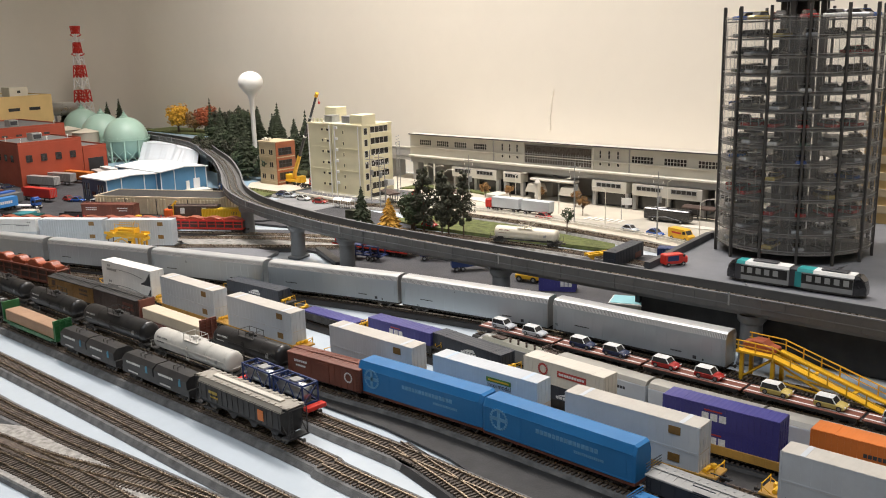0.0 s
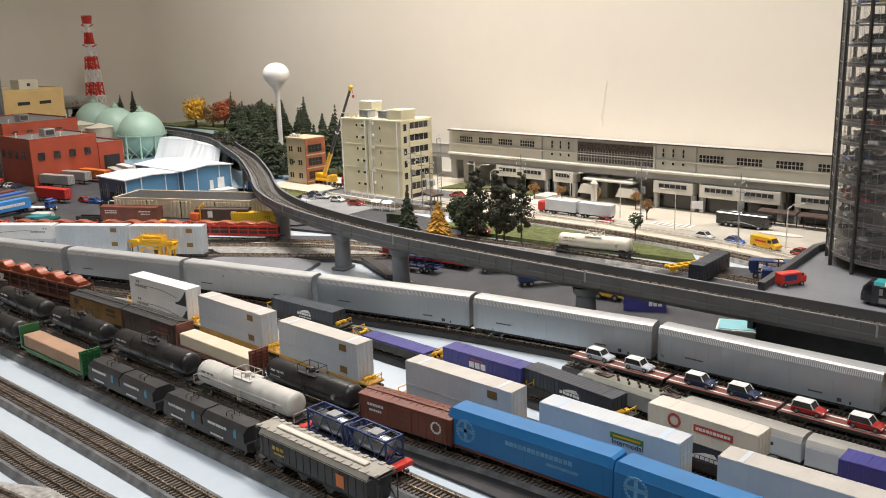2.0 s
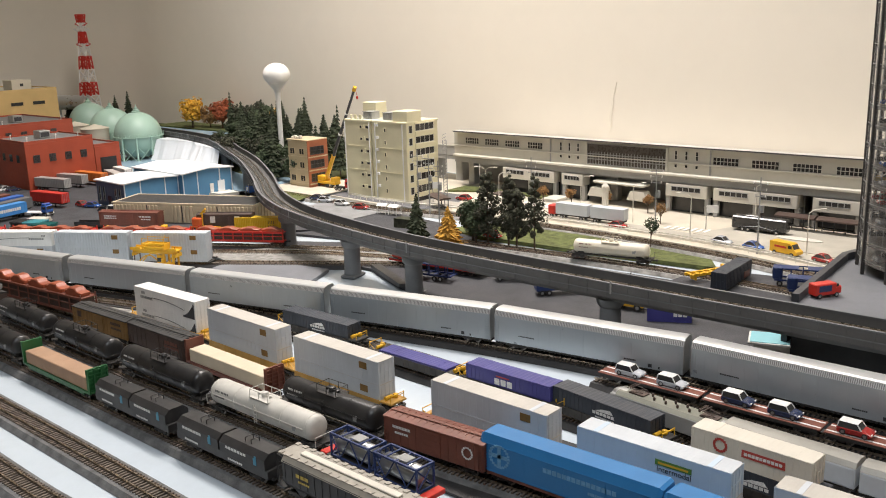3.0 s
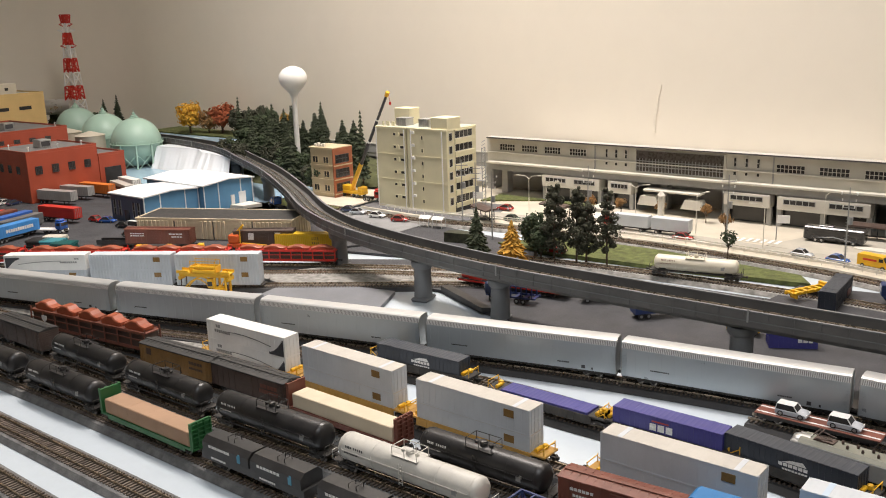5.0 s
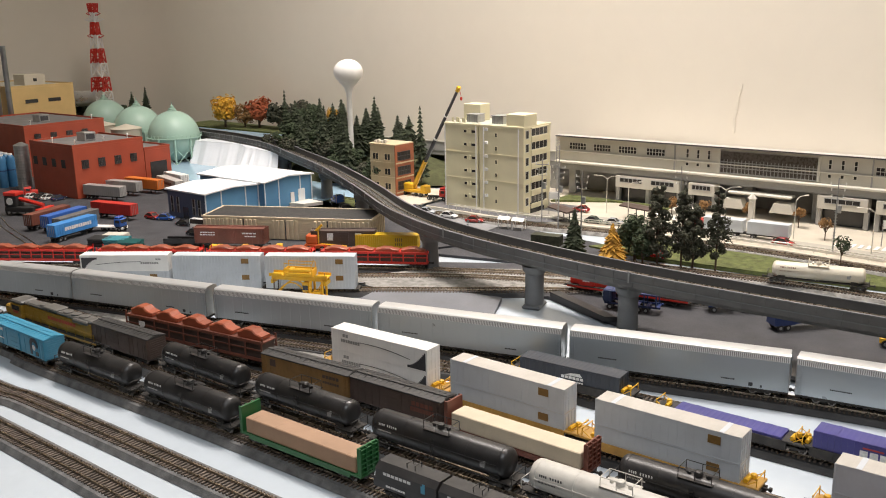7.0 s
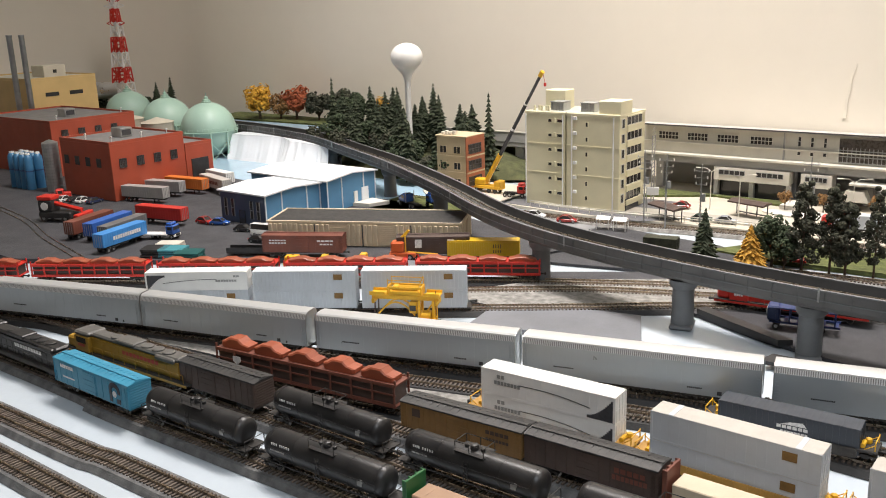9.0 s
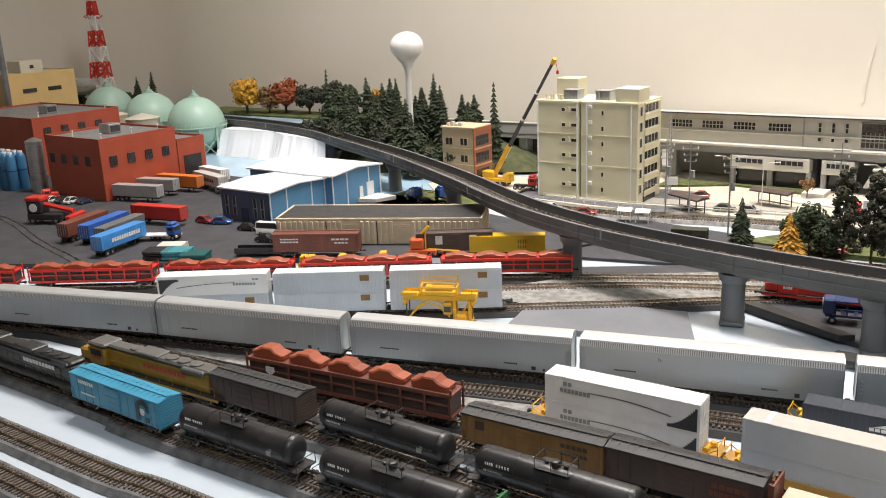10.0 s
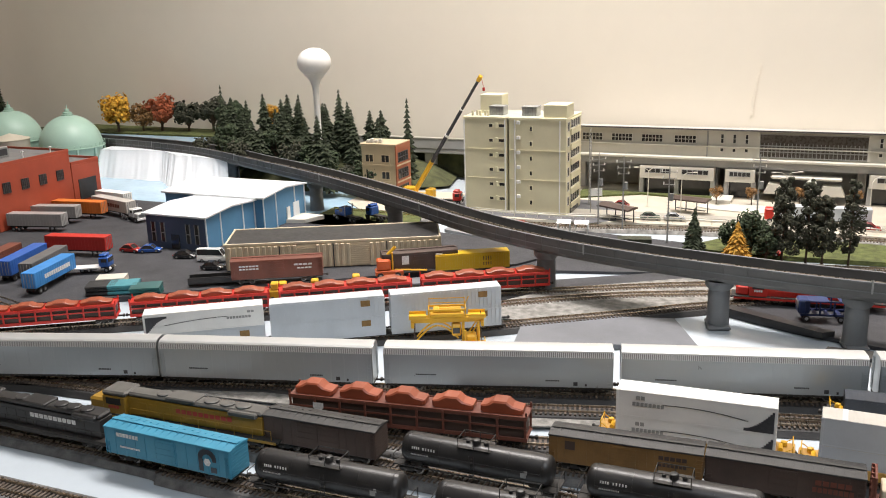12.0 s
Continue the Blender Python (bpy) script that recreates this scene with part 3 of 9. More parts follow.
for side in (-1, 1):
    o = side * 0.0045
    part("rail", ribbon(VIA[::3] + [VIA[-1]], [(o - 0.0005, 0.0566), (o - 0.0005, 0.0582), (o + 0.0005, 0.0582), (o + 0.0005, 0.0566)]), RAIL, via, k=1.0)
vt = B()
for i in range(1, len(VIA) - 1):
    d = VIA[i + 1] - VIA[i - 1]
    vt.box(VIA[i].x, VIA[i].y, 0.0555, 0.0018, 0.0150, 0.0011, 0, math.degrees(math.atan2(d.y, d.x)))
tagged(part("ties", vt, mat("slab_tie", (0.12, 0.115, 0.105), 0.7, var=0.2, scale=200), via, k=1.0), kind="stuff")


def pier(x, y, rz, h=0.0445):
    p = thing("viaduct_pier", "dark grey round viaduct pier with a flared cap", "pier", "viaduct piers")
    part("foot", B().box(0, 0, 0, 0.020, 0.026, 0.004, 0.0015), PIERM, p, k=1.0)
    part("column", B().lathe(0, 0, 0.004, [(0.0102, 0), (0.0097, 0.006), (0.0094, h - 0.012), (0.0094, h - 0.0115)], 20), PIERM, p, smooth=40, k=1.0)
    part("cap", B().lathe(0, 0, h - 0.0085, [(0.0097, 0), (0.0122, 0.0030), (0.0128, 0.0085)], 20), PIERM, p, smooth=40, k=1.0)
    return put(p, x, y, 0.0002, rz)


for px, py in [(-1.106, 0.794), (-0.932, 0.747), (-0.820, 0.7335), (-0.572, 0.727), (-0.30, 0.729), (-0.04, 0.728), (-1.345, 0.935), (-1.52, 1.037), (-1.745, 1.148)]:
    pier(px, py, 15)

# raised deck under the parking tower
deck_top = 0.0555
plat = structure("platform", B().prism_z([(-0.425, 0.752), (0.55, 0.752), (0.55, 1.365), (-0.30, 1.365), (-0.44, 0.93)], 0.046, deck_top), GREYCARD, "raised grey street deck beside the viaduct", "deck")
structure("platform_wall", B().box(0.06, 0.7545, 0.0005, 0.96, 0.004, 0.0453), BLACKP, "black board closing the deck's front", "board", parent=None)
structure("platform_wall", B().prism_z([(-0.43, 0.758), (-0.425, 0.758), (-0.432, 0.93), (-0.31, 1.36), (-0.315, 1.36), (-0.438, 0.93)], 0.0005, 0.0458), CHARCOAL, "dark board closing the deck's side", "board")
structure("kerb", B().prism_z([(-0.4285, 0.772), (-0.4225, 0.772), (-0.4345, 0.93), (-0.31, 1.36), (-0.316, 1.36), (-0.4405, 0.93)], deck_top, deck_top + 0.007), CHARCOAL, "low dark wall along the deck's edge", "kerb")

# ---- plaza and station ground ----
slab("plaza", [(-1.34, 1.075), (-1.22, 1.065), (-1.02, 1.093), (-0.80, 1.100), (-0.60, 1.083), (-0.452, 1.045), (-0.32, 1.365), (-1.34, 1.365)], 0.0006, 0.0046, PLAZA, "pale paved station forecourt", "forecourt")
slab("lawn", [(-1.19, 1.205), (-1.10, 1.255), (-0.985, 1.235), (-0.985, 1.262), (-1.19, 1.262)], 0.0048, 0.0075, GRASS, "green lawn strip before the station", "lawn")
slab("lawn", [(-1.0, 0.985), (-0.93, 0.975), (-0.78, 0.985), (-0.60, 1.005), (-0.62, 1.035), (-0.80, 1.058), (-0.95, 1.055)], 0.0008, 0.0058, GRASS, "green lawn strip beside the tracks", "lawn")
slab("street", [(-1.30, 1.10), (-1.18, 1.10), (-1.0, 1.125), (-0.80, 1.128), (-0.60, 1.11), (-0.47, 1.075), (-0.46, 1.10), (-0.60, 1.140), (-0.78, 1.155), (-1.0, 1.152), (-1.20, 1.14), (-1.30, 1.13)], 0.0047, 0.0052, mat("street_pale", (0.38, 0.355, 0.30), 0.75, var=0.1, scale=40, bump=0.2, bscale=900), "pale grey street through the forecourt", "street")
slab("street", [(-0.70, 1.150), (-0.46, 1.12), (-0.42, 1.235), (-0.66, 1.25)], 0.0047, 0.0053, mat("bus_lane", (0.42, 0.39, 0.33), 0.75, var=0.1, scale=40, bump=0.2, bscale=900), "pale grey bus bay of the forecourt", "street")
for k in range(7):
    structure("road_marking", B().box(-0.745 + k * 0.009, 1.163 + k * 0.0012, 0.0054, 0.0045, 0.020, 0.0003), WHITE, "white zebra crossing stripe", "road marking")
isl = [(-0.93 + 0.085 * math.cos(a), 1.20 + 0.022 * math.sin(a)) for a in (2 * math.pi * i / 24 for i in range(24))]
slab("kerb", isl, 0.0048, 0.0066, KERBW, "raised white kerbed island in the forecourt", "kerb")
slab("kerb", [(-0.575 + 0.03 * math.cos(a), 1.19 + 0.009 * math.sin(a)) for a in (2 * math.pi * i / 20 for i in range(20))], 0.0054, 0.0068, KERBW, "raised white kerbed island in the bus bay", "kerb")
slab("kerb", [(-1.30, 1.092), (-1.18, 1.090), (-1.0, 1.114), (-0.80, 1.118), (-0.60, 1.10), (-0.47, 1.066), (-0.47, 1.070), (-0.60, 1.105), (-0.80, 1.124), (-1.0, 1.120), (-1.18, 1.096), (-1.30, 1.097)], 0.0047, 0.0068, KERBW, "white kerb along the forecourt street", "kerb")
# guard rail by the tracks
gr = thing("guard_rail", "white low guard rail along the forecourt", "railing")
gp = smooth_path([(-1.30, 1.082), (-1.2, 1.078), (-1.0, 1.103), (-0.8, 1.109), (-0.60, 1.092), (-0.47, 1.056)], 0.008)
for zz in (0.0085, 0.0112):
    part("rail", ribbon(gp, [(0.0004, zz), (0.0004, zz + 0.0011), (-0.0004, zz + 0.0011), (-0.0004, zz)]), KERBW, gr, k=1.0)
for q in gp[::2]:
    part("post", B().box(q.x, q.y, 0.0045, 0.0008, 0.0008, 0.0078), KERBW, gr, k=1.0)

# ---- rolling stock ----
def truck(parent, x, material=UNDER, gauge=1.44):
    t = B()
    for s in (-1, 1):
        t.box(x, s * 1.0, 0.42, 2.5, 0.22, 0.28, 0.06)
        t.box(x, s * 1.02, 0.28, 0.7, 0.2, 0.5, 0.05)
        for dx in (-0.88, 0.88):
            t.box(x + dx, s * 1.04, 0.26, 0.42, 0.2, 0.4, 0.05)
    t.box(x, 0, 0.5, 0.5, 2.0, 0.3, 0.04)
    ob = part("truck", t, material, parent)
    for dx in (-0.88, 0.88):
        w = B().rod((x + dx, -0.8, 0.45), (x + dx, 0.8, 0.45), 0.09, 6)
        for s in (-1, 1):
            w.rod((x + dx, s * 0.66, 0.45), (x + dx, s * 0.80, 0.45), 0.45, 14)
        part("wheelset", w, WHEELM, ob)
    return ob


def gear(parent, length, sill=0.9, inset=2.4, couplers=True):
    for s in (-1, 1):
        truck(parent, s * (length / 2 - inset))
        if couplers:
            c = B().box(s * (length / 2 + 0.25), 0, 0.72, 0.9, 0.22, 0.24, 0.05)
            c.box(s * (length / 2 + 0.72), 0.06, 0.62, 0.34, 0.42, 0.42, 0.08)
            part("coupler", c, UNDER, parent)


def ladder(parent, x, y, z0, z1, material, side=-1, width=0.45, ends=False):
    b = B()
    if ends:
        for dy in (-width / 2, width / 2):
            b.box(x, y + dy, z0, 0.06, 0.06, z1 - z0)
        k = int((z1 - z0) / 0.42)
        for i in range(k):
            b.box(x, y, z0 + 0.2 + i * 0.42, 0.05, width, 0.06)
    else:
        for dx in (-width / 2, width / 2):
            b.box(x + dx, y, z0, 0.06, 0.06, z1 - z0)
        k = int((z1 - z0) / 0.42)
        for i in range(k):
            b.box(x, y, z0 + 0.2 + i * 0.42, width, 0.05, 0.06)
    return part("ladder", b, material, parent)


def boxcar(label, length, body, roof, height=4.1, door=None, ribs=12, double=False, panel=True, group="freight cars"):
    car = thing("boxcar", label, "freight car", group)
    w, z0 = 2.95, 1.05
    b = B().box(0, 0, z0, length, w, height - 0.25 - z0, 0.04)
    n = ribs
    part("body", b, body, car)
    b = B()
    for i in range(n + 1):
        x = -length / 2 + 0.1 + i * (length - 0.2) / n
        for s in (-1, 1):
            b.box(x, s * (w / 2 + 0.025), z0, 0.09, 0.05, height - 0.3 - z0)
    for s in (-1, 1):
        for k in range(9):
            b.box(s * (length / 2 + 0.04), 0, z0 + 0.2 + k * 0.3, 0.08, w * 0.92, 0.13, 0.03)
    tagged(part("side_and_end_ribs", b, body, car), kind="stuff")
    ends = [(-w / 2 - 0.06, height - 0.3), (w / 2 + 0.06, height - 0.3), (w / 2 + 0.02, height - 0.16), (0.4, height), (-0.4, height), (-w / 2 - 0.02, height - 0.16)]
    r = B().prism_x(ends, -length / 2 - 0.08, length / 2 + 0.08)
    m = int(length / 0.85)
    for i in range(m + 1):
        x = -length / 2 + 0.1 + i * (length - 0.2) / m
        r.prism_x([(-w / 2 - 0.04, height - 0.2), (-0.4, height - 0.02), (0.4, height - 0.02), (w / 2 + 0.04, height - 0.2), (0.42, height + 0.07), (-0.42, height + 0.07)], x - 0.06, x + 0.06)
    part("roof", r, roof, car)
    if panel:
        part("running_board", B().box(0, 0, height + 0.08, length, 0.5, 0.05), roof, car)
    for s in (-1, 1):
        for dx in ((-1.25, 1.25) if double else (0,)):
            d = B().box(dx, s * (w / 2 + 0.06), z0 + 0.1, 2.4, 0.09, height - 0.55 - z0, 0.02)
            for k in range(4):
                d.box(dx, s * (w / 2 + 0.12), z0 + 0.4 + k * 0.65, 2.3, 0.05, 0.1)
            part("door", d, door or body, car)
        ladder(car, s * (length / 2 - 0.35), -s * (w / 2 + 0.09), z0, height - 0.5, body)
        ladder(car, -s * (length / 2 - 0.35), -s * (w / 2 + 0.09), z0, z0 + 1.4, body)
    part("underframe", B().box(0, 0, 0.75, length - 0.6, 1.4, 0.32).box(0, 0, 0.9, length, 2.6, 0.16), UNDER, car)
    gear(car, length)
    return car


def lettering(car, rows, material=PRINTW, y=-1.56):
    for x, z, w, h, n in rows:
        part("lettering", bars(B(), x, y, z, w, h, n), material, car)


def tank_car(label, length, colour, deco=PRINTW, r=1.5, rail=None, group="tank cars"):
    car = thing("tank_car", label, "tank car", group)
    L = length / 2 - 0.7
    zc = 1.02 + r
    prof = [(0.05, -L), (r * 0.55, -L + 0.05), (r * 0.85, -L + 0.25), (r * 0.97, -L + 0.5), (r, -L + 0.8)]
    prof = prof + [(r, 0)] + [(a, -h) for a, h in reversed(prof)]
    part("tank", B().lathe(0, 0, zc, prof, 28, "x"), colour, car, smooth=50)
    for x in (-L + 0.9, -L / 2.2, L / 2.2, L - 0.9):
        part("band", B().lathe(x, 0, zc, [(r, -0.05), (r + 0.03, -0.05), (r + 0.03, 0.05), (r, 0.05)], 28, "x"), colour, car, smooth=50)
    dome = B().lathe(0, 0, zc + r - 0.1, [(0.42, 0), (0.42, 0.42), (0.36, 0.55), (0.12, 0.62)], 14)
    dome.lathe(0.95, 0, zc + r - 0.1, [(0.22, 0), (0.22, 0.35), (0.1, 0.4)], 10).lathe(-0.9, 0, zc + r - 0.1, [(0.2, 0), (0.2, 0.3), (0.1, 0.36)], 10)
    part("dome", dome, colour, car, smooth=40)
    rl = B()
    for s in (-1, 1):
        for dx in (-1.6, 0, 1.6):
            rl.rod((dx, s * 0.95, zc + r - 0.35), (dx, s * 0.95, zc + r + 0.75), 0.045, 5)
        rl.rod((-1.6, s * 0.95, zc + r + 0.75), (1.6, s * 0.95, zc + r + 0.75), 0.045, 5)
        rl.box(0, s * 0.85, zc + r - 0.18, 3.4, 0.5, 0.06)
    for dx in (-1.6, 1.6):
        rl.rod((dx, -0.95, zc + r + 0.75), (dx, 0.95, zc + r + 0.75), 0.045, 5)
    part("platform_rail", rl, rail or colour, car)
    for s in (-1, 1):
        ladder(car, 0.0, s * (r + 0.12), 1.2, zc + 0.9, rail or colour)
        hr = B()
        for dx in [i * (L - 1) / 4 for i in range(-4, 5)]:
            hr.rod((dx, s * r * 0.97, zc + 0.25), (dx, s * (r + 0.16), zc + 0.3), 0.03, 4)
        hr.rod((-L + 1, s * (r + 0.16), zc + 0.3), (L - 1, s * (r + 0.16), zc + 0.3), 0.035, 5)
        part("handrail", hr, rail or colour, car)
        e = B()
        xe = s * (length / 2 - 0.05)
        for dy in (-1.3, 1.3):
            e.rod((xe, dy, 0.95), (xe, dy, 2.1), 0.045, 5)
        e.rod((xe, -1.3, 2.1), (xe, 1.3, 2.1), 0.045, 5)
        part("end_rail", e, rail or UNDER, car)
        part("saddle", B().box(s * (L - 1.6), 0, 0.95, 1.3, 2.0, 0.75, 0.1), UNDER, car)
    sill = B().box(0, 0, 0.78, length, 0.7, 0.35)
    for s in (-1, 1):
        sill.box(s * (length / 2 - 0.7), 0, 0.95, 1.4, 2.7, 0.12)
        sill.box(0, s * 1.25, 0.95, length - 1, 0.1, 0.12)
    part("frame", sill, UNDER, car)
    gear(car, length, inset=1.7)
    marks = B()
    for i in range(9):
        marks.box(-L + 1.5 + i * 0.22 * (1 + (i > 3) * 0.3), -r * 0.93, zc + 0.5, 0.13, 0.03, 0.26)
    small = B()
    for i in range(12):
        small.box(-L + 1.4 + i * 0.16, -r - 0.01, zc - 0.05, 0.09, 0.03, 0.14)
    part("lettering", marks, deco, car)
    part("lettering", small, deco, car)
    part("emblem", B().box(L - 2.6, -r - 0.005, zc - 0.4, 0.55, 0.04, 0.5).box(L - 2.35, -r + 0.0, zc - 0.05, 0.3, 0.04, 0.35), TRACKGREY, car)
    return car


def autorack(label):
    car = thing("autorack_car", label, "freight car", "autorack cars in the long train")
    L, w, h = 27.0, 3.1, 5.68
    part("body", B().box(0, 0, 1.0, L, w, 3.8, 0.03), SILVER, car)
    b = B()
    for i in range(17):
        x = -L / 2 + 0.15 + i * (L - 0.3) / 16
        for s in (-1, 1):
            b.box(x, s * (w / 2 + 0.012), 1.0, 0.08, 0.025, 3.4)
    part("panel_joints", b, SILVER, car)
    up = B()
    n = 118
    for s in (-1, 1):
        up.prism_x([(s * w / 2, 4.75), (s * (w / 2 - 0.02), 4.75), (s * (w / 2 - 0.32), 5.35), (s * (w / 2 - 0.28), 5.40)][::s], -L / 2, L / 2)
    part("upper_screen", up, RIBM, car)
    cr = B()
    for i in range(n):
        x = -L / 2 + 0.1 + (L - 0.2) * i / (n - 1)
        for s in (-1, 1):
            cr.prism_x([(s * (w / 2 + 0.03), 4.75), (s * (w / 2 - 0.03), 4.75), (s * (w / 2 - 0.33), 5.4), (s * (w / 2 - 0.26), 5.44)][::s], x - 0.062, x + 0.062)
    tagged(part("corrugation", cr, SILVROOF, car), kind="stuff")
    part("roof", B().prism_x([(-1.32, 5.30), (1.32, 5.30), (1.28, 5.45), (1.05, 5.62), (0.6, h), (-0.6, h), (-1.05, 5.62), (-1.28, 5.45)], -L / 2, L / 2), SILVROOF, car, smooth=25)
    for s in (-1, 1):
        e = B().prism_x([(-1.55, 1.0), (1.55, 1.0), (1.55, 4.8), (1.28, 5.4), (0.7, h - 0.02), (-0.7, h - 0.02), (-1.28, 5.4), (-1.55, 4.8)], s * L / 2 - 0.05, s * L / 2 + 0.05)
        part("end_door", e, STEEL, car)
        ladder(car, s * (L / 2 - 0.4), -w / 2 - 0.08, 1.0, 4.2, SILVER)
        ladder(car, s * (L / 2 + 0.1), 0.9, 1.2, 5.0, SILVER, ends=True)
    teeth = B()
    for i in range(46):
        for s in (-1, 1):
            teeth.box(-L / 2 + 0.7 + i * (L - 1.4) / 45, s * 1.5, 0.72, 0.36, 0.08, 0.42)
    tagged(part("sill_posts", teeth, UNDER, car), kind="stuff")
    part("underframe", B().box(0, 0, 0.62, L, 2.4, 0.42), UNDER, car)
    part("lettering", bars(B(), 6.5, -1.56, 1.75, 1.6, 0.18, 8), PRINTB, car)
    part("lettering", bars(B(), -8.5, -1.56, 2.2, 2.4, 0.16, 11), PRINTB, car)
    part("data_panel", B().box(9.2, -1.57, 1.25, 0.5, 0.03, 0.45), PRINTB, car)
    part("data_panel", B().box(10.4, -1.57, 1.2, 0.22, 0.03, 0.3), PRINTB, car)
    gear(car, L, inset=3.2)
    return car


def container(label, length, side, top=None, h=2.9, tags=(), ribs=0, material_tag=EMPTAG, fcol=None, group="containers"):
    c = thing("shipping_container", label, "container", group)
    w = 2.6
    b = B().box(0, 0, 0, length, w, h - 0.06, 0.03)
    n = ribs or int(length / 0.9)
    for i in range(n + 1):
        x = -length / 2 + 0.12 + i * (length - 0.24) / n
        for s in (-1, 1):
            b.box(x, s * (w / 2 + 0.012), 0.18, 0.06 if not ribs else (0.26 if ribs > 22 else 0.2), 0.02 if not ribs else (0.24 if ribs > 22 else 0.06), h - 0.4)
    for s in (-1, 1):
        b.box(0, s * (w / 2 + 0.01), h - 0.14, length, 0.04, 0.1).box(0, s * (w / 2 + 0.01), 0, length, 0.05, 0.14)
    part("body", b, side, c)
    prof = [(-length / 2, h - 0.08), (length / 2, h - 0.08), (length / 2, h)]
    k = int(length / 0.6)
    for i in range(k):
        xx = length / 2 - 0.3 - i * (length - 0.6) / k
        prof += [(xx, h), (xx - 0.08, h + 0.012), (xx - 0.22, h + 0.012), (xx - 0.30, h)]
    t = B().prism_y(prof + [(-length / 2, h)], -w / 2, w / 2)
    for s in (-1, 1):
        part("roof_plate", B().box(s * (length / 2 - 2.0), 0, h + 0.013, 0.5, w, 0.02), side, c)
    part("roof", t, top or side, c)
    for s in (-1, 1):
        for dy in (-0.95, -0.35, 0.35, 0.95):
            part("end_bar", B().box(s * (length / 2 + 0.03), dy, 0.15, 0.06, 0.07, h - 0.35), fcol or side, c)
        part("end_rail", B().box(s * (length / 2 + 0.02), 0, h / 2, 0.05, 2.3, 0.07), fcol or side, c)
        for dy in (-1.22, 1.22):
            post = B().box(s * (length / 2 - 0.08), dy, 0, 0.24, 0.24, h, 0.03)
            part("corner_post", post, fcol or side, c)
    if tags:
        e = B()
        for x, z, ww, hh in tags:
            e.box(x, -w / 2 - (0.15 if ribs > 22 else 0.05), z, ww, 0.05, hh)
        part("emblem", e, material_tag, c)
    return c


def put_on(ob, track, x, z, flip=0):
    y, a = on_track(track, x)
    return put(ob, x, y, z, a + flip)


def roll(ob, track, x, flip=0):
    return put_on(ob, track, x, RAILTOP + 0.0001, flip)


# autorack train on the main curve
first = autorack("silver autorack car with a corrugated upper edge")
AR_X = [-1.565, -1.403, -1.238, -1.067, -0.898, -0.727, -0.556, -0.381]
roll(first, "main_curve", AR_X[0])
for x in AR_X[1:]:
    y, a = on_track("main_curve", x)
    copy_thing(first, pose(x, y, RAILTOP + 0.0001, 0, 0, a))


def well_car(label, body, length=19.5, group="well cars"):
    car = thing("well_car", label, "freight car", group)
    b = B()
    for s in (-1, 1):
        b.box(0, s * 1.42, 0.3, length - 3.6, 0.14, 1.0, 0.03)
        for i in range(14):
            b.box(-length / 2 + 2.2 + i * (length - 4.4) / 13, s * 1.5, 0.35, 0.12, 0.06, 1.0)
        b.box(s * (length / 2 - 1.2), 0, 1.0, 2.4, 2.7, 0.28, 0.05)
        b.box(s * (length / 2 - 2.1), 0, 0.4, 0.3, 2.8, 0.9, 0.04)
    part("body", b, body, car)
    part("well_floor", B().box(0, 0, 0.14, length - 4.2, 2.7, 0.1), UNDER, car)
    for s in (-1, 1):
        g = B()
        for dy in (-1.1, 1.1):
            g.rod((s * (length / 2 - 0.25), dy, 1.2), (s * (length / 2 - 0.25), dy, 2.2), 0.06, 5)
            g.rod((s * (length / 2 - 1.3), dy, 1.2), (s * (length / 2 - 0.25), dy, 1.9), 0.05, 5)
        g.rod((s * (length / 2 - 0.25), -1.1, 2.1), (s * (length / 2 - 0.25), 1.1, 2.1), 0.06, 5)
        g.lathe(s * (length / 2 - 1.1), 0.55, 1.25, [(0.3, 0), (0.36, 0.2), (0.3, 0.5), (0.1, 0.6)], 10)
        g.rod((s * (length / 2 - 1.4), -0.9, 1.5), (s * (length / 2 - 1.4), 0.2, 1.5), 0.24, 8)
        part("brake_gear", g, YELLOWP, car)
    gear(car, length, inset=1.1)
    return car


WELL = well_car("weathered yellow double-stack well car", TTXY)
C53 = 15.7
EMPL = "pale grey 53-foot container with small brown emblems"
TOPTAG = [(5.2, 1.55, 1.3, 0.85)]


def stack(track, x, low, high, well=WELL, dz=0.25, used=[0]):
    y, a = on_track(track, x)
    if used[0] == 0:
        put(well, x, y, RAILTOP + 0.0001, a)
        used[0] = 1
    else:
        copy_thing(well, pose(x, y, RAILTOP + 0.0001, 0, 0, a))
    z = RAILTOP + dz * S
    for c in (low, high):
        if c is None:
            continue
        proto, made = c
        if made[0] == 0:
            put(proto, x, y, z, a)
            made[0] = 1
        else:
            copy_thing(proto, pose(x, y, z, 0, 0, a))
        z += proto_height[proto.name] * S + 0.0001


proto_height = {}


def kindof(c, h):
    proto_height[c.name] = h
    return (c, [0])


EMP = kindof(container(EMPL + " on a well car", C53, CONTW, CONTTOP, 2.9, TOPTAG), 2.9)
cargo = container("white insulated 53-foot container with grey swoosh lines", C53, WHITE, WHITE, 2.9, fcol=WHITE)
sw = B()
for i in range(26):
    t = i / 25
    sw.box(-3 + t * 8.0, -1.345, 1.7 - 0.55 * t ** 2 + 0.12 * math.sin(3 * t), 0.36, 0.03, 0.06)
for i in range(14):
    t = i / 13
    sw.box(4.9 + t * 2.6, -1.345, 0.15, 0.22, 0.03, 0.3 + 2.0 * t ** 1.7)
part("stripe", sw, PRINTB, cargo)
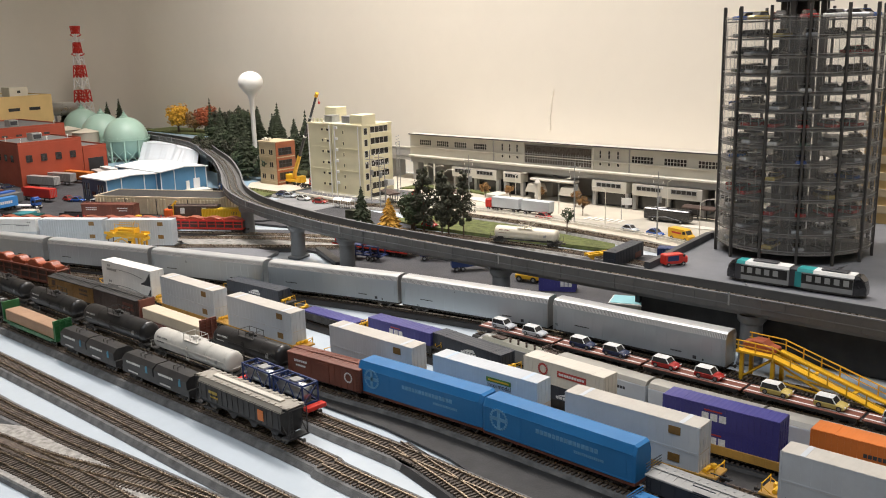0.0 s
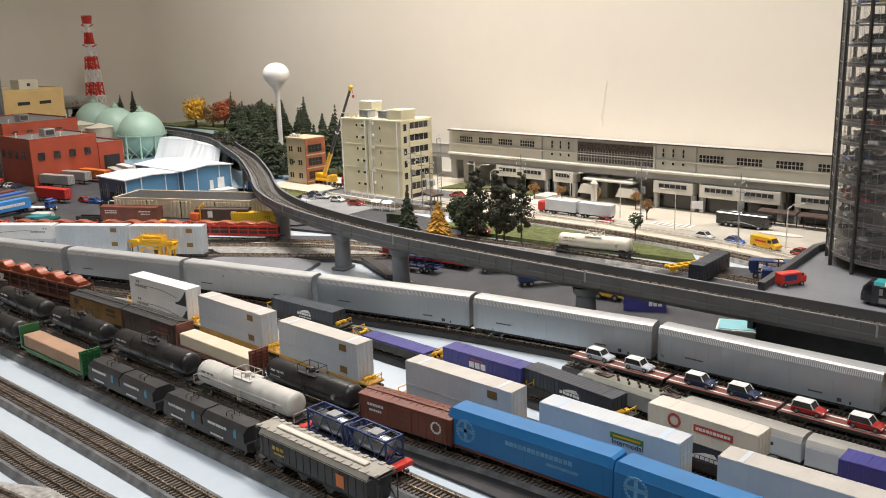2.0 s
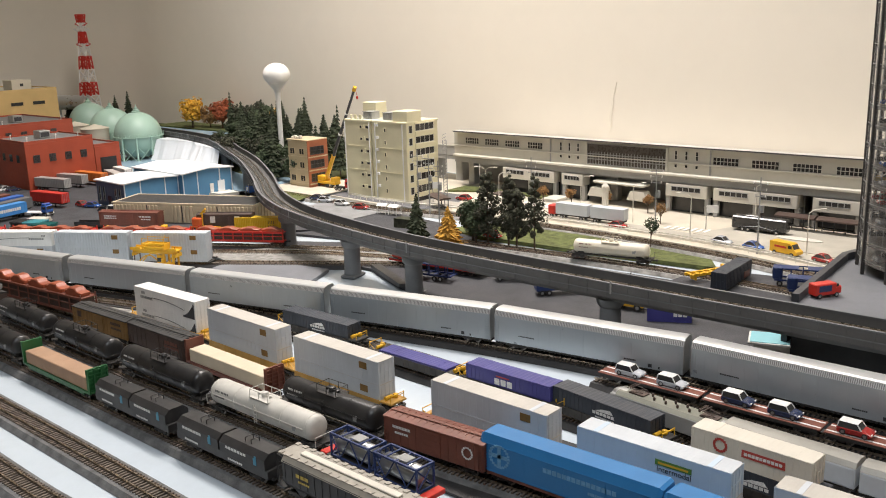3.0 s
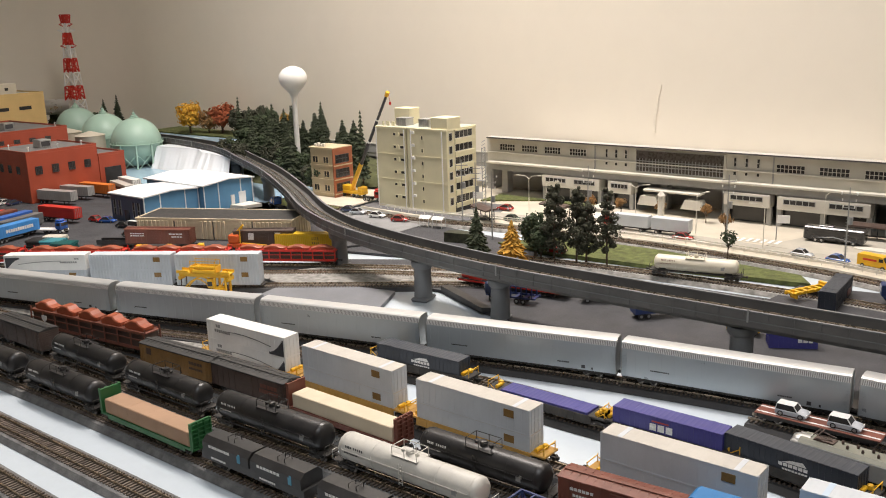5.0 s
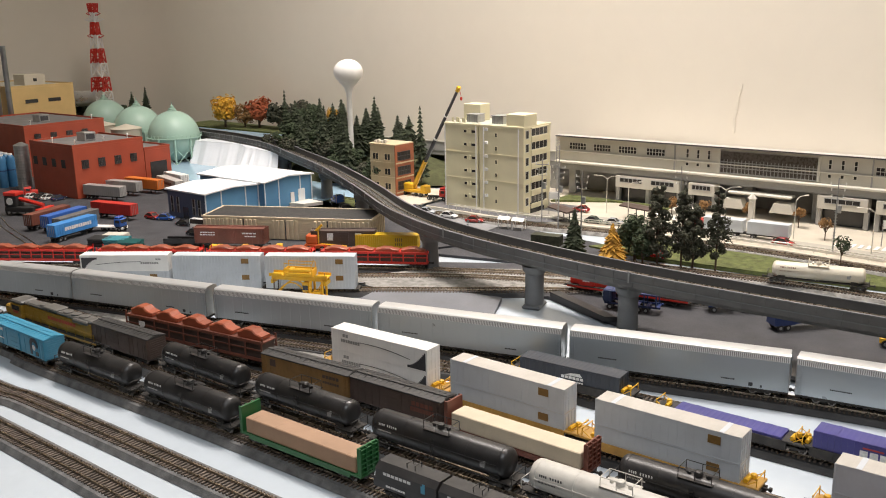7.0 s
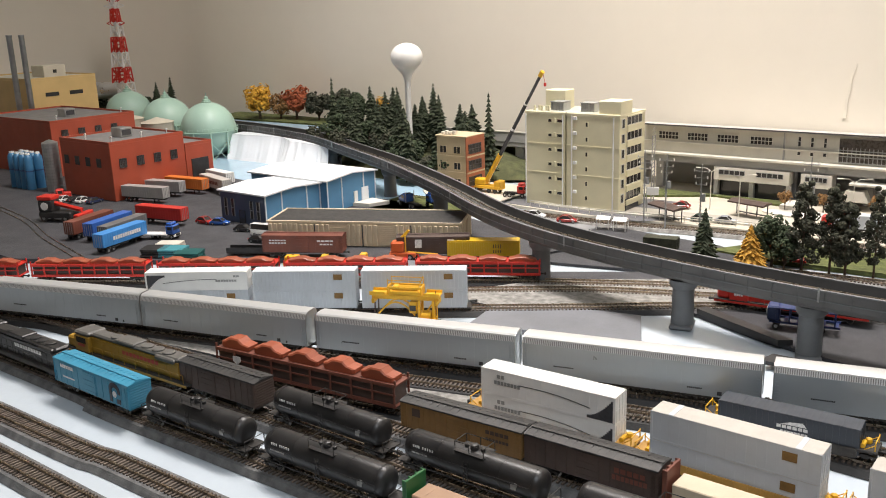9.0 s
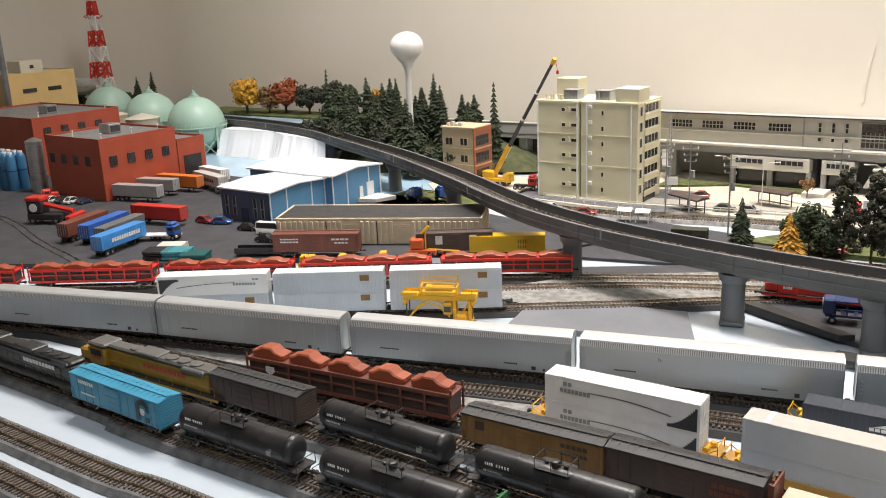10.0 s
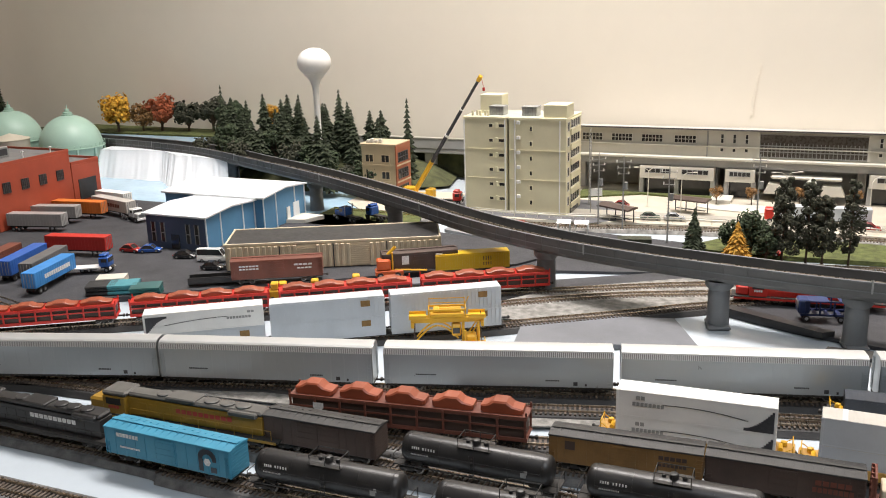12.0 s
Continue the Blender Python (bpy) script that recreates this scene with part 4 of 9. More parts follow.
part("lettering", bars(bars(B(), -4.6, -1.345, 1.3, 3.2, 0.42, 8), -5.4, -1.345, 2.0, 0.9, 0.42, 2), TRACKGREY, cargo)
# the other side carries the swoosh the other way round: wedge first, then the line
sw = B()
for i in range(26):
    t = i / 25
    sw.box(3 - t * 8.0 + 2.0, 1.345, 1.7 - 0.55 * (1 - t) ** 2, 0.36, 0.03, 0.06)
for i in range(14):
    t = i / 13
    sw.box(4.9 + t * 2.6, 1.345, 0.15 + 2.3 - (0.3 + 2.0 * t ** 1.7), 0.22, 0.03, 0.3 + 2.0 * t ** 1.7)
part("stripe", sw, PRINTB, cargo)
part("lettering", bars(bars(B(), -4.6, 1.345, 1.3, 3.2, 0.34, 8), -6.2, 1.345, 2.0, 0.9, 0.3, 2), TRACKGREY, cargo)
CN = kindof(cargo, 2.9)
jb = container("pale blue 53-foot container with a green and yellow panel", C53, SKYC, CONTW, 2.9)
part("panel", B().box(2.4, -1.35, 1.55, 3.6, 0.04, 0.55), mat("panel_green", (0.10, 0.22, 0.04), 0.5, var=0.15, scale=200), jb)
part("panel_stripe", B().box(2.4, -1.375, 1.7, 3.0, 0.03, 0.2), YELLOWP, jb)
txt = bpy.data.curves.new("word", "FONT")
txt.body, txt.size, txt.extrude = "Intermodal", 0.78 * S, 0.01 * S
word = new("word", txt)
txt.materials.append(PRINTB)
word.parent = jb
word.matrix_basis = pose(0.75 * S, -1.36 * S, 0.95 * S, 90, 0, 0)
JB = kindof(jb, 2.9)

for x, lo, hi in [(-0.917, CN, CN), (-0.7935, EMP, EMP), (-0.6715, EMP, EMP), (-0.5205, EMP, EMP), (-0.3995, EMP, JB), (-0.278, EMP, EMP), (-0.130, EMP, EMP), (0.0, EMP, EMP), (0.13, EMP, EMP)]:
    stack("yard_four", x, lo, hi)
# stacks on the far line
corr = kindof(container("white corrugated 53-foot container with brown emblems", C53, CONTW, CONTW, 2.9, TOPTAG, ribs=27), 2.9)
for x, lo, hi in [(-1.330, corr, CN), (-1.2425, corr, corr), (-1.155, corr, corr)]:
    y, a = on_track("far_stack", x)
    z = RAILTOP
    base = B().box(0, 0, 0.0, 17, 2.4, 0.20, 0.03)
    fl = thing("flat_car", "low grey container flat car", "freight car")
    part("deck", base, UNDER, fl)
    gear(fl, 17.0)
    put(fl, x, y, RAILTOP, a)
    z += 0.21 * S
    for proto, made in (lo, hi):
        copy_thing(proto, pose(x, y, z, 0, 0, a + (180 if proto is cargo else 0))) if made[0] else put(proto, x, y, z, a)
        made[0] = 1
        z += 2.9 * S + 0.0001

# single containers on the fifth track
wellb = well_car("plain black single-unit well car", UNDER, 17.0)
apl = container("purple-blue 40-foot container with white and red lettering", 12.8, APLB, APLB, 2.6, ribs=20)
part("lettering", bars(B(), -0.5, -1.345, 0.95, 2.7, 0.8, 3), PRINTW, apl)
part("stripe", B().box(-0.6, -1.345, 1.95, 2.0, 0.04, 0.16), REDROOF, apl)
nyk = container("charcoal 45-foot container with pale lettering", 13.7, DARKC, DARKC, 2.7, ribs=22)
part("lettering", bars(bars(B(), 0.6, -1.36, 1.2, 3.0, 0.34, 6), 0.8, -1.36, 0.8, 2.6, 0.18, 8), PRINTW, nyk)
part("wing", B().prism_y([(-0.6, 1.6), (2.0, 1.65), (1.6, 2.1), (0.4, 1.95)], -1.375, -1.355), PRINTW, nyk)
mits = container("cream corrugated container with a red name panel and ring emblem", 11.9, CREAMC, CREAMC, 2.75, ribs=20)
part("panel", B().box(1.4, -1.37, 1.25, 4.2, 0.05, 0.75), REDROOF, mits)
part("lettering", bars(B(), 1.4, -1.40, 1.48, 3.7, 0.3, 10), PRINTW, mits)
ring = B()
for i in range(16):
    a = 2 * math.pi * i / 16
    ring.box(-2.9 + 0.62 * math.cos(a), -1.37, 1.6 + 0.62 * math.sin(a), 0.24, 0.05, 0.24)
part("ring_emblem", ring, REDROOF, mits)
orange = container("orange corrugated container with dark lettering", 12.2, ORANGEC, ORANGEC, 2.75, ribs=20)
part("lettering", bars(B(), 0.6, -1.37, 1.2, 3.4, 0.4, 8), PRINTB, orange)
lowp = container("purple-blue 40-foot container with small white lettering", 12.2, APLB, APLB, 1.25, ribs=20)
part("lettering", bars(B(), -2.6, -1.36, 0.4, 1.8, 0.4, 3), PRINTW, lowp)
yx = lambda x: on_track("yard_five", x)
firstw = [0]


def five(ob, x, z, lower=None):
    y, a = yx(x)
    if firstw[0]:
        copy_thing(wellb, pose(x, y, RAILTOP, 0, 0, a))
    else:
        put(wellb, x, y, RAILTOP, a)
        firstw[0] = 1
    if lower:
        copy_thing(lower, pose(x, y, RAILTOP + 0.25 * S, 0, 0, a))
    put(ob, x, y, RAILTOP + z * S, a)


def five_more(ob, x, z):
    y, a = yx(x)
    return copy_thing(ob, pose(x, y, RAILTOP + z * S, 0, 0, a))


five(nyk, -0.786, 0.55)
five(lowp, -0.659, 0.3)
five(apl, -0.561, 0.55)
five_more(nyk, -0.477, 0.55)
five_more(wellb, -0.477, 0)
five(mits, -0.3585, 2.97, nyk)
five_more(apl, -0.237, 2.92)
five_more(apl, -0.237, 0.3)
five_more(WELL, -0.237, 0)
five(orange, -0.140, 2.97, nyk)
five_more(apl, -0.02, 0.5)
five_more(wellb, -0.02, 0)


# long blue covered cars on track three
def covered_car(label):
    car = thing("covered_flat_car", label, "freight car", "blue covered cars")
    L = 19.6
    h0, h1 = 1.25, 5.1
    sec = [(-1.5, h0), (1.5, h0), (1.5, h1 - 0.9), (1.15, h1), (-1.15, h1), (-1.5, h1 - 0.9)]
    inner = [(y * 0.93, z if z < 2 else z - 0.22) for y, z in sec]
    b = B()
    rings = [(-L / 2, inner), (-L / 2 + 0.35, sec), (L / 2 - 0.35, sec), (L / 2, inner)]
    n = len(sec)
    for x, q in rings:
        b.v += [(x, y, z) for y, z in q]
    for r in range(3):
        for i in range(n):
            j = (i + 1) % n
            b.f.append((r * n + i, r * n + j, r * n + n + j, r * n + n + i))
    b.f += [tuple(range(n)), tuple(range(3 * n, 4 * n))]
    part("cover", b, GDBLUE, car)
    rb = B()
    for s in (-1, 1):
        rb.box(0, s * 1.5, h0, L - 0.7, 0.07, 0.16).box(0, s * 1.5, h1 - 1.0, L - 0.7, 0.06, 0.09)
    for i in range(5):
        rb.box(-L / 2 + 1 + i * (L - 2) / 4, -1.5, h0, 0.09, 0.05, 2.9)
    part("ribs", rb, GDBLUE, car)
    m = B()
    bars(m, 1.6, -1.505, 3.05, 7.8, 0.48, 15)
    m3 = bars(B(), 4.4, -1.505, 2.3, 3.6, 0.28, 15)
    m2 = B()
    for i in range(22):
        a = 2 * math.pi * i / 22
        m2.box(-7.4 + 1.12 * math.cos(a), -1.52, 3.1 + 1.12 * math.sin(a) - 0.11, 0.3, 0.04, 0.22)
    m2.box(-7.4, -1.52, 2.1, 0.4, 0.04, 2.0).box(-7.4, -1.52, 2.92, 2.0, 0.04, 0.4)
    pale = mat("pale_blue_print", (0.13, 0.32, 0.52), 0.6, var=0.2, scale=300)
    part("lettering", m, pale, car)
    part("lettering", m3, pale, car)
    part("cross_emblem", m2, pale, car)
    part("flat_frame", B().box(0, 0, 0.85, L, 2.9, 0.4, 0.04), BOXRED, car)
    gear(car, L)
    return car


gd = covered_car("bright blue covered flat car with hipped cover and round emblem")
roll(gd, "yard_three", -0.4375)
for x in (-0.3130, 0.02):
    y, a = on_track("yard_three", x)
    copy_thing(gd, pose(x, y, RAILTOP + 0.0001, 0, 0, a))

# boxcars
rock = boxcar("sky-blue boxcar with ribbed ends and large letter emblem", 15.8, ROCKBLUE, ROCKBLUE, 4.2)
lettering(rock, [(-4.8, 3.2, 2.8, 0.42, 7), (-4.6, 2.0, 2.6, 0.2, 9)])
em = B()
for i in range(14):
    a = math.pi * (1.0 - i / 13 * 1.0)
    em.box(5.2 + 0.85 * math.cos(a), -1.57, 2.55 + 0.75 * math.sin(a), 0.42, 0.05, 0.5)
em.box(4.4, -1.57, 1.4, 0.5, 0.05, 1.3).box(5.9, -1.57, 1.4, 0.7, 0.05, 0.55)
part("emblem", em, DARKC, rock)
hexa = B().prism_y([(5.2 + 0.42 * math.cos(math.pi / 3 * i), 2.45 + 0.42 * math.sin(math.pi / 3 * i)) for i in range(6)], -1.62, -1.57)
part("hexagon", hexa, PRINTW, rock)
roll(rock, "yard_one", -1.2185)
brn = boxcar("dark brown weathered boxcar with black ribbed roof", 13.0, BOXDARK, ROOFBLK, 4.2, door=BOXDARK, double=True)
roll(brn, "yard_two", -1.1385)
sfe = boxcar("orange-brown wooden refrigerator car with black roof", 14.6, BOXORANGE, ROOFBLK, 4.1, ribs=20)
lettering(sfe, [(4.6, 2.9, 2.6, 0.4, 5), (4.6, 2.2, 2.6, 0.3, 7), (-5.2, 2.6, 1.0, 0.9, 1)], BOXDARK)
roll(sfe, "yard_three", -0.951)
gn = boxcar("dark brown boxcar with black roof and faint lettering", 13.6, BOXDARK, ROOFBLK, 4.1)
lettering(gn, [(4.2, 2.7, 3.0, 0.5, 5), (4.2, 2.0, 3.4, 0.5, 8)], BOXRED)
roll(gn, "yard_three", -0.861)
rb = boxcar("red-brown boxcar with ribbed roof and round emblem", 13.0, BOXRED, BOXRED, 4.2)
lettering(rb, [(-4.0, 3.0, 2.4, 0.3, 6), (-4.0, 2.4, 1.8, 0.25, 6)])
disc = B()
for i in range(14):
    a = 2 * math.pi * i / 14
    disc.box(4.6 + 0.6 * math.cos(a), -1.57, 2.6 + 0.6 * math.sin(a), 0.2, 0.04, 0.2)
part("ring_emblem", disc, PRINTW, rb)
roll(rb, "yard_three", -0.5345)

# tank cars
tk = tank_car("matt black tank car with small white lettering", 16.9, TANKBLK)
roll(tk, "yard_one", -1.107)
for track, x in [("yard_one", -0.990), ("yard_two", -1.033), ("yard_three", -0.634)]:
    y, a = on_track(track, x)
    copy_thing(tk, pose(x, y, RAILTOP + 0.0001, 0, 0, a))
tkl = tank_car("long matt black tank car with railed dome", 18.9, TANKBLK, r=1.58)
roll(tkl, "yard_two", -0.792)
y, a = on_track("yard_two", -0.916)
copy_thing(tk, pose(-0.916, y, RAILTOP + 0.0001, 0, 0, a))
wt = tank_car("dusty white tank car with railed dome platform", 19.8, TANKWHT, PRINTB, rail=TANKWHT)
roll(wt, "yard_two", -0.665)


# coil cars
def coil_car(label):
    car = thing("coil_car", label, "freight car", "coil cars")
    L = 16.0
    part("body", B().box(0, 0, 1.0, L, 2.9, 0.95, 0.05), BLACKP, car)
    for s in (-1, 1):
        hd = B().prism_x([(-1.5, 1.95), (1.5, 1.95), (1.5, 3.0), (0.85, 3.55), (-0.85, 3.55), (-1.5, 3.0)], s * 3.9 - 3.75, s * 3.9 + 3.75)
        hood = part("hood", hd, BLACKP, car)
        br = B()
        for dx in (-0.5, 0.5):
            br.rod((s * 3.9 + dx, -0.5, 3.5), (s * 3.9 + dx, -0.5, 4.0), 0.05, 5).rod((s * 3.9 + dx, 0.5, 3.5), (s * 3.9 + dx, 0.5, 4.0), 0.05, 5)
            br.rod((s * 3.9 + dx, -0.5, 4.0), (s * 3.9 + dx, 0.5, 4.0), 0.05, 5)
        br.rod((s * 3.9 - 0.5, 0.5, 4.0), (s * 3.9 + 0.5, 0.5, 4.0), 0.05, 5)
        part("lifting_bracket", br, BLACKP, hood)
        part("lettering", bars(bars(B(), s * 3.9 - 1.0, -1.51, 2.55, 3.4, 0.3, 7), s * 3.9 - 1.2, -1.51, 1.35, 2.4, 0.22, 8), PRINTW, hood)
        part("emblem", B().box(s * 3.9 + 2.2, -1.52, 2.1, 0.5, 0.03, 0.75).box(s * 3.9 + 2.3, -1.52, 2.85, 0.3, 0.03, 0.25), ROCKBLUE, hood)
    part("underframe", B().box(0, 0, 0.7, L, 1.6, 0.32), UNDER, car)
    gear(car, L)
    return car


coil = coil_car("black coil car with two peaked steel hoods")
roll(coil, "yard_one", -0.7525)
y, a = on_track("yard_one", -0.6425)
copy_thing(coil, pose(-0.6425, y, RAILTOP + 0.0001, 0, 0, a))


def covered_hopper(label, length, body, top, h=4.5, group="hopper cars"):
    car = thing("covered_hopper", label, "freight car", group)
    L = length
    b = B().prism_x([(-1.2, 1.3), (1.2, 1.3), (1.55, 1.9), (1.55, h - 0.55), (1.2, h - 0.1), (-1.2, h - 0.1), (-1.55, h - 0.55), (-1.55, 1.9)], -L / 2 + 1.2, L / 2 - 1.2)
    for i in range(4):
        x = -L / 2 + 3.2 + i * (L - 6.4) / 3
        b.prism_y([(x - 1.1, 1.4), (x - 0.3, 0.55), (x + 0.3, 0.55), (x + 1.1, 1.4)], -1.0, 1.0)
    part("body", b, body, car)
    r = B().prism_x([(-1.58, h - 0.6), (1.58, h - 0.6), (1.2, h - 0.05), (-1.2, h - 0.05)], -L / 2 + 1.1, L / 2 - 1.1)
    r.box(0, 0, h - 0.05, L - 0.6, 2.5, 0.08)
    part("roof", r, top, car)
    part("hatch", B().box(0, 0, h + 0.05, L * 0.72, 0.75, 0.2, 0.06), CREAMC, car)
    wk = B()
    for s in (-1, 1):
        for i in range(16):
            wk.box(-L / 2 + 0.6 + i * (L - 1.2) / 15, s * 1.05, h + 0.06, 0.5, 0.5, 0.06)
    tagged(part("running_board", wk, top, car), kind="stuff")
    for s in (-1, 1):
        fr = B()
        for dy in (-1.3, 1.3):
            fr.rod((s * (L / 2 - 0.1), dy, 1.0), (s * (L / 2 - 0.1), dy, h), 0.07, 5).rod((s * (L / 2 - 0.1), dy, 1.1), (s * (L / 2 - 1.3), dy, 2.6), 0.07, 5)
        fr.box(s * (L / 2 - 0.6), 0, 0.95, 1.3, 2.9, 0.2).box(s * (L / 2 - 0.7), 0, h - 0.3, 1.2, 2.6, 0.1)
        part("end_frame", fr, body, car)
        ladder(car, s * (L / 2 - 0.08), -0.9, 1.0, h, body, ends=True)
    sides = B()
    for i in range(15):
        for s in (-1, 1):
            sides.box(-L / 2 + 1.6 + i * (L - 3.2) / 14, s * 1.57, 1.9, 0.1, 0.06, h - 2.5)
    part("side_posts", sides, body, car)
    part("lettering", bars(bars(B(), -5.0, -1.6, 3.0, 1.8, 0.36, 3), -4.8, -1.6, 2.5, 1.6, 0.22, 6), mat("gold_print", (0.45, 0.33, 0.06), 0.6, var=0.2, scale=300), car)
    gear(car, L)
    return car


hop = covered_hopper("black covered hopper with tan roof and long hatch", 18.4, BLACKP, HOPPERTOP, 4.55)
emo = B().box(4.4, -1.61, 2.2, 1.1, 0.04, 1.3, 0.02)
part("emblem", emo, ORANGEC, hop)
roll(hop, "yard_one", -0.5265)


def bulkhead_flat(label, fcol, load, loadlabel):
    car = thing("bulkhead_flat_car", label, "freight car", "bulkhead flat cars")
    L = 18.1
    part("deck", B().box(0, 0, 1.0, L, 2.8, 0.25).box(0, -1.35, 0.7, L - 3, 0.12, 0.6).box(0, 1.35, 0.7, L - 3, 0.12, 0.6), fcol, car)
    for s in (-1, 1):
        bh = part("bulkhead", B().box(s * (L / 2 - 0.35), 0, 1.2, 0.22, 2.8, 3.0, 0.04), fcol, car)
        g = B()
        for dy in (-1.3, -0.45, 0.45, 1.3):
            g.box(s * (L / 2 - 0.12), dy, 1.2, 0.3, 0.12, 3.0)
        for k in range(6):
            g.box(s * (L / 2 - 0.02), 0, 1.4 + k * 0.5, 0.08, 2.7, 0.1)
        part("bulkhead_ribs", g, fcol, bh)
    part("underframe", B().box(0, 0, 0.68, L, 1.3, 0.32), UNDER, car)
    gear(car, L)
    ld = thing("wrapped_load", loadlabel, "load")
    part("block", B().box(0, 0, 0, L - 1.7, 2.5, 1.78, 0.09), load, ld)
    for i in range(5):
        part("strap", B().box(-L / 2 + 2.0 + i * (L - 4) / 4, 0, 0.02, 0.06, 2.52, 1.77), load, ld)
    return car, ld, 1.26 * S


for label, fcol, load, ll, track, x in [
        ("green bulkhead flat car with ladder ends", GREENP, WOODLOAD, "smooth tan-brown wrapped load on the flat car", "yard_one", -0.870),
        ("dark red bulkhead flat car", BOXRED, CREAMLOAD, "smooth cream wrapped load on the flat car", "yard_three", -0.759)]:
    car, ld, dz = bulkhead_flat(label, fcol, load, ll)
    roll(car, track, x)
    put_on(ld, track, x, RAILTOP + dz + 0.0001)


# small frame tanks on a flat car with red ends
flat = thing("flat_car", "grey flat car with bright red ends", "freight car")
part("deck", B().box(0, 0, 1.0, 15.0, 2.7, 0.28, 0.03), UNDER, flat)
for s in (-1, 1):
    part("end_beam", B().box(s * 7.3, 0, 0.85, 1.0, 2.8, 0.55, 0.06), REDP, flat)
gear(flat, 15.0, inset=1.9)
roll(flat, "yard_two", -0.546)


def frame_tank(label):
    t = thing("tank_container", label, "tank container", "tank containers")
    fr = B()
    for dx in (-2.95, 2.95):
        for dy in (-1.15, 1.15):
            fr.box(dx, dy, 0, 0.2, 0.2, 2.6, 0.03)
        for zz in (0, 2.4):
            fr.box(dx, 0, zz, 0.18, 2.4, 0.2)
        fr.rod((dx, -1.1, 0.2), (dx, 1.1, 2.4), 0.07, 5).rod((dx, 1.1, 0.2), (dx, -1.1, 2.4), 0.07, 5)
    for dy in (-1.15, 1.15):
        for zz in (0, 2.4):
            fr.box(0, dy, zz, 6.0, 0.18, 0.2)
        for dx in (-1.5, 1.5):
            fr.rod((dx - 1.4, dy, 2.4), (dx, dy, 0.2), 0.07, 5).rod((dx + 1.4, dy, 2.4), (dx, dy, 0.2), 0.07, 5)
    for dx in (-1.4, 0, 1.4):
        fr.box(dx, 0, 2.45, 0.16, 2.3, 0.12)
    part("frame", fr, BLUEF, t)
    part("tank", B().lathe(0, 0, 1.25, [(0.2, -2.75), (0.75, -2.6), (1.05, -2.3), (1.05, 2.3), (0.75, 2.6), (0.2, 2.75)], 18, "x"), STEEL, t, smooth=50)
    part("hatch", B().box(0.3, 0, 2.42, 1.5, 1.3, 0.16, 0.04), TRACKGREY, t)
    return t


ft = frame_tank("blue-framed steel tank container on a flat car")
y, a = on_track("yard_two", -0.566)
put(ft, -0.566, y, RAILTOP + 1.29 * S, a)
y, a = on_track("yard_two", -0.524)
copy_thing(ft, pose(-0.524, y, RAILTOP + 1.29 * S, 0, 0, a))


# ---- car shapes ----
def automobile(label, paint, roof=None, kind="car", glass=GLASSD, L=4.3, h=1.45, group="automobiles"):
    c = thing("automobile", label, "car", group)
    w = 1.75
    hood = h * 0.58
    if kind == "mini":
        cab = [(-L * 0.47, hood), (-L * 0.44, h), (L * 0.08, h), (L * 0.20, hood)]
    elif kind == "van":
        cab = [(-L * 0.49, hood), (-L * 0.48, h), (L * 0.30, h), (L * 0.42, hood)]
    else:
        cab = [(-L * 0.40, hood), (-L * 0.22, h), (L * 0.06, h), (L * 0.24, hood)]
    b = B()
    low = [(-L / 2, 0.40), (-L / 2 + 0.12, 0.22), (L / 2 - 0.2, 0.22), (L / 2, 0.38), (L / 2 - 0.04, hood * 0.66), (L / 2 - 0.28, hood * 0.88), (L * 0.24, hood), (-L * 0.42, hood), (-L / 2 + 0.08, hood * 0.90)]
    for yy, k in ((-w / 2, 0.80), (-w / 2 + 0.14, 1.0), (w / 2 - 0.14, 1.0), (w / 2, 0.80)):
        b.v += [(x * (0.98 if k < 1 else 1), yy, 0.22 + (z - 0.22) * k) for x, z in low]  # rounded shoulders
    n = len(low)
    for r in range(3):
        for i in range(n):
            j = (i + 1) % n
            b.f.append((r * n + i, r * n + j, r * n + n + j, r * n + n + i))
    b.f += [tuple(range(n)), tuple(range(3 * n, 4 * n))]
    part("body", b, paint, c, smooth=35)
    g = B()
    a0, a1, a2, a3 = cab
    for yy in (-1, 1):
        g.v += [(a0[0], yy * w * 0.46, a0[1] - 0.03), (a1[0], yy * w * 0.39, a1[1]), (a2[0], yy * w * 0.39, a2[1]), (a3[0], yy * w * 0.46, a3[1] - 0.03)]
    g.f += [(0, 1, 2, 3), (4, 5, 6, 7), (0, 1, 5, 4), (1, 2, 6, 5), (2, 3, 7, 6), (3, 0, 4, 7)]
    part("glasshouse", g, glass, c)
    r = B().box((a1[0] + a2[0]) / 2, 0, h - 0.02, a2[0] - a1[0] + 0.1, w * 0.8, 0.07, 0.03)
    for yy in (-1, 1):
        for q, p in ((a0, a1), (a3, a2)):
            r.rod((q[0], yy * w * 0.455, q[1]), (p[0], yy * w * 0.395, p[1]), 0.07, 4)
    part("roof", r, roof or paint, c)
    for sx in (-1, 1):
        for sy in (-1, 1):
            wh = part("wheel", B().rod((sx * L * 0.31, sy * w * 0.40, 0.32), (sx * L * 0.31, sy * w * 0.51, 0.32), 0.32, 12), BLACKP, c)
            part("rim", B().rod((sx * L * 0.31, sy * w * 0.505, 0.32), (sx * L * 0.31, sy * w * 0.52, 0.32), 0.19, 8), STEEL, wh)
    for sy in (-1, 1):
        part("headlight", B().box(L / 2 - 0.06, sy * 0.6, hood * 0.62, 0.12, 0.32, 0.16, 0.03), WHITE, c)
        part("tail_light", B().box(-L / 2 + 0.03, sy * 0.62, hood * 0.68, 0.1, 0.25, 0.18, 0.03), REDP, c)
    return c


CARS = {}


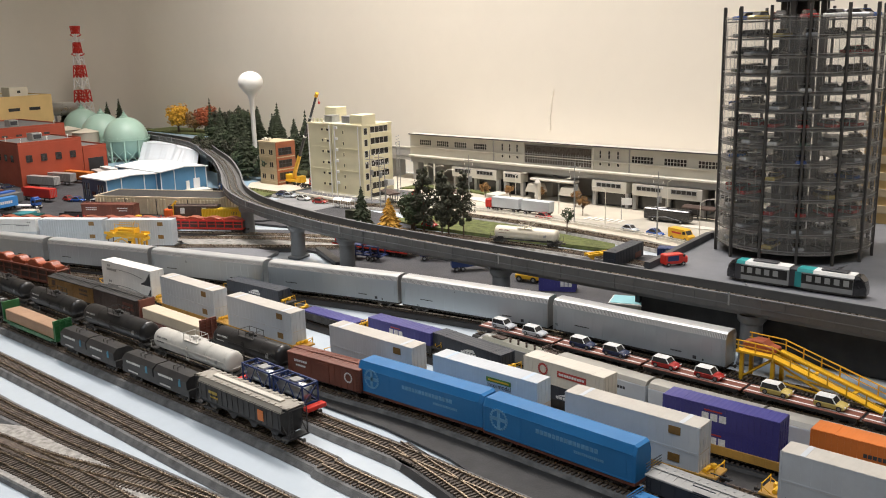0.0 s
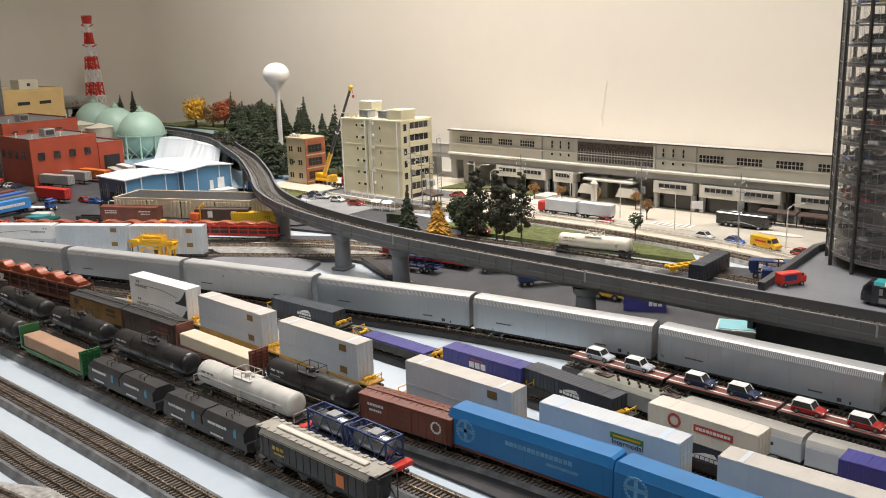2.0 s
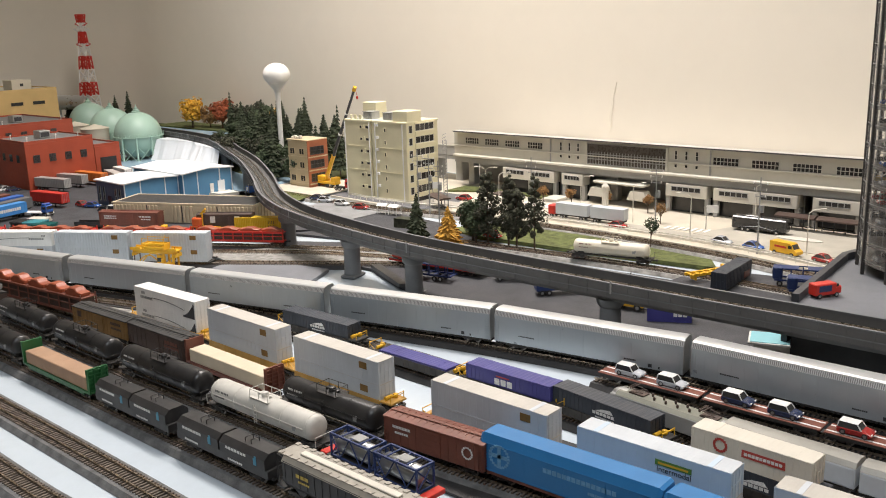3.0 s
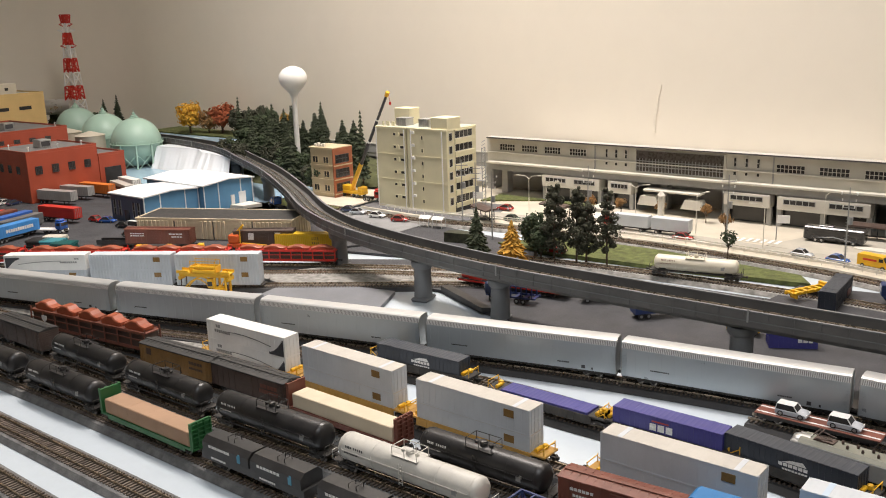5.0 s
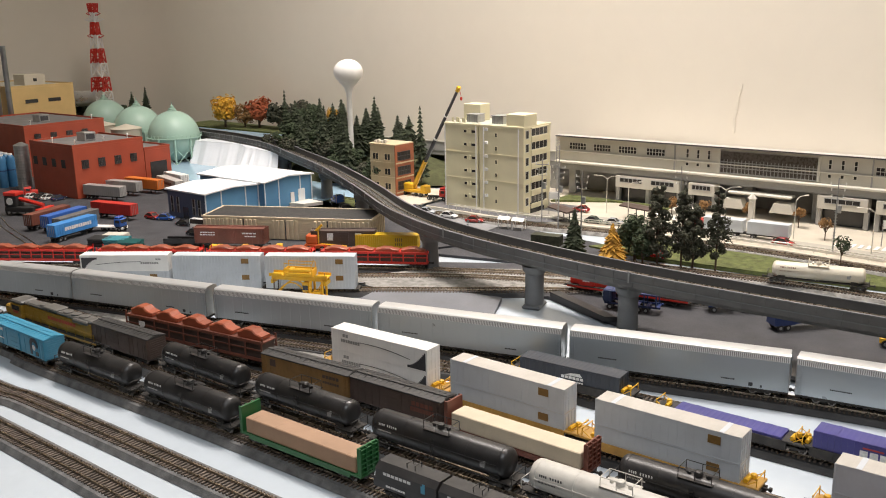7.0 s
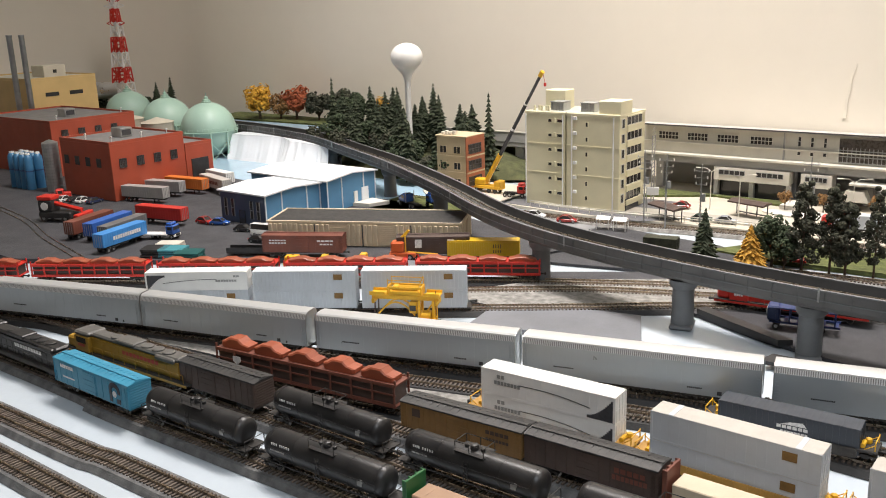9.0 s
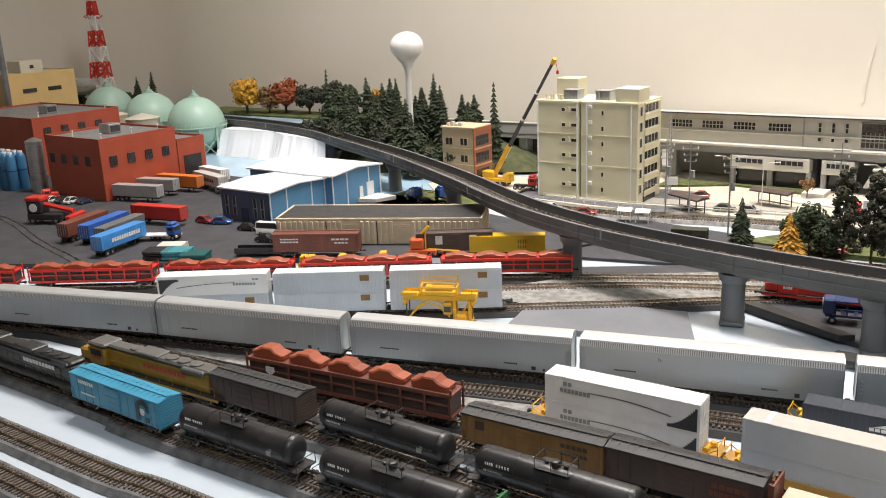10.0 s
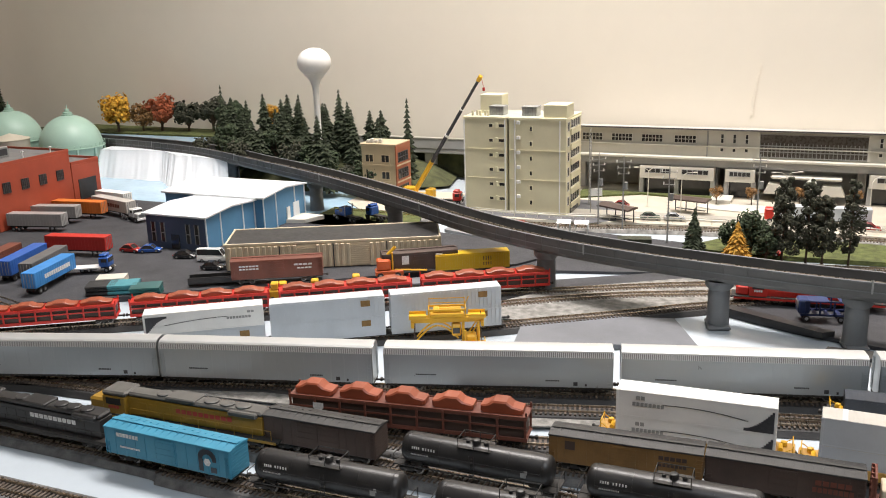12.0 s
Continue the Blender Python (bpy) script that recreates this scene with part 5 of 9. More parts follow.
def car(x, y, z, rz, paint, kind="car", roof=None, label=None, L=4.3, h=1.45):
    key = (paint.name, kind, roof.name if roof else "", L)
    name = paint.name.replace("car_", "")
    if key not in CARS:
        what = {"mini": "compact hatchback", "van": "van", "car": "sedan"}[kind]
        CARS[key] = automobile(label or f"{name} model {what}" + (" with a white roof" if roof else "") + " parked on its wheels", paint, roof, kind, L=L, h=h)
        return put(CARS[key], x, y, z, rz)
    return copy_thing(CARS[key], pose(x, y, z, 0, 0, rz))


# red auto flats with small hatchbacks on track seven
def auto_flat(label):
    f = thing("auto_flat_car", label, "freight car", "auto flat cars")
    L = 13.6
    part("deck", B().box(0, 0, 0.98, L, 2.7, 0.16, 0.03), BOXRED, f)
    for s in (-1, 1):
        part("wheel_strip", B().box(0, s * 0.75, 1.14, L - 0.2, 0.28, 0.03), PRINTW, f)
        part("side_sill", B().box(0, s * 1.3, 0.7, L - 0.6, 0.12, 0.34), UNDER, f)
    part("underframe", B().box(0, 0, 0.6, L - 1, 1.2, 0.36), UNDER, f)
    gear(f, L, inset=1.7, couplers=False)
    return f


af = auto_flat("dark red flat car with pale wheel strips")
AFX = [-0.484, -0.396, -0.3085, -0.2215, -0.1345, -0.0475]
y, a = on_track("yard_seven", AFX[0])
put(af, AFX[0], y, RAILTOP, a)
for x in AFX[1:]:
    y, a = on_track("yard_seven", x)
    copy_thing(af, pose(x, y, RAILTOP, 0, 0, a))
MINIS = [(-0.502, SIL, WHT), (-0.466, SIL, WHT), (-0.414, NAV, WHT), (-0.380, NAV, WHT), (-0.333, RED, WHT), (-0.295, RED, WHT), (-0.241, GOLD, WHT), (-0.201, GOLD, WHT), (-0.154, SIL, WHT), (-0.118, NAV, WHT)]
for x, p, r in MINIS:
    y, a = on_track("yard_seven", x)
    car(x, y, RAILTOP + 1.17 * S, a, p, "mini", r, L=3.6, h=1.36)


# electric engine and silver wagons on track six
def electric_engine(label):
    e = thing("electric_locomotive", label, "locomotive")
    L = 17.0
    part("body", B().box(0, 0, 0.9, L - 1.6, 2.8, 1.9, 0.1), TRACKGREY, e)
    part("roof", B().prism_x([(-1.35, 2.8), (1.35, 2.8), (0.9, 3.15), (-0.9, 3.15)], -L / 2 + 1.6, L / 2 - 1.6), mat("engine_roof_olive", (0.20, 0.20, 0.16), 0.5, var=0.15, scale=80), e)
    for s in (-1, 1):
        cab = B().lathe(s * (L / 2 - 1.5), 0, 1.9, [(1.35, -1.0), (1.32, 0.2), (1.1, 0.8), (0.4, 1.15)] if s > 0 else [(0.4, -1.15), (1.1, -0.8), (1.32, -0.2), (1.35, 1.0)], 18, "x")
        part("cab_nose", cab, STEEL, e, smooth=50)
        p = B()
        x0 = s * 4.6
        for dy in (-0.5, 0.5):
            p.rod((x0 - 0.9, dy, 3.3), (x0 + 0.9, dy, 3.55), 0.05, 5).rod((x0 + 0.9, dy, 3.55), (x0 - 0.9, dy, 3.85), 0.05, 5)
        p.rod((x0 - 0.9, -0.9, 3.9), (x0 - 0.9, 0.9, 3.9), 0.07, 5).rod((x0 - 0.5, -0.9, 3.9), (x0 - 0.5, 0.9, 3.9), 0.07, 5)
        p.box(x0, 0, 3.15, 2.0, 1.2, 0.14)
        part("pantograph", p, BOXDARK, e)
    ins = B()
    for i in range(9):
        ins.lathe(-3 + i * 0.75, 0.4 * (-1) ** i, 3.12, [(0.12, 0), (0.16, 0.2), (0.1, 0.4)], 8)
    part("insulators", ins, BOXDARK, e)
    part("underframe", B().box(0, 0, 0.5, L - 3, 1.8, 0.45), UNDER, e)
    gear(e, L - 1)
    return e


el = electric_engine("grey electric locomotive with folded pantographs")
roll(el, "yard_six", -0.436)


def slide_wagon(label):
    w = thing("covered_wagon", label, "freight car", "silver covered wagons")
    L = 13.4
    part("body", B().box(0, 0, 1.0, L, 2.7, 2.1, 0.06), CONTW, w)
    part("roof", B().prism_x([(-1.36, 3.1), (1.36, 3.1), (1.0, 3.6), (0.3, 3.75), (-0.3, 3.75), (-1.0, 3.6)], -L / 2, L / 2), mat("wagon_roof", (0.34, 0.33, 0.30), 0.4, 0.3, var=0.1, scale=60), w, smooth=25)
    d = B()
    for dx in (-L / 4, L / 4):
        d.box(dx, -1.38, 1.15, L / 2 - 0.25, 0.06, 1.85, 0.02)
    part("sliding_wall", d, CONTW, w)
    part("lettering", bars(B(), 2.5, -1.42, 2.0, 2.8, 0.35, 7), PRINTB, w)
    part("underframe", B().box(0, 0, 0.65, L, 2.2, 0.38), UNDER, w)
    gear(w, L, inset=1.8, couplers=False)
    return w


sl = slide_wagon("silver-grey covered wagon with sliding walls")
SX = [-0.352, -0.266, -0.180, -0.094, -0.008]
roll(sl, "yard_six", SX[0])
for x in SX[1:]:
    y, a = on_track("yard_six", x)
    copy_thing(sl, pose(x, y, RAILTOP, 0, 0, a))


# diesel engines
def diesel(label, body, top, trim_colour, x, track, f=1.0):
    e = thing("diesel_locomotive", label, "locomotive", "diesel locomotives")
    L = 21.5
    part("walkway", B().box(0, 0, 1.25, L, 3.0, 0.22, 0.03), UNDER, e)
    part("hood", B().box(1.6, 0, 1.47, 14.6, 1.95, 2.1, 0.06), body, e)
    part("hood_roof", B().box(1.6, 0, 3.57, 14.6, 1.85, 0.55, 0.2), top, e)
    cb = B().box(-7.0, 0, 1.47, 2.6, 3.0, 2.1, 0.08)
    part("cab", cb, body, e)
    part("cab_roof", B().box(-7.0, 0, 3.57, 2.7, 2.9, 0.6, 0.2), top, e)
    part("nose", B().box(-9.2, 0, 1.47, 1.9, 2.4, 1.5, 0.25), body, e)
    win = B()
    for s in (-1, 1):
        win.box(-7.0, s * 1.5, 2.65, 1.7, 0.06, 0.75)
    win.box(-8.3, 0, 2.95, 0.06, 2.3, 0.55)
    part("cab_window", win, GLASSD, e)
    for dx in (3.2, 4.9, 6.6, -2.0):
        part("roof_fan", B().lathe(dx, 0, 4.1, [(0.75, 0), (0.75, 0.16), (0.6, 0.22)], 16), top, e)
    part("radiator", B().box(7.0, 0, 3.4, 3.0, 2.6, 0.6, 0.15), top, e)
    part("dynamic_brake", B().box(0.3, 0, 3.9, 3.2, 2.2, 0.45, 0.12), top, e)
    for i in range(9):
        for s in (-1, 1):
            part("hood_door", B().box(-4 + i * 1.3, s * 0.99, 1.6, 1.0, 0.05, 1.5, 0.01), body, e)
    hr = B()
    for s in (-1, 1):
        for i in range(9):
            x0 = -5.2 + i * 1.9
            hr.rod((x0, s * 1.45, 1.4), (x0, s * 1.45, 2.5), 0.04, 5)
        hr.rod((-5.2, s * 1.45, 2.5), (10.0, s * 1.45, 2.5), 0.04, 5)
    part("handrail", hr, trim_colour, e)
    part("fuel_tank", B().box(0, 0, 0.45, 6.0, 2.4, 0.85, 0.25), UNDER, e)
    part("side_sill", B().box(0, -1.5, 1.0, L - 0.6, 0.08, 0.3).box(0, 1.5, 1.0, L - 0.6, 0.08, 0.3), trim_colour, e)
    part("lettering", bars(bars(B(), 2.8, -1.03, 2.6, 6.0, 0.5, 10), -7.0, -1.53, 2.2, 1.2, 0.35, 4), REDROOF if body is UPY else PRINTW, e)
    for ob in e.children:
        ob.data.transform(Matrix.Diagonal((f, 1, 1, 1)))
    gear(e, L * f, inset=3.6)
    return roll(e, track, x)


diesel("weathered yellow diesel locomotive with grey roof", UPY, UPG, UPY, -1.247, "yard_two", 1.2)
diesel("weathered black diesel locomotive with white lettering", BLACKP, BLACKP, UNDER, -1.340, "yard_one", 1.08)
shunter = boxcar("dark blue low engine with a pale grey roof", 12.5, DARKC, TRACKGREY, 2.9, ribs=8)
roll(shunter, "yard_three", -0.205)
skyb = boxcar("bright blue low boxcar with ribbed roof", 13.0, GDBLUE, GDBLUE, 3.2)
put(skyb, -0.195, 0.418, 0.0048, -4)


# frames with brown car castings
def casting_car(label, material, L=19.0, h=4.0, count=5, group=""):
    c = thing("auto_frame_car", label, "freight car", group)
    w = 2.9
    b = B()
    for zz in (1.0, h - 0.3):
        b.box(0, 0, zz, L, w, 0.22, 0.03)
        for s in (-1, 1):
            b.box(0, s * w / 2, zz - 0.1, L, 0.14, 0.45, 0.03)
    for s in (-1, 1):
        b.box(0, s * w / 2, (1.0 + h) / 2, L, 0.12, 0.18)
    part("frame", b, material, c)
    part("inner_wall", B().box(0, 0, 1.2, L - 0.6, w - 0.5, h - 1.5), BOXDARK, c)
    n = 9
    for i in range(n + 1):
        for s in (-1, 1):
            part("post", B().box(-L / 2 + 0.2 + i * (L - 0.4) / n, s * (w / 2 + 0.04), 1.0, 0.26, 0.16, h - 1.1, 0.03), material, c)
    part("underframe", B().box(0, 0, 0.65, L - 1, 1.4, 0.35), UNDER, c)
    for s in (-1, 1):
        part("end_post", B().box(s * (L / 2 - 0.1), -w / 2 + 0.1, h - 0.2, 0.2, 0.2, 0.7), material, c)
        part("end_post", B().box(s * (L / 2 - 0.1), w / 2 - 0.1, h - 0.2, 0.2, 0.2, 0.7), material, c)
    gear(c, L, inset=2.0)
    return c


def casting(label):
    L = 4.5
    prof = [(-L / 2, 0.12), (-L * 0.46, 0), (L * 0.46, 0), (L / 2, 0.15), (L / 2, 0.6), (L * 0.26, 0.82), (L * 0.12, 1.32), (-L * 0.2, 1.32), (-L * 0.36, 0.88), (-L / 2, 0.75)]
    b = B()
    for yy, k in ((-0.95, 0.88), (-0.8, 1), (0.8, 1), (0.95, 0.88)):
        b.v += [(x * k, yy, z * k) for x, z in prof]
    n = len(prof)
    for r in range(3):
        for i in range(n):
            j = (i + 1) % n
            b.f.append((r * n + i, r * n + j, r * n + n + j, r * n + n + i))
    b.f += [tuple(range(n)), tuple(range(3 * n, 4 * n))]
    ob = part("car_casting", b, BROWNCAR, None, smooth=25)
    return tagged(ob, label, "car casting", "brown car castings")


prr = casting_car("dark red-brown open auto frame car with castings on top", BOXRED, 26.9, 3.7)
part("shield_emblem", B().prism_y([(-9.9, 1.9), (-9.3, 2.4), (-9.3, 3.0), (-10.5, 3.0), (-10.5, 2.4)], -1.6, -1.52), PRINTW, prr)
roll(prr, "yard_four", -1.101)
cst = casting("brown moulded car body on the frame car")
used = False
for i in range(5):
    x = -1.101 - 0.066 + i * 0.033
    y, a = on_track("yard_four", -1.101)
    yy = y + (x + 1.101) * math.tan(radians(a))
    if used:
        copy_thing(cst, pose(x, yy, RAILTOP + 3.64 * S, 0, 0, a))
    else:
        put(cst, x, yy, RAILTOP + 3.64 * S, a)
        used = True
redc = casting_car("bright red open auto frame car with castings on top", REDP, 20.6, 3.15, group="red auto frame cars")
RX = [-1.745, -1.628, -1.509, -1.390, -1.274, -1.157]
done = False
for x in RX:
    y, a = on_track("far_red", x)
    if done:
        copy_thing(redc, pose(x, y, RAILTOP, 0, 0, a))
    else:
        put(redc, x, y, RAILTOP, a)
        done = True
    for k in range(4):
        d = (-1.5 + k) * 4.9 * S
        copy_thing(cst, pose(x + d * math.cos(radians(a)), y + d * math.sin(radians(a)), RAILTOP + 3.08 * S, 0, 0, a) @ Matrix.Diagonal((1, 1, 0.58, 1)))

# ---- station ----
def window_grid(parent, x, y, z, w, h, cols, rows, axis="y", side=-1, glass=GLASSD, bars_mat=KERBW, depth=0.05):
    """A recessed-looking window: dark pane with a slim frame and bars, in metres of the prototype; faces along axis."""
    pane, fr = B(), B()
    t = 0.12

    def blk(b, u, zz, su, sz, d):
        if axis == "y":
            b.box(u, y + side * d / 2, zz, su, d, sz)
        else:
            b.box(y + side * d / 2, u, zz, d, su, sz)

    blk(pane, x, z, w, h, depth)
    for k in range(cols + 1):
        blk(fr, x - w / 2 + k * w / cols, z, t, h, depth + 0.08)
    for k in range(rows + 1):
        blk(fr, x, z - t / 2 + k * h / rows, w + t, t, depth + 0.08)
    win = part("window", pane, glass, parent)
    part("window_frame", fr, bars_mat, win)
    return win


def m(v):
    return v * 160.0


stn = thing("station", "pale grey modern elevated railway station with long window bands", "station building")
# origin at world (-0.75, 1.268), prototype metres; the facade looks along -y
X0 = -0.75
fx = lambda x: m(x - X0)
part("upper_wall", B().prism_x([(m(0.0005), m(0.0570)), (m(0.0955), m(0.0570)), (m(0.0955), m(0.0780)), (m(0.0005), m(0.0962))], fx(-1.22), fx(-0.28)), STATIONM, stn)
part("roof", B().prism_x([(m(-0.008), m(0.0960)), (m(-0.008), m(0.0982)), (m(0.008), m(0.0990)), (m(0.098), m(0.0830)), (m(0.098), m(0.0790)), (m(0.002), m(0.0955))], fx(-1.215), fx(-0.275)), mat("station_roof_pale", (0.47, 0.45, 0.41), 0.5, var=0.06, scale=25), stn)
part("eave", B().box(fx(-0.745), m(-0.0075), m(0.0972), m(0.94), m(0.003), m(0.0014)), CHARCOAL, stn)
part("ledge", B().box(fx(-0.745), m(-0.005), m(0.0545), m(0.94), m(0.012), m(0.0035), 0.1), STATIONM, stn)
part("ledge", B().box(fx(-0.745), m(-0.002), m(0.0725), m(0.94), m(0.004), m(0.0012)), STATIONM, stn)
# Soffit and back wall are coloured as if already in shade
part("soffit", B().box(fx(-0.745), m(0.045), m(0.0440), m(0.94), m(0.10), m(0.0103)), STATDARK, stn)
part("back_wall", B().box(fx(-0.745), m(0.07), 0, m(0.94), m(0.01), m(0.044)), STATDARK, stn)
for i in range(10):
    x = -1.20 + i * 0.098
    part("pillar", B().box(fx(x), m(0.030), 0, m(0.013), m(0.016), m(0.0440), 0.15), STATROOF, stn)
for x in [-1.178, -1.134, -1.090, -1.043]:
    window_grid(stn, fx(x), 0, m(0.0770), m(0.030), m(0.0105), 6, 2)
for x in [-0.712, -0.655, -0.598, -0.541, -0.484, -0.427, -0.37]:
    window_grid(stn, fx(x), 0, m(0.0745), m(0.038), m(0.0110), 7, 2)
for x0 in (-0.992, -0.789):
    for k in range(3):
        window_grid(stn, fx(x0 + k * 0.0165), 0, m(0.0780), m(0.0040), m(0.0130), 1, 2)
        window_grid(stn, fx(x0 + k * 0.0165), 0, m(0.0660), m(0.0045), m(0.0050), 1, 1)
for x in (-1.012, -0.735):
    part("wall_joint", B().box(fx(x), -0.12, m(0.058), 0.3, 0.25, m(0.039)), STATROOF, stn)
big = part("glass_hall", B().box(fx(-0.873), -0.10, m(0.0605), m(0.136), 0.2, m(0.0315)), DUSTYG, stn)
fr = B()
for k in range(27):
    fr.box(fx(-0.941 + k * 0.136 / 26), -0.24, m(0.0605), 0.14, 0.1, m(0.0200))
for zz in (0.0600, 0.0680, 0.0760, 0.0920):
    fr.box(fx(-0.873), -0.26, m(zz), m(0.140), 0.14, 0.2)
part("mullions", fr, STATDARK, big)
for x in (-0.943, -0.803):
    part("hall_frame", B().box(fx(x), -0.2, m(0.0590), 0.5, 0.5, m(0.0345)), STATIONM, stn)
# lower blocks in front of the pillars
for x0, x1, nw in [(-1.105, -1.000, 2), (-0.985, -0.945, 1), (-0.800, -0.735, 1), (-0.725, -0.605, 2), (-0.585, -0.47, 2), (-0.45, -0.34, 2)]:
    xc, w = fx((x0 + x1) / 2), m(x1 - x0)
    part("fascia", B().box(xc, m(0.002), m(0.0245), w, m(0.022), m(0.0185), 0.12), STATIONM, stn)
    for k in range(nw):
        window_grid(stn, xc - w / 2 + w * (k + 0.5) / nw, m(-0.009), m(0.0330), w / nw * 0.70, m(0.0065), 5, 1, bars_mat=STATROOF)
    part("shop_front", B().box(xc, m(0.010), 0.0, w * 0.96, m(0.006), m(0.0245)), GLASSD, stn)
    for k in range(nw + 1):
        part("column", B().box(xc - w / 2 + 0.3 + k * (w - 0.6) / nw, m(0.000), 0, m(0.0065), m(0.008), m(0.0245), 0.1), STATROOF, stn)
# entrance canopy with stair roofs
for x in (-0.915, -0.845):
    part("stair_roof", B().prism_y([(fx(x) - 2.8, m(0.012)), (fx(x) + 2.8, m(0.012)), (fx(x) + 1.8, m(0.026)), (fx(x) - 1.8, m(0.026))], m(-0.014), m(0.004)), STATIONM, stn)
part("entrance_canopy", B().box(fx(-0.878), m(-0.004), m(0.0330), m(0.09), m(0.02), m(0.004), 0.2), STATIONM, stn)
put(stn, X0, 1.268, 0.0048)

# platform viaduct leaving the station, behind the flats
ext = thing("elevated_line", "grey elevated railway line behind the buildings", "viaduct")
part("deck", B().box(0, 0, m(0.0440), m(0.50), m(0.055), m(0.0080), 0.2), STATROOF, ext)
part("parapet", B().box(0, -m(0.027), m(0.0520), m(0.50), m(0.003), m(0.0170), 0.1), STATROOF, ext)
part("coping", B().box(0, -m(0.027), m(0.0690), m(0.50), m(0.005), m(0.0015)), STATIONM, ext)
for i in range(7):
    part("pier", B().box(m(-0.22 + i * 0.073), 0, 0, m(0.016), m(0.04), m(0.0440), 0.3), STATDARK, ext)
put(ext, -1.465, 1.330, 0.0002)


# ---- parking tower ----
TOWERM = mat("tower_frame", (0.060, 0.055, 0.050), 0.4, var=0.2, scale=60)
TOWERF = mat("tower_floor", (0.13, 0.12, 0.11), 0.4, var=0.15, scale=60)
tower = thing("parking_tower", "dark round car parking tower with clear panels", "parking tower")
TR, TZ, NF, FH = m(0.0775), 0.0, 13, m(0.01715)
NS = 14
TOPZ = m(0.238)
for i in range(NS):
    a = 2 * math.pi * i / NS
    b = B().box(0, 0, 0, 0.40, 0.5, TOPZ + 1.6, 0.06)
    ob = part("column", b, TOWERM, tower)
    ob.matrix_basis = pose(TR * S * math.cos(a), TR * S * math.sin(a), 0, 0, 0, math.degrees(a) + 90)
for k in range(NF + 1):
    z = 1.6 + k * FH
    ring = [(TR * 0.985 * math.cos(2 * math.pi * i / 36), TR * 0.985 * math.sin(2 * math.pi * i / 36)) for i in range(36)]
    inner = [(TR * 0.42 * math.cos(2 * math.pi * i / 36), TR * 0.42 * math.sin(2 * math.pi * i / 36)) for i in range(36)]
    b = B()
    for zz in (z, z + 0.16):
        b.v += [(x, y, zz) for x, y in ring] + [(x, y, zz) for x, y in inner]
    for i in range(36):
        j = (i + 1) % 36
        b.f += [(i, j, 36 + j, 36 + i), (72 + i, 72 + j, 108 + j, 108 + i), (i, j, 72 + j, 72 + i), (36 + i, 36 + j, 108 + j, 108 + i)]
    part("floor_plate", b, TOWERF, tower)
    for dz in (0.62,):
        rr = B()
        for i in range(36):
            a0, a1 = 2 * math.pi * i / 36, 2 * math.pi * (i + 1) / 36
            rr.rod((TR * math.cos(a0), TR * math.sin(a0), z + dz), (TR * math.cos(a1), TR * math.sin(a1), z + dz), 0.055, 4)
        part("guard_ring", rr, STEEL, tower)
for i in range(8):
    a = 2 * math.pi * (i + 0.5) / 8
    part("core_post", B().box(TR * 0.26 * math.cos(a), TR * 0.26 * math.sin(a), 0, 0.9, 0.9, TOPZ + 6.5, 0.1), TOWERM, tower)
part("lift_shaft", B().box(0, 0, 0, 2.2, 2.6, TOPZ + 7.5, 0.1), TOWERM, tower)
part("machine_frame", B().box(0, 0, TOPZ + 5.4, 8.2, 8.2, 0.6, 0.1).box(0, 0, TOPZ + 2.2, 7.6, 7.6, 0.3), CHARCOAL, tower)
for i in range(NS):
    a = 2 * math.pi * (i + 0.5) / NS
    wdt = 2 * TR * math.sin(math.pi / NS) - 0.8
    pane = part("panel", B().box(0, 0, 1.7, wdt, 0.08, TOPZ - 1.6), CLEAR, tower)
    pane.matrix_basis = pose(TR * 0.985 * S * math.cos(a), TR * 0.985 * S * math.sin(a), 0, 0, 0, math.degrees(a) + 90)
    pane.visible_shadow = False
    bar = B()
    for k in (-1, 0, 1):
        bar.box(k * wdt / 3.2, 0, 1.7, 0.04, 0.06, TOPZ - 1.6)
    ob = part("panel_bar", bar, TRACKGREY, pane)
put(tower, -0.347, 0.934, deck_top + 0.0002, 11.5)


def tower_car(paint, label):
    c = thing("parked_car", label, "car", "cars in the parking tower")
    L, w = 4.2, 1.7
    low = B().box(0, 0, 0.2, L, w, 0.62, 0.16)
    part("body", low, paint, c)
    part("glasshouse", B().prism_y([(-1.5, 0.8), (1.0, 0.8), (0.4, 1.35), (-1.1, 1.35)], -0.72, 0.72), GLASSD, c)
    part("roof", B().box(-0.35, 0, 1.34, 1.6, 1.35, 0.07, 0.03), paint, c)
    return c


TC = [tower_car(p, f"{p.name.replace('car_', '')} small model car inside the tower") for p in (RED, SIL, BLK, WHT, BLU, GRN, GOLD)]
order = [0, 1, 2, 1, 3, 1, 0, 2, 4, 1, 5, 2, 0, 6, 3, 1, 3, 2]
seen = set()
n = 0
for k in range(NF + 1):
    for i in range(14):
        a = 180 + 11.5 + 360 / 14 * i + (0 if k % 2 else 2)
        if 20 < (a % 360) < 150 and k < NF:
            continue
        if k < NF and (i * 7 + k * 5) % 6 == 0:
            continue
        idx = order[(n * 5 + k * 3 + i) % len(order)] if k < NF else [3, 4, 6, 2, 0, 3, 1, 4][i % 8]
        n += 1
        r = 0.056
        M = pose(-0.347 + r * math.cos(radians(a)), 0.934 + r * math.sin(radians(a)), deck_top + 0.0003 + (1.77 + k * FH) * S, 0, 0, a + (12 if k == NF else 0))
        if idx in seen:
            copy_thing(TC[idx], M)
        else:
            TC[idx].matrix_basis = M
            seen.add(idx)

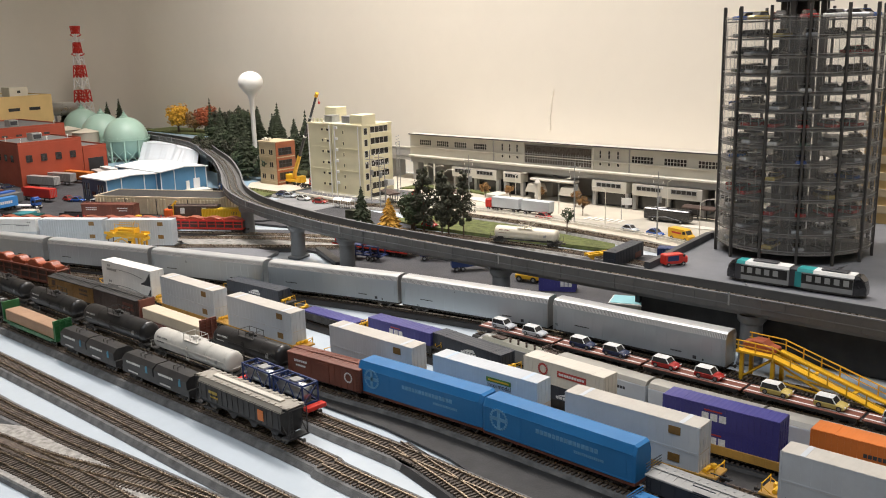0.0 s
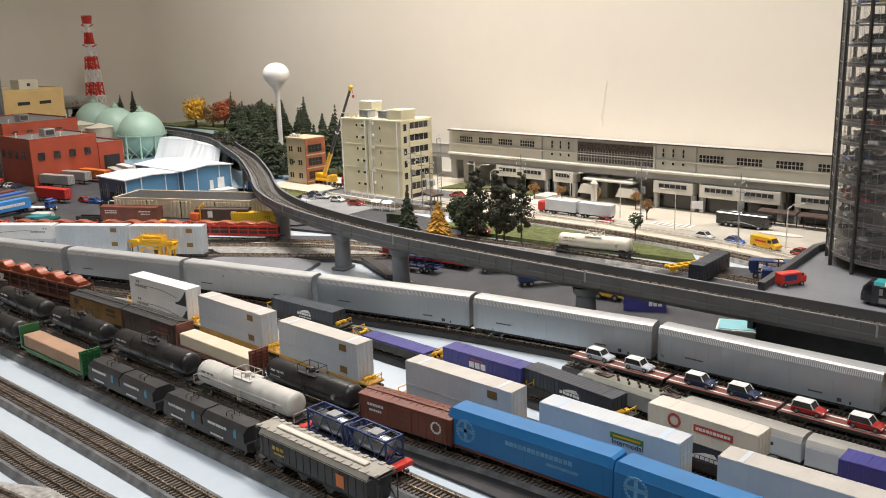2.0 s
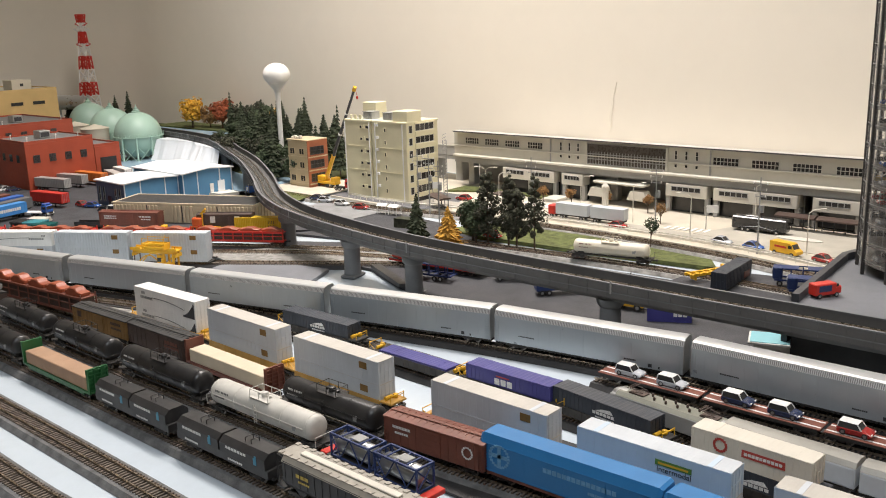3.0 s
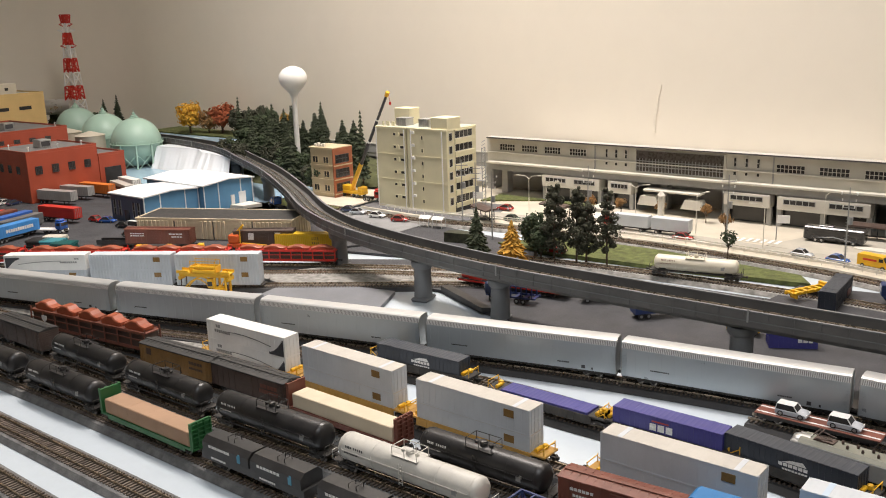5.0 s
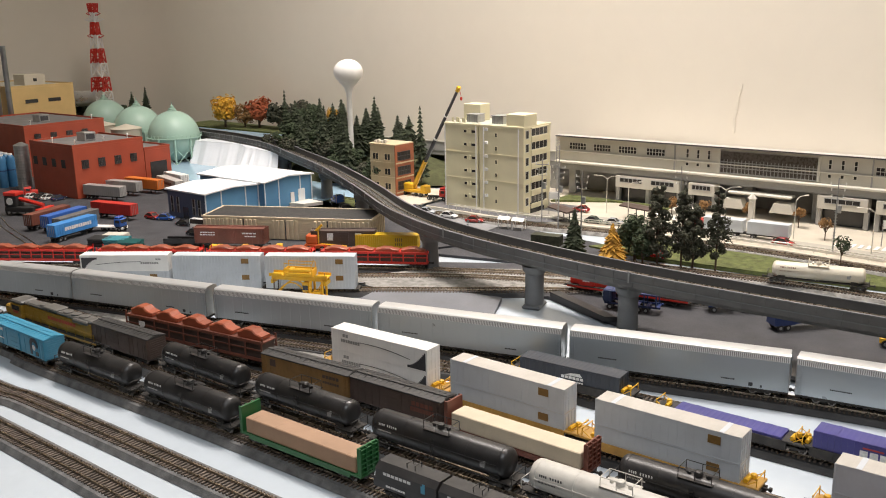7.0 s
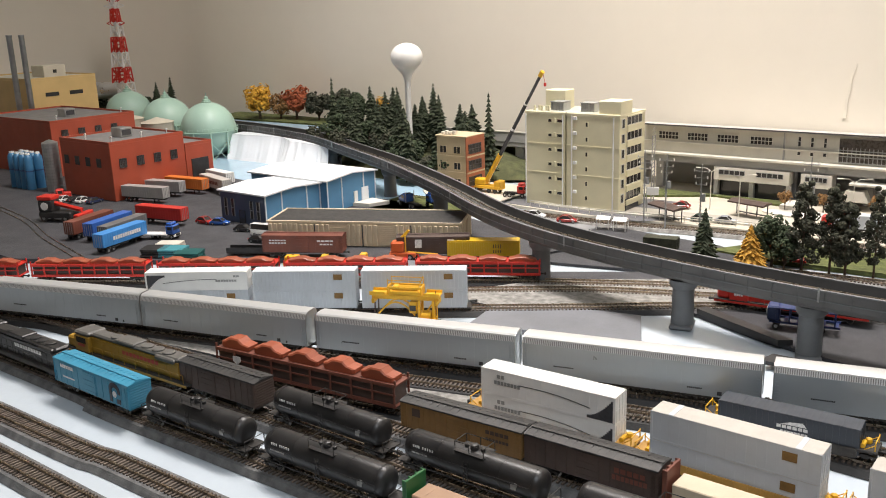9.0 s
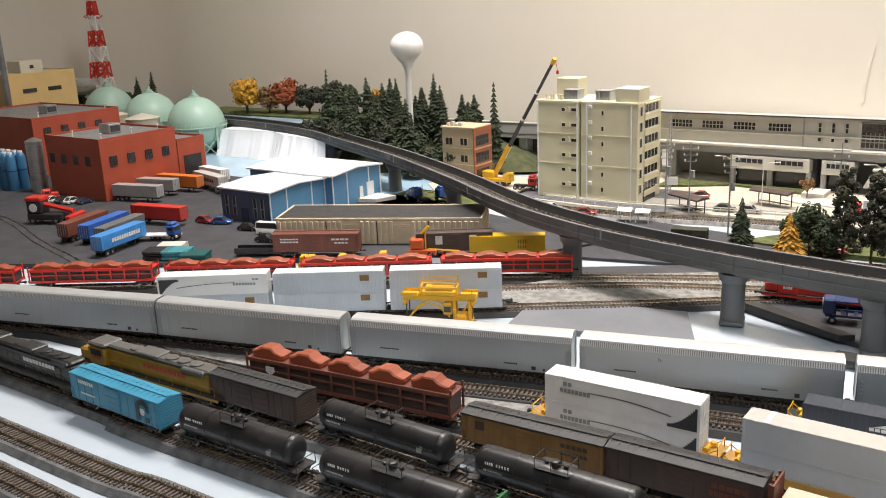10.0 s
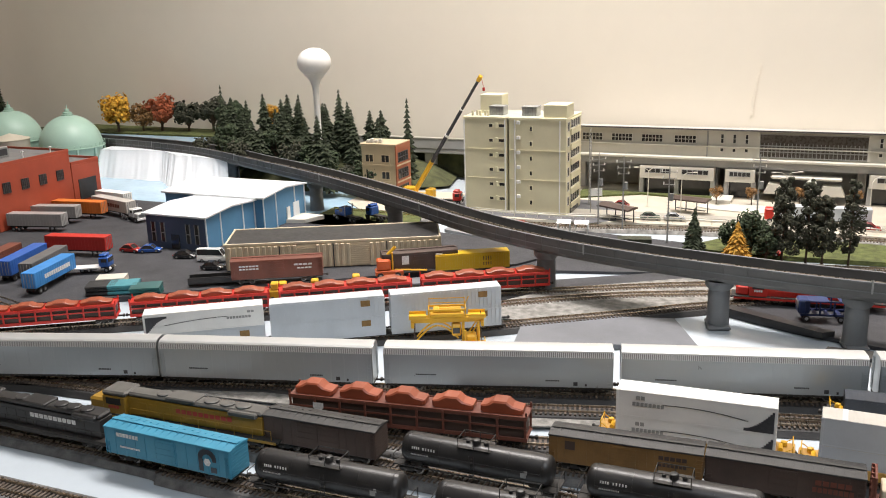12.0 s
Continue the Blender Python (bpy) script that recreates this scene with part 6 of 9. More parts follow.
# a cream block beyond the tower
blk = thing("office_block", "cream office block beside the parking tower", "building")
part("wall", B().box(0, 0, 0, 16, 12, 20, 0.1), FACTYEL, blk)
for k in range(6):
    part("floor_band", B().box(0, -6.1, 2 + k * 3.1, 16.2, 0.3, 1.5, 0.05), TANW, blk)
    part("floor_band", B().box(-8.1, 0, 2 + k * 3.1, 0.3, 12.2, 1.5, 0.05), TANW, blk)
part("parapet", B().box(0, 0, 20, 16.4, 12.4, 0.8, 0.1), TANW, blk)
part("penthouse", B().box(-4, -2, 20.8, 5, 5, 4, 0.1), FACTYEL, blk)
put(blk, -0.285, 1.15, deck_top + 0.0002)


# tram on the deck
def tram(label):
    t = thing("tram", label, "tram")
    for k, x in enumerate((-4.85, 4.85)):
        f = -1 if k == 0 else 1
        sec = [(-1.2, 0.45), (1.2, 0.45), (1.2, 2.75), (1.02, 3.1), (-1.02, 3.1), (-1.2, 2.75)]
        b = B()
        rings = [(x - f * 4.3, sec), (x + f * 3.3, sec)]
        nn = len(sec)
        for xx, q in rings:
            b.v += [(xx, y, z) for y, z in q]
        for i in range(nn):
            j = (i + 1) % nn
            b.f.append((i, j, nn + j, nn + i))
        b.f += [tuple(range(nn)), tuple(range(nn, 2 * nn))]
        body = part("car_body", b, TRACKGREY, t, smooth=20)
        nose = B()
        for xx, ky, kz in ((3.3, 1.0, 1.0), (4.1, 0.93, 0.97), (4.7, 0.78, 0.72), (4.95, 0.6, 0.4)):
            nose.v += [(x + f * xx, y * ky, 0.45 + (z - 0.45) * kz) for y, z in sec]
        for r in range(3):
            for i in range(nn):
                j = (i + 1) % nn
                nose.f.append((r * nn + i, r * nn + j, r * nn + nn + j, r * nn + nn + i))
        nose.f += [tuple(range(nn)), tuple(range(3 * nn, 4 * nn))]
        part("nose", nose, BUSBLK, t, "black glazed tram front", smooth=25)
        for s in (-1, 1):
            part("window_band", B().box(x - f * 0.4, s * 1.2, 1.15, 7.3, 0.06, 1.4), GLASSD, body)
            for q in range(5):
                part("pane", B().box(x - 2.6 + q * 1.25, s * 1.22, 1.5, 0.75, 0.05, 0.85), STATDARK, body)
            part("door_panel", B().box(x - 4.1 if k else x - 3.1, s * 1.22, 0.5, 0.9, 0.06, 2.2), TEAL if k else CHARCOAL, body)
            part("skirt", B().box(x, s * 1.12, 0.2, 7.2, 0.12, 0.4), UNDER, body)
        part("roof", B().prism_x([(-1.22, 2.72), (1.22, 2.72), (1.0, 3.16), (-1.0, 3.16)], x - 2.1, x + (3.4 if k else 4.3)), WHITE, body)
        part("roof_end", B().prism_x([(-1.22, 2.72), (1.22, 2.72), (1.0, 3.16), (-1.0, 3.16)], x - (4.3 if k else 3.4), x - 2.1), TEAL, body)
        part("roof_unit", B().box(x + 0.6, 0, 3.16, 3.6, 1.2, 0.3, 0.1), CHARCOAL, body)
    part("gangway", B().box(0, 0, 0.5, 1.2, 2.1, 2.5, 0.1), CHARCOAL, t)
    p = B().rod((5.5, -0.6, 3.5), (6.6, -0.6, 4.0), 0.06, 5).rod((5.5, 0.6, 3.5), (6.6, 0.6, 4.0), 0.06, 5).rod((6.6, -0.9, 4.05), (6.6, 0.9, 4.05), 0.07, 5)
    part("pantograph", p, CHARCOAL, t)
    for x in (-7, -2.6, 2.6, 7):
        part("wheelset", B().rod((x, -0.9, 0.3), (x, 0.9, 0.3), 0.3, 10), UNDER, t)
    return t


put(tram("silver and teal two-part tram on the street deck"), -0.2875, 0.790, deck_top + 0.0002, 2)
car(-0.193, 0.795, deck_top + 0.0002, 40, RED)

# ---- flats, shop, crane ----
apt = thing("apartment_block", "cream six-storey apartment block with roof plant", "apartment building")
AW, AD, AH = m(0.145), m(0.075), m(0.1275)
part("wall", B().box(-AW * 0.285, AD / 2, 0, AW * 0.43, AD, AH, 0.12), APTM, apt)
part("wall", B().box(AW * 0.225, AD / 2, 0, AW * 0.55, AD, AH, 0.12), APTM, apt)
# Recess takes the shade grey, its darkness painted in
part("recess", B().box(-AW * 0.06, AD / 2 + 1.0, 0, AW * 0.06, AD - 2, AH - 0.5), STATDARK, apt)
part("parapet", B().box(-AW * 0.285, AD / 2, AH, AW * 0.44, AD + 0.3, 0.55, 0.08).box(AW * 0.225, AD / 2, AH, AW * 0.555, AD + 0.3, 0.55, 0.08), APTM, apt)
part("roof", B().box(0, AD / 2, AH + 0.3, AW * 0.96, AD * 0.94, 0.3), APTROOF, apt)
part("stair_tower", B().box(AW * 0.39, AD * 0.25, AH, AW * 0.22, AD * 0.45, 3.3, 0.12), APTM, apt)
part("lift_house", B().box(-AW * 0.30, AD * 0.6, AH + 0.5, AW * 0.22, AD * 0.35, 4.2, 0.12), APTM, apt)
for x in (-AW * 0.2, AW * 0.12):
    tankb = B().box(x, AD * 0.3, AH + 0.55, 3.3, 3.0, 1.9, 0.1)
    tk_ = part("roof_tank", tankb, STEEL, apt)
    rbs = B()
    for k in range(5):
        rbs.box(x - 1.5 + k * 0.75, AD * 0.3 - 1.52, AH + 0.6, 0.12, 0.1, 1.8)
    rbs.box(x, AD * 0.3, AH + 2.45, 3.5, 3.2, 0.12)
    part("tank_rib", rbs, TRACKGREY, tk_)
for q in range(5):
    part("vent_pipe", B().rod((-AW * 0.42 + q * 0.9, 1.0 + 0.5 * (q % 2), AH + 0.5), (-AW * 0.42 + q * 0.9, 1.0 + 0.5 * (q % 2), AH + 1.7), 0.28, 8), APTM, apt)
for k in range(6):
    z = 2.1 + k * 3.2
    for dx, w_, h_ in ((-AW * 0.225, 0.95, 0.75), (-AW * 0.12, 1.35, 0.75)):
        window_grid(apt, dx, 0, z + 0.6, w_, h_, 1, 1, bars_mat=APTM)
    window_grid(apt, AW * 0.165, 0, z, 0.6, 1.0, 1, 1, bars_mat=APTM)
    part("service_box", B().box(AW * 0.045, -0.15, z + 1.4, 0.8, 0.5, 0.7, 0.05), WHITE, apt)
    part("service_box", B().box(-AW * 0.17, -0.12, z + 0.5, 0.5, 0.3, 1.1, 0.05), APTM, apt)
    if k % 2 == 1:
        part("floor_line", B().box(AW * 0.225, -0.06, z + 2.2, AW * 0.55, 0.14, 0.14), APTM, apt)
        part("floor_line", B().box(-AW * 0.285, -0.06, z + 2.2, AW * 0.43, 0.14, 0.14), APTM, apt)
    xe = AW * 0.5
    window_grid(apt, AD * 0.12, xe, z, 1.3, 1.9, 1, 1, axis="x", side=1)
    bal = part("balcony", B().box(xe + 0.2, AD * 0.56, z - 0.9, 0.4, AD * 0.62, 1.2, 0.08), APTM, apt)
    window_grid(apt, AD * 0.56, xe, z + 0.4, AD * 0.58, 1.75, 4, 1, axis="x", side=1)
    part("balcony_slab", B().box(xe + 0.22, AD * 0.56, z + 2.2, 0.44, AD * 0.64, 0.25), APTM, apt)
for dx in (-AW * 0.49, -AW * 0.085, AW * 0.012, AW * 0.44):
    part("drain_pipe", B().rod((dx, -0.2, 0), (dx, -0.2, AH), 0.16, 6), WHITE, apt)
part("entrance", B().box(AW * 0.5 + 0.05, AD * 0.5, 0, 0.3, AD * 0.5, 2.6), GLASSD, apt)
st = B()
for k in range(2):
    st.rod((AW * 0.5 + 2.1, AD * 0.95 + k * 1.4, 0), (AW * 0.5 + 2.1, AD * 0.95 + k * 1.4, AH * 0.75), 0.12, 5)
for k in range(20):
    st.rod((AW * 0.5 + 2.1, AD * 0.95, 0.5 + k * 0.85), (AW * 0.5 + 2.1, AD * 0.95 + 1.4, 0.9 + k * 0.85), 0.08, 4)
part("fire_stair", st, TRACKGREY, apt)
put(apt, -1.2420, 1.094, 0.0048)
slab("pavement", [(-1.34, 1.078), (-1.34, 1.20), (-1.13, 1.20), (-1.09, 1.10), (-1.13, 1.068)], 0.0047, 0.0050, mat("flats_yard", (0.13, 0.13, 0.135), 0.75, var=0.15, scale=40), "dark paving round the apartment block", "paving")

shop = thing("shop_building", "three-storey tan and brick shop building", "building")
SWD, SD, SH = m(0.055), m(0.045), m(0.083)
part("tan_wall", B().box(0, SD / 2, 0, SWD, SD, SH, 0.1), TANW, shop)
part("brick_wall", B().box(SWD / 2 + 0.12, SD / 2, 0, 0.3, SD + 0.4, SH + 0.2, 0.05), BRICKT, shop)
part("roof", B().box(0, SD / 2, SH, SWD + 0.5, SD + 0.5, 0.4, 0.08), TANW, shop)
for q in range(4):
    part("roof_vent", B().box(-SWD * 0.35 + q * 1.1, 1.1, SH + 0.4, 0.8, 0.9, 0.7 + 0.3 * (q % 2), 0.1), CREAMC, shop)
for k in range(3):
    z = 1.6 + k * 3.9
    for dx in (-SWD * 0.27, SWD * 0.2):
        window_grid(shop, dx, 0, z, 2.0, 1.7, 2, 1, bars_mat=TANW)
    window_grid(shop, SD * 0.45, SWD / 2 + 0.27, z, SD * 0.7, 2.2, 4, 2, axis="x", side=1, bars_mat=CHARCOAL)
    part("floor_band", B().box(0, -0.08, z - 0.9, SWD, 0.16, 0.35).box(SWD / 2 + 0.3, SD / 2, z - 0.9, 0.15, SD, 0.35), TANW, shop)
put(shop, -1.4505, 1.100, 0.0065)


def mobile_crane(label):
    c = thing("mobile_crane", label, "crane")
    part("carrier", B().box(0, 0, 0.9, 9.5, 2.5, 0.8, 0.12), YELLOWP, c)
    part("cab", B().box(3.9, 0, 1.5, 1.8, 2.4, 1.5, 0.2), YELLOWP, c)
    part("turret", B().box(-1.6, 0, 1.7, 4.0, 2.3, 1.5, 0.2), YELLOWP, c)
    for x in (-3.6, -2.2, 1.5, 3.3):
        for s in (-1, 1):
            part("wheel", B().rod((x, s * 0.9, 0.5), (x, s * 1.3, 0.5), 0.5, 12), BLACKP, c)
    return c


mc = mobile_crane("yellow mobile crane with a raised telescopic boom")
base = Vector((-1.405, 1.125, 0.0065))
tip = Vector((-1.290, 1.100, 0.189))
foot = base + Vector((0, 0, 0.014))
d = tip - foot
for f0, f1, w_, mm in ((0.0, 0.27, 0.62, YELLOWP), (0.26, 0.50, 0.48, CHARCOAL), (0.495, 0.51, 0.56, WHITE), (0.50, 0.72, 0.42, CHARCOAL), (0.72, 0.73, 0.5, WHITE), (0.73, 0.965, 0.36, CHARCOAL), (0.96, 1.0, 0.55, YELLOWP)):
    p0, p1 = (foot + d * f0 - base) / S, (foot + d * f1 - base) / S
    q = math.degrees(0)
    part("boom", B().rod(p0, p1, w_, 6), mm, mc)
tp = (tip - base) / S
part("hook", B().rod(tp, tp + Vector((0.6, 0, -2.4)), 0.06, 4).box(tp.x + 0.6, tp.y, tp.z - 3.2, 0.5, 0.5, 0.8, 0.1), REDP, mc)
put(mc, base.x, base.y, base.z + 0.0001, 0)


# ---- water tower, gas holders, radio tower ----
wtw = thing("water_tower", "white ball-shaped water tower on a slim stem", "water tower")
ball = [(0.0262 * math.sin(math.pi * i / 16), 0.0222 * (1 - math.cos(math.pi * i / 16))) for i in range(17)]
part("ball", B().lathe(0, 0, 0.1485, [(max(r, 0.0006), h + 0.0006) for r, h in ball], 28), WHITE, wtw, smooth=60, k=1.0)
part("stem", B().lathe(0, 0, -0.030, [(0.0075, 0), (0.0052, 0.02), (0.0048, 0.150), (0.0056, 0.164), (0.0085, 0.1735), (0.0145, 0.1805), (0.0185, 0.1845)], 18), WHITE, wtw, smooth=60, k=1.0)
put(wtw, -1.595, 1.178, 0.030)


def gas_holder(label):
    g = thing("gas_holder", label, "gas holder", "round gas holders")
    R = 0.0535
    zc = 0.0570
    prof = [(max(0.0008, R * math.sin(math.pi * i / 20)), R * (1 - math.cos(math.pi * i / 20))) for i in range(21)]
    part("sphere", B().lathe(0, 0, zc - R, prof, 36), SPHEREG, g, smooth=60, k=1.0)
    part("walkway", B().lathe(0, 0, zc - 0.002, [(R, 0), (R + 0.0035, 0), (R + 0.0035, 0.0014), (R, 0.0014)], 36), SPHEREG, g, k=1.0)
    hr = B()
    for i in range(36):
        a0, a1 = 2 * math.pi * i / 36, 2 * math.pi * (i + 1) / 36
        rr = R + 0.0032
        hr.rod((rr * math.cos(a0), rr * math.sin(a0), zc + 0.006), (rr * math.cos(a1), rr * math.sin(a1), zc + 0.006), 0.0003, 4)
        hr.rod((rr * math.cos(a0), rr * math.sin(a0), zc), (rr * math.cos(a0), rr * math.sin(a0), zc + 0.006), 0.0003, 4)
    part("handrail", hr, SPHEREG, g, k=1.0)
    n = 10
    for i in range(n):
        a0, a1 = 2 * math.pi * i / n, 2 * math.pi * (i + 1) / n
        rr = R + 0.001
        p0, p1 = Vector((rr * math.cos(a0), rr * math.sin(a0), 0)), Vector((rr * math.cos(a1), rr * math.sin(a1), 0))
        part("leg", B().rod(p0, p0 + Vector((0, 0, zc - 0.002)), 0.0022, 8), SPHEREG, g, k=1.0)
        part("brace", B().rod(p0, p1 + Vector((0, 0, zc * 0.62)), 0.0008, 5).rod(p1, p0 + Vector((0, 0, zc * 0.62)), 0.0008, 5), SPHEREG, g, k=1.0)
    top = B().lathe(0, 0, zc + R - 0.0008, [(0.010, 0), (0.010, 0.002), (0.0075, 0.0025), (0.0075, 0.006), (0.004, 0.0065), (0.004, 0.011), (0.0008, 0.012), (0.0006, 0.019)], 16)
    part("crown", top, SPHEREG, g, k=1.0)
    part("base", B().lathe(0, 0, 0, [(R + 0.006, 0), (R + 0.006, 0.0016), (R, 0.0018)], 36), CHARCOAL, g, k=1.0)
    return g


gh = gas_holder("pale green ball-shaped gas holder on braced legs")
put(gh, -2.092, 1.156, 0.0012)
copy_thing(gh, pose(-2.270, 1.189, 0.0012, 0, 0, 17))
copy_thing(gh, pose(-2.505, 1.255, 0.0012, 0, 0, 5))
bt = thing("storage_tank", "beige storage tank with a shallow cone roof", "storage tank", "beige storage tanks")
part("shell", B().lathe(0, 0, 0, [(0.031, 0), (0.031, 0.071), (0.0315, 0.072)], 28), BEIGET, bt, smooth=40, k=1.0)
part("cone_roof", B().lathe(0, 0, 0.0718, [(0.0325, 0), (0.002, 0.009), (0.001, 0.0095)], 28), BEIGET, bt, smooth=40, k=1.0)
put(bt, -2.158, 1.085, 0.0062)
copy_thing(bt, pose(-2.270, 1.095, 0.0062))

rt = thing("radio_tower", "red and white lattice radio tower with crossarms", "radio tower")
lv = [0, 0.036, 0.073, 0.110, 0.146, 0.182, 0.218, 0.252, 0.284, 0.308, 0.330]
hw = lambda z: (0.0175 * max(0.0, 1 - z / 0.29) ** 0.9 + 0.0062) * (1.0 if z < 0.30 else 1.0 + (z - 0.30) * 16)
for k in range(len(lv) - 1):
    z0, z1 = lv[k], lv[k + 1]
    mm = REDP if k % 2 == 1 else WHITE
    b = B()
    a, c = hw(z0), hw(z1)
    cs = [(-1, -1), (1, -1), (1, 1), (-1, 1)]
    for i in range(4):
        p, q = cs[i], cs[(i + 1) % 4]
        b.rod((p[0] * a, p[1] * a, z0), (p[0] * c, p[1] * c, z1), 0.0019, 5)
        b.rod((p[0] * a, p[1] * a, z0), (q[0] * c, q[1] * c, z1), 0.0014, 4).rod((q[0] * a, q[1] * a, z0), (p[0] * c, p[1] * c, z1), 0.0014, 4)
        b.rod((p[0] * c, p[1] * c, z1), (q[0] * c, q[1] * c, z1), 0.0015, 4)
        mid0, mid1 = (a + c) / 2, (z0 + z1) / 2
        b.rod((p[0] * mid0, p[1] * mid0, mid1), (q[0] * mid0, q[1] * mid0, mid1), 0.0013, 4)
        if mm is REDP:
            for u in (0.25, 0.75):
                h_, zz = a + (c - a) * u, z0 + (z1 - z0) * u
                b.rod((p[0] * h_, p[1] * h_, zz), (q[0] * h_, q[1] * h_, zz), 0.0015, 4)
            b.rod(((p[0] + q[0]) * a / 2, (p[1] + q[1]) * a / 2, z0), ((p[0] + q[0]) * c / 2, (p[1] + q[1]) * c / 2, z1), 0.0017, 4)
    part("lattice", b, mm, rt, k=1.0)
for z, w_, mm in ((0.245, 0.024, REDP), (0.285, 0.027, WHITE), (0.300, 0.020, REDP)):
    b = B()
    for s in (-1, 1):
        b.rod((s * hw(z), -0.004, z), (s * w_, 0, z + 0.006), 0.0011, 4).rod((s * hw(z), 0.004, z), (s * w_, 0, z + 0.006), 0.0011, 4).rod((s * hw(z), 0, z + 0.012), (s * w_, 0, z + 0.006), 0.0009, 4)
        b.rod((-0.004, s * hw(z), z), (0, s * w_, z + 0.006), 0.0011, 4)
    part("crossarm", b, mm, rt, k=1.0)
put(rt, -2.612, 1.318, 0.0125, 25)

# ---- factory ----
fac = thing("factory", "dark red brick-look factory with flat grey roofs", "factory building")


def hall(parent, x0, x1, y0, y1, h, material, roof=ROOFGREY):
    xc, yc = (x0 + x1) / 2, (y0 + y1) / 2
    w_, d_ = x1 - x0, y1 - y0
    wl = part("wall", B().box(xc, yc, 0, w_, d_, h, 0.0006), material, parent, k=1.0)
    b = B()
    for s in (-1, 1):
        b.box(xc, yc + s * (d_ / 2 - 0.001), h, w_, 0.002, 0.0045).box(xc + s * (w_ / 2 - 0.001), yc, h, 0.002, d_ - 0.004, 0.0045)
    part("parapet", b, material, parent, k=1.0)
    part("roof", B().box(xc, yc, h, w_ - 0.004, d_ - 0.004, 0.0015), roof, parent, k=1.0)
    return wl


def fwin(parent, y, z, x, w_=0.012, h_=0.014):
    p = part("window", B().box(x + 0.0004, y, z, 0.0008, w_, h_), DUSTYG, parent, k=1.0)
    f = B()
    for k in range(5):
        f.box(x + 0.001, y - w_ / 2 + k * w_ / 4, z, 0.0012, 0.0006, h_)
    for k in range(5):
        f.box(x + 0.001, y, z + k * h_ / 4 - 0.0003, 0.0012, w_, 0.0006)
    part("window_frame", f, CHARCOAL, p, k=1.0)


hall(fac, -2.0, -1.862, 0.79, 0.925, 0.0865, FACTRED)
hall(fac, -2.0, -1.862, 0.926, 0.980, 0.0665, FACTRED)
for k in range(4):
    fwin(fac, 0.810 + k * 0.031, 0.050, -1.862)
    fwin(fac, 0.885 + k * 0.033, 0.068, -2.148)
part("dock_door", B().box(-1.8615, 0.953, 0.014, 0.001, 0.034, 0.030), BLACKP, fac, k=1.0)
hall(fac, -2.40, -2.149, 0.86, 1.03, 0.0955, FACTRED)
bw = B()
for k in range(4):
    bw.box(-1.985 + k * 0.03, 0.7898, 0.05, 0.012, 0.0008, 0.014)
part("window", bw, GLASSD, fac, k=1.0)
for x, y, z in ((-1.925, 0.855, 0.0880), (-2.22, 0.935, 0.0970)):
    un = part("roof_unit", B().box(x, y, z, 0.026, 0.022, 0.015, 0.001), STEEL, fac, k=1.0)
    part("roof_unit_fan", B().box(x + 0.0132, y, z + 0.003, 0.0006, 0.016, 0.009), CHARCOAL, un, k=1.0)
for x, y, z in ((-1.87, 0.80, 0.0900), (-1.87, 0.90, 0.0900), (-1.94, 0.80, 0.0900), (-2.16, 0.88, 0.0990), (-2.16, 1.01, 0.0990), (-1.88, 0.86, 0.0895)):
    part("roof_vent", B().rod((x, y, z - 0.002), (x, y, z + 0.007), 0.0009, 6).rod((x - 0.002, y, z + 0.007), (x + 0.002, y, z + 0.008), 0.0012, 6), WHITE, fac, k=1.0)
put(fac, 0, 0, 0.0062)
yel = thing("power_house", "yellow industrial block with a small roof house", "factory building")
hall(yel, -2.70, -2.465, 1.00, 1.155, 0.150, FACTYEL, APTROOF)
part("roof_house", B().box(-2.53, 1.085, 0.150, 0.05, 0.05, 0.026, 0.0008), BEIGET, yel, k=1.0)
for y in (1.05, 1.105):
    part("window", B().box(-2.4645, y, 0.115, 0.001, 0.03, 0.008), GLASSD, yel, k=1.0)
part("window", B().box(-2.5045, 1.085, 0.160, 0.001, 0.008, 0.007), GLASSD, yel, k=1.0)
put(yel, 0, 0, 0.0062)
for x, y in ((-2.406, 0.960), (-2.385, 0.974)):
    stk = thing("chimney_stack", "tall slim grey steel chimney stack", "chimney", "grey chimney stacks")
    part("flue", B().lathe(0, 0, 0, [(0.0060, 0), (0.0054, 0.240), (0.0058, 0.2405), (0.0058, 0.244)], 16), STEEL, stk, smooth=40, k=1.0)
    part("base", B().lathe(0, 0, 0, [(0.0085, 0), (0.0085, 0.008), (0.0062, 0.010)], 16), STEEL, stk, k=1.0)
    put(stk, x - 0.03, y, 0.0063)
duct = thing("air_duct", "shiny silver air duct along the wall on slim brackets", "duct")
part("pipe", B().rod((-2.900, 1.06, 0.105), (-2.62, 1.31, 0.105), 0.020, 20), mat("duct_foil", (0.62, 0.61, 0.59), 0.3, 0.8, var=0.12, scale=30, bump=0.3, bscale=120), duct, smooth=40, k=1.0)
for t in (0.2, 0.8):
    part("bracket", B().rod((-2.900 + 0.28 * t, 1.06 + 0.25 * t, 0.0), (-2.900 + 0.28 * t, 1.06 + 0.25 * t, 0.087), 0.003, 8), STEEL, duct, k=1.0)
put(duct, 0, 0, 0.0005)
silo = thing("silo", "ribbed grey steel silo beside the factory", "silo")
pr = []
for k in range(16):
    pr += [(0.0125, k * 0.005), (0.0128, k * 0.005 + 0.002), (0.0125, k * 0.005 + 0.0045)]
part("shell", B().lathe(0, 0, 0, pr, 20), STEEL, silo, k=1.0)
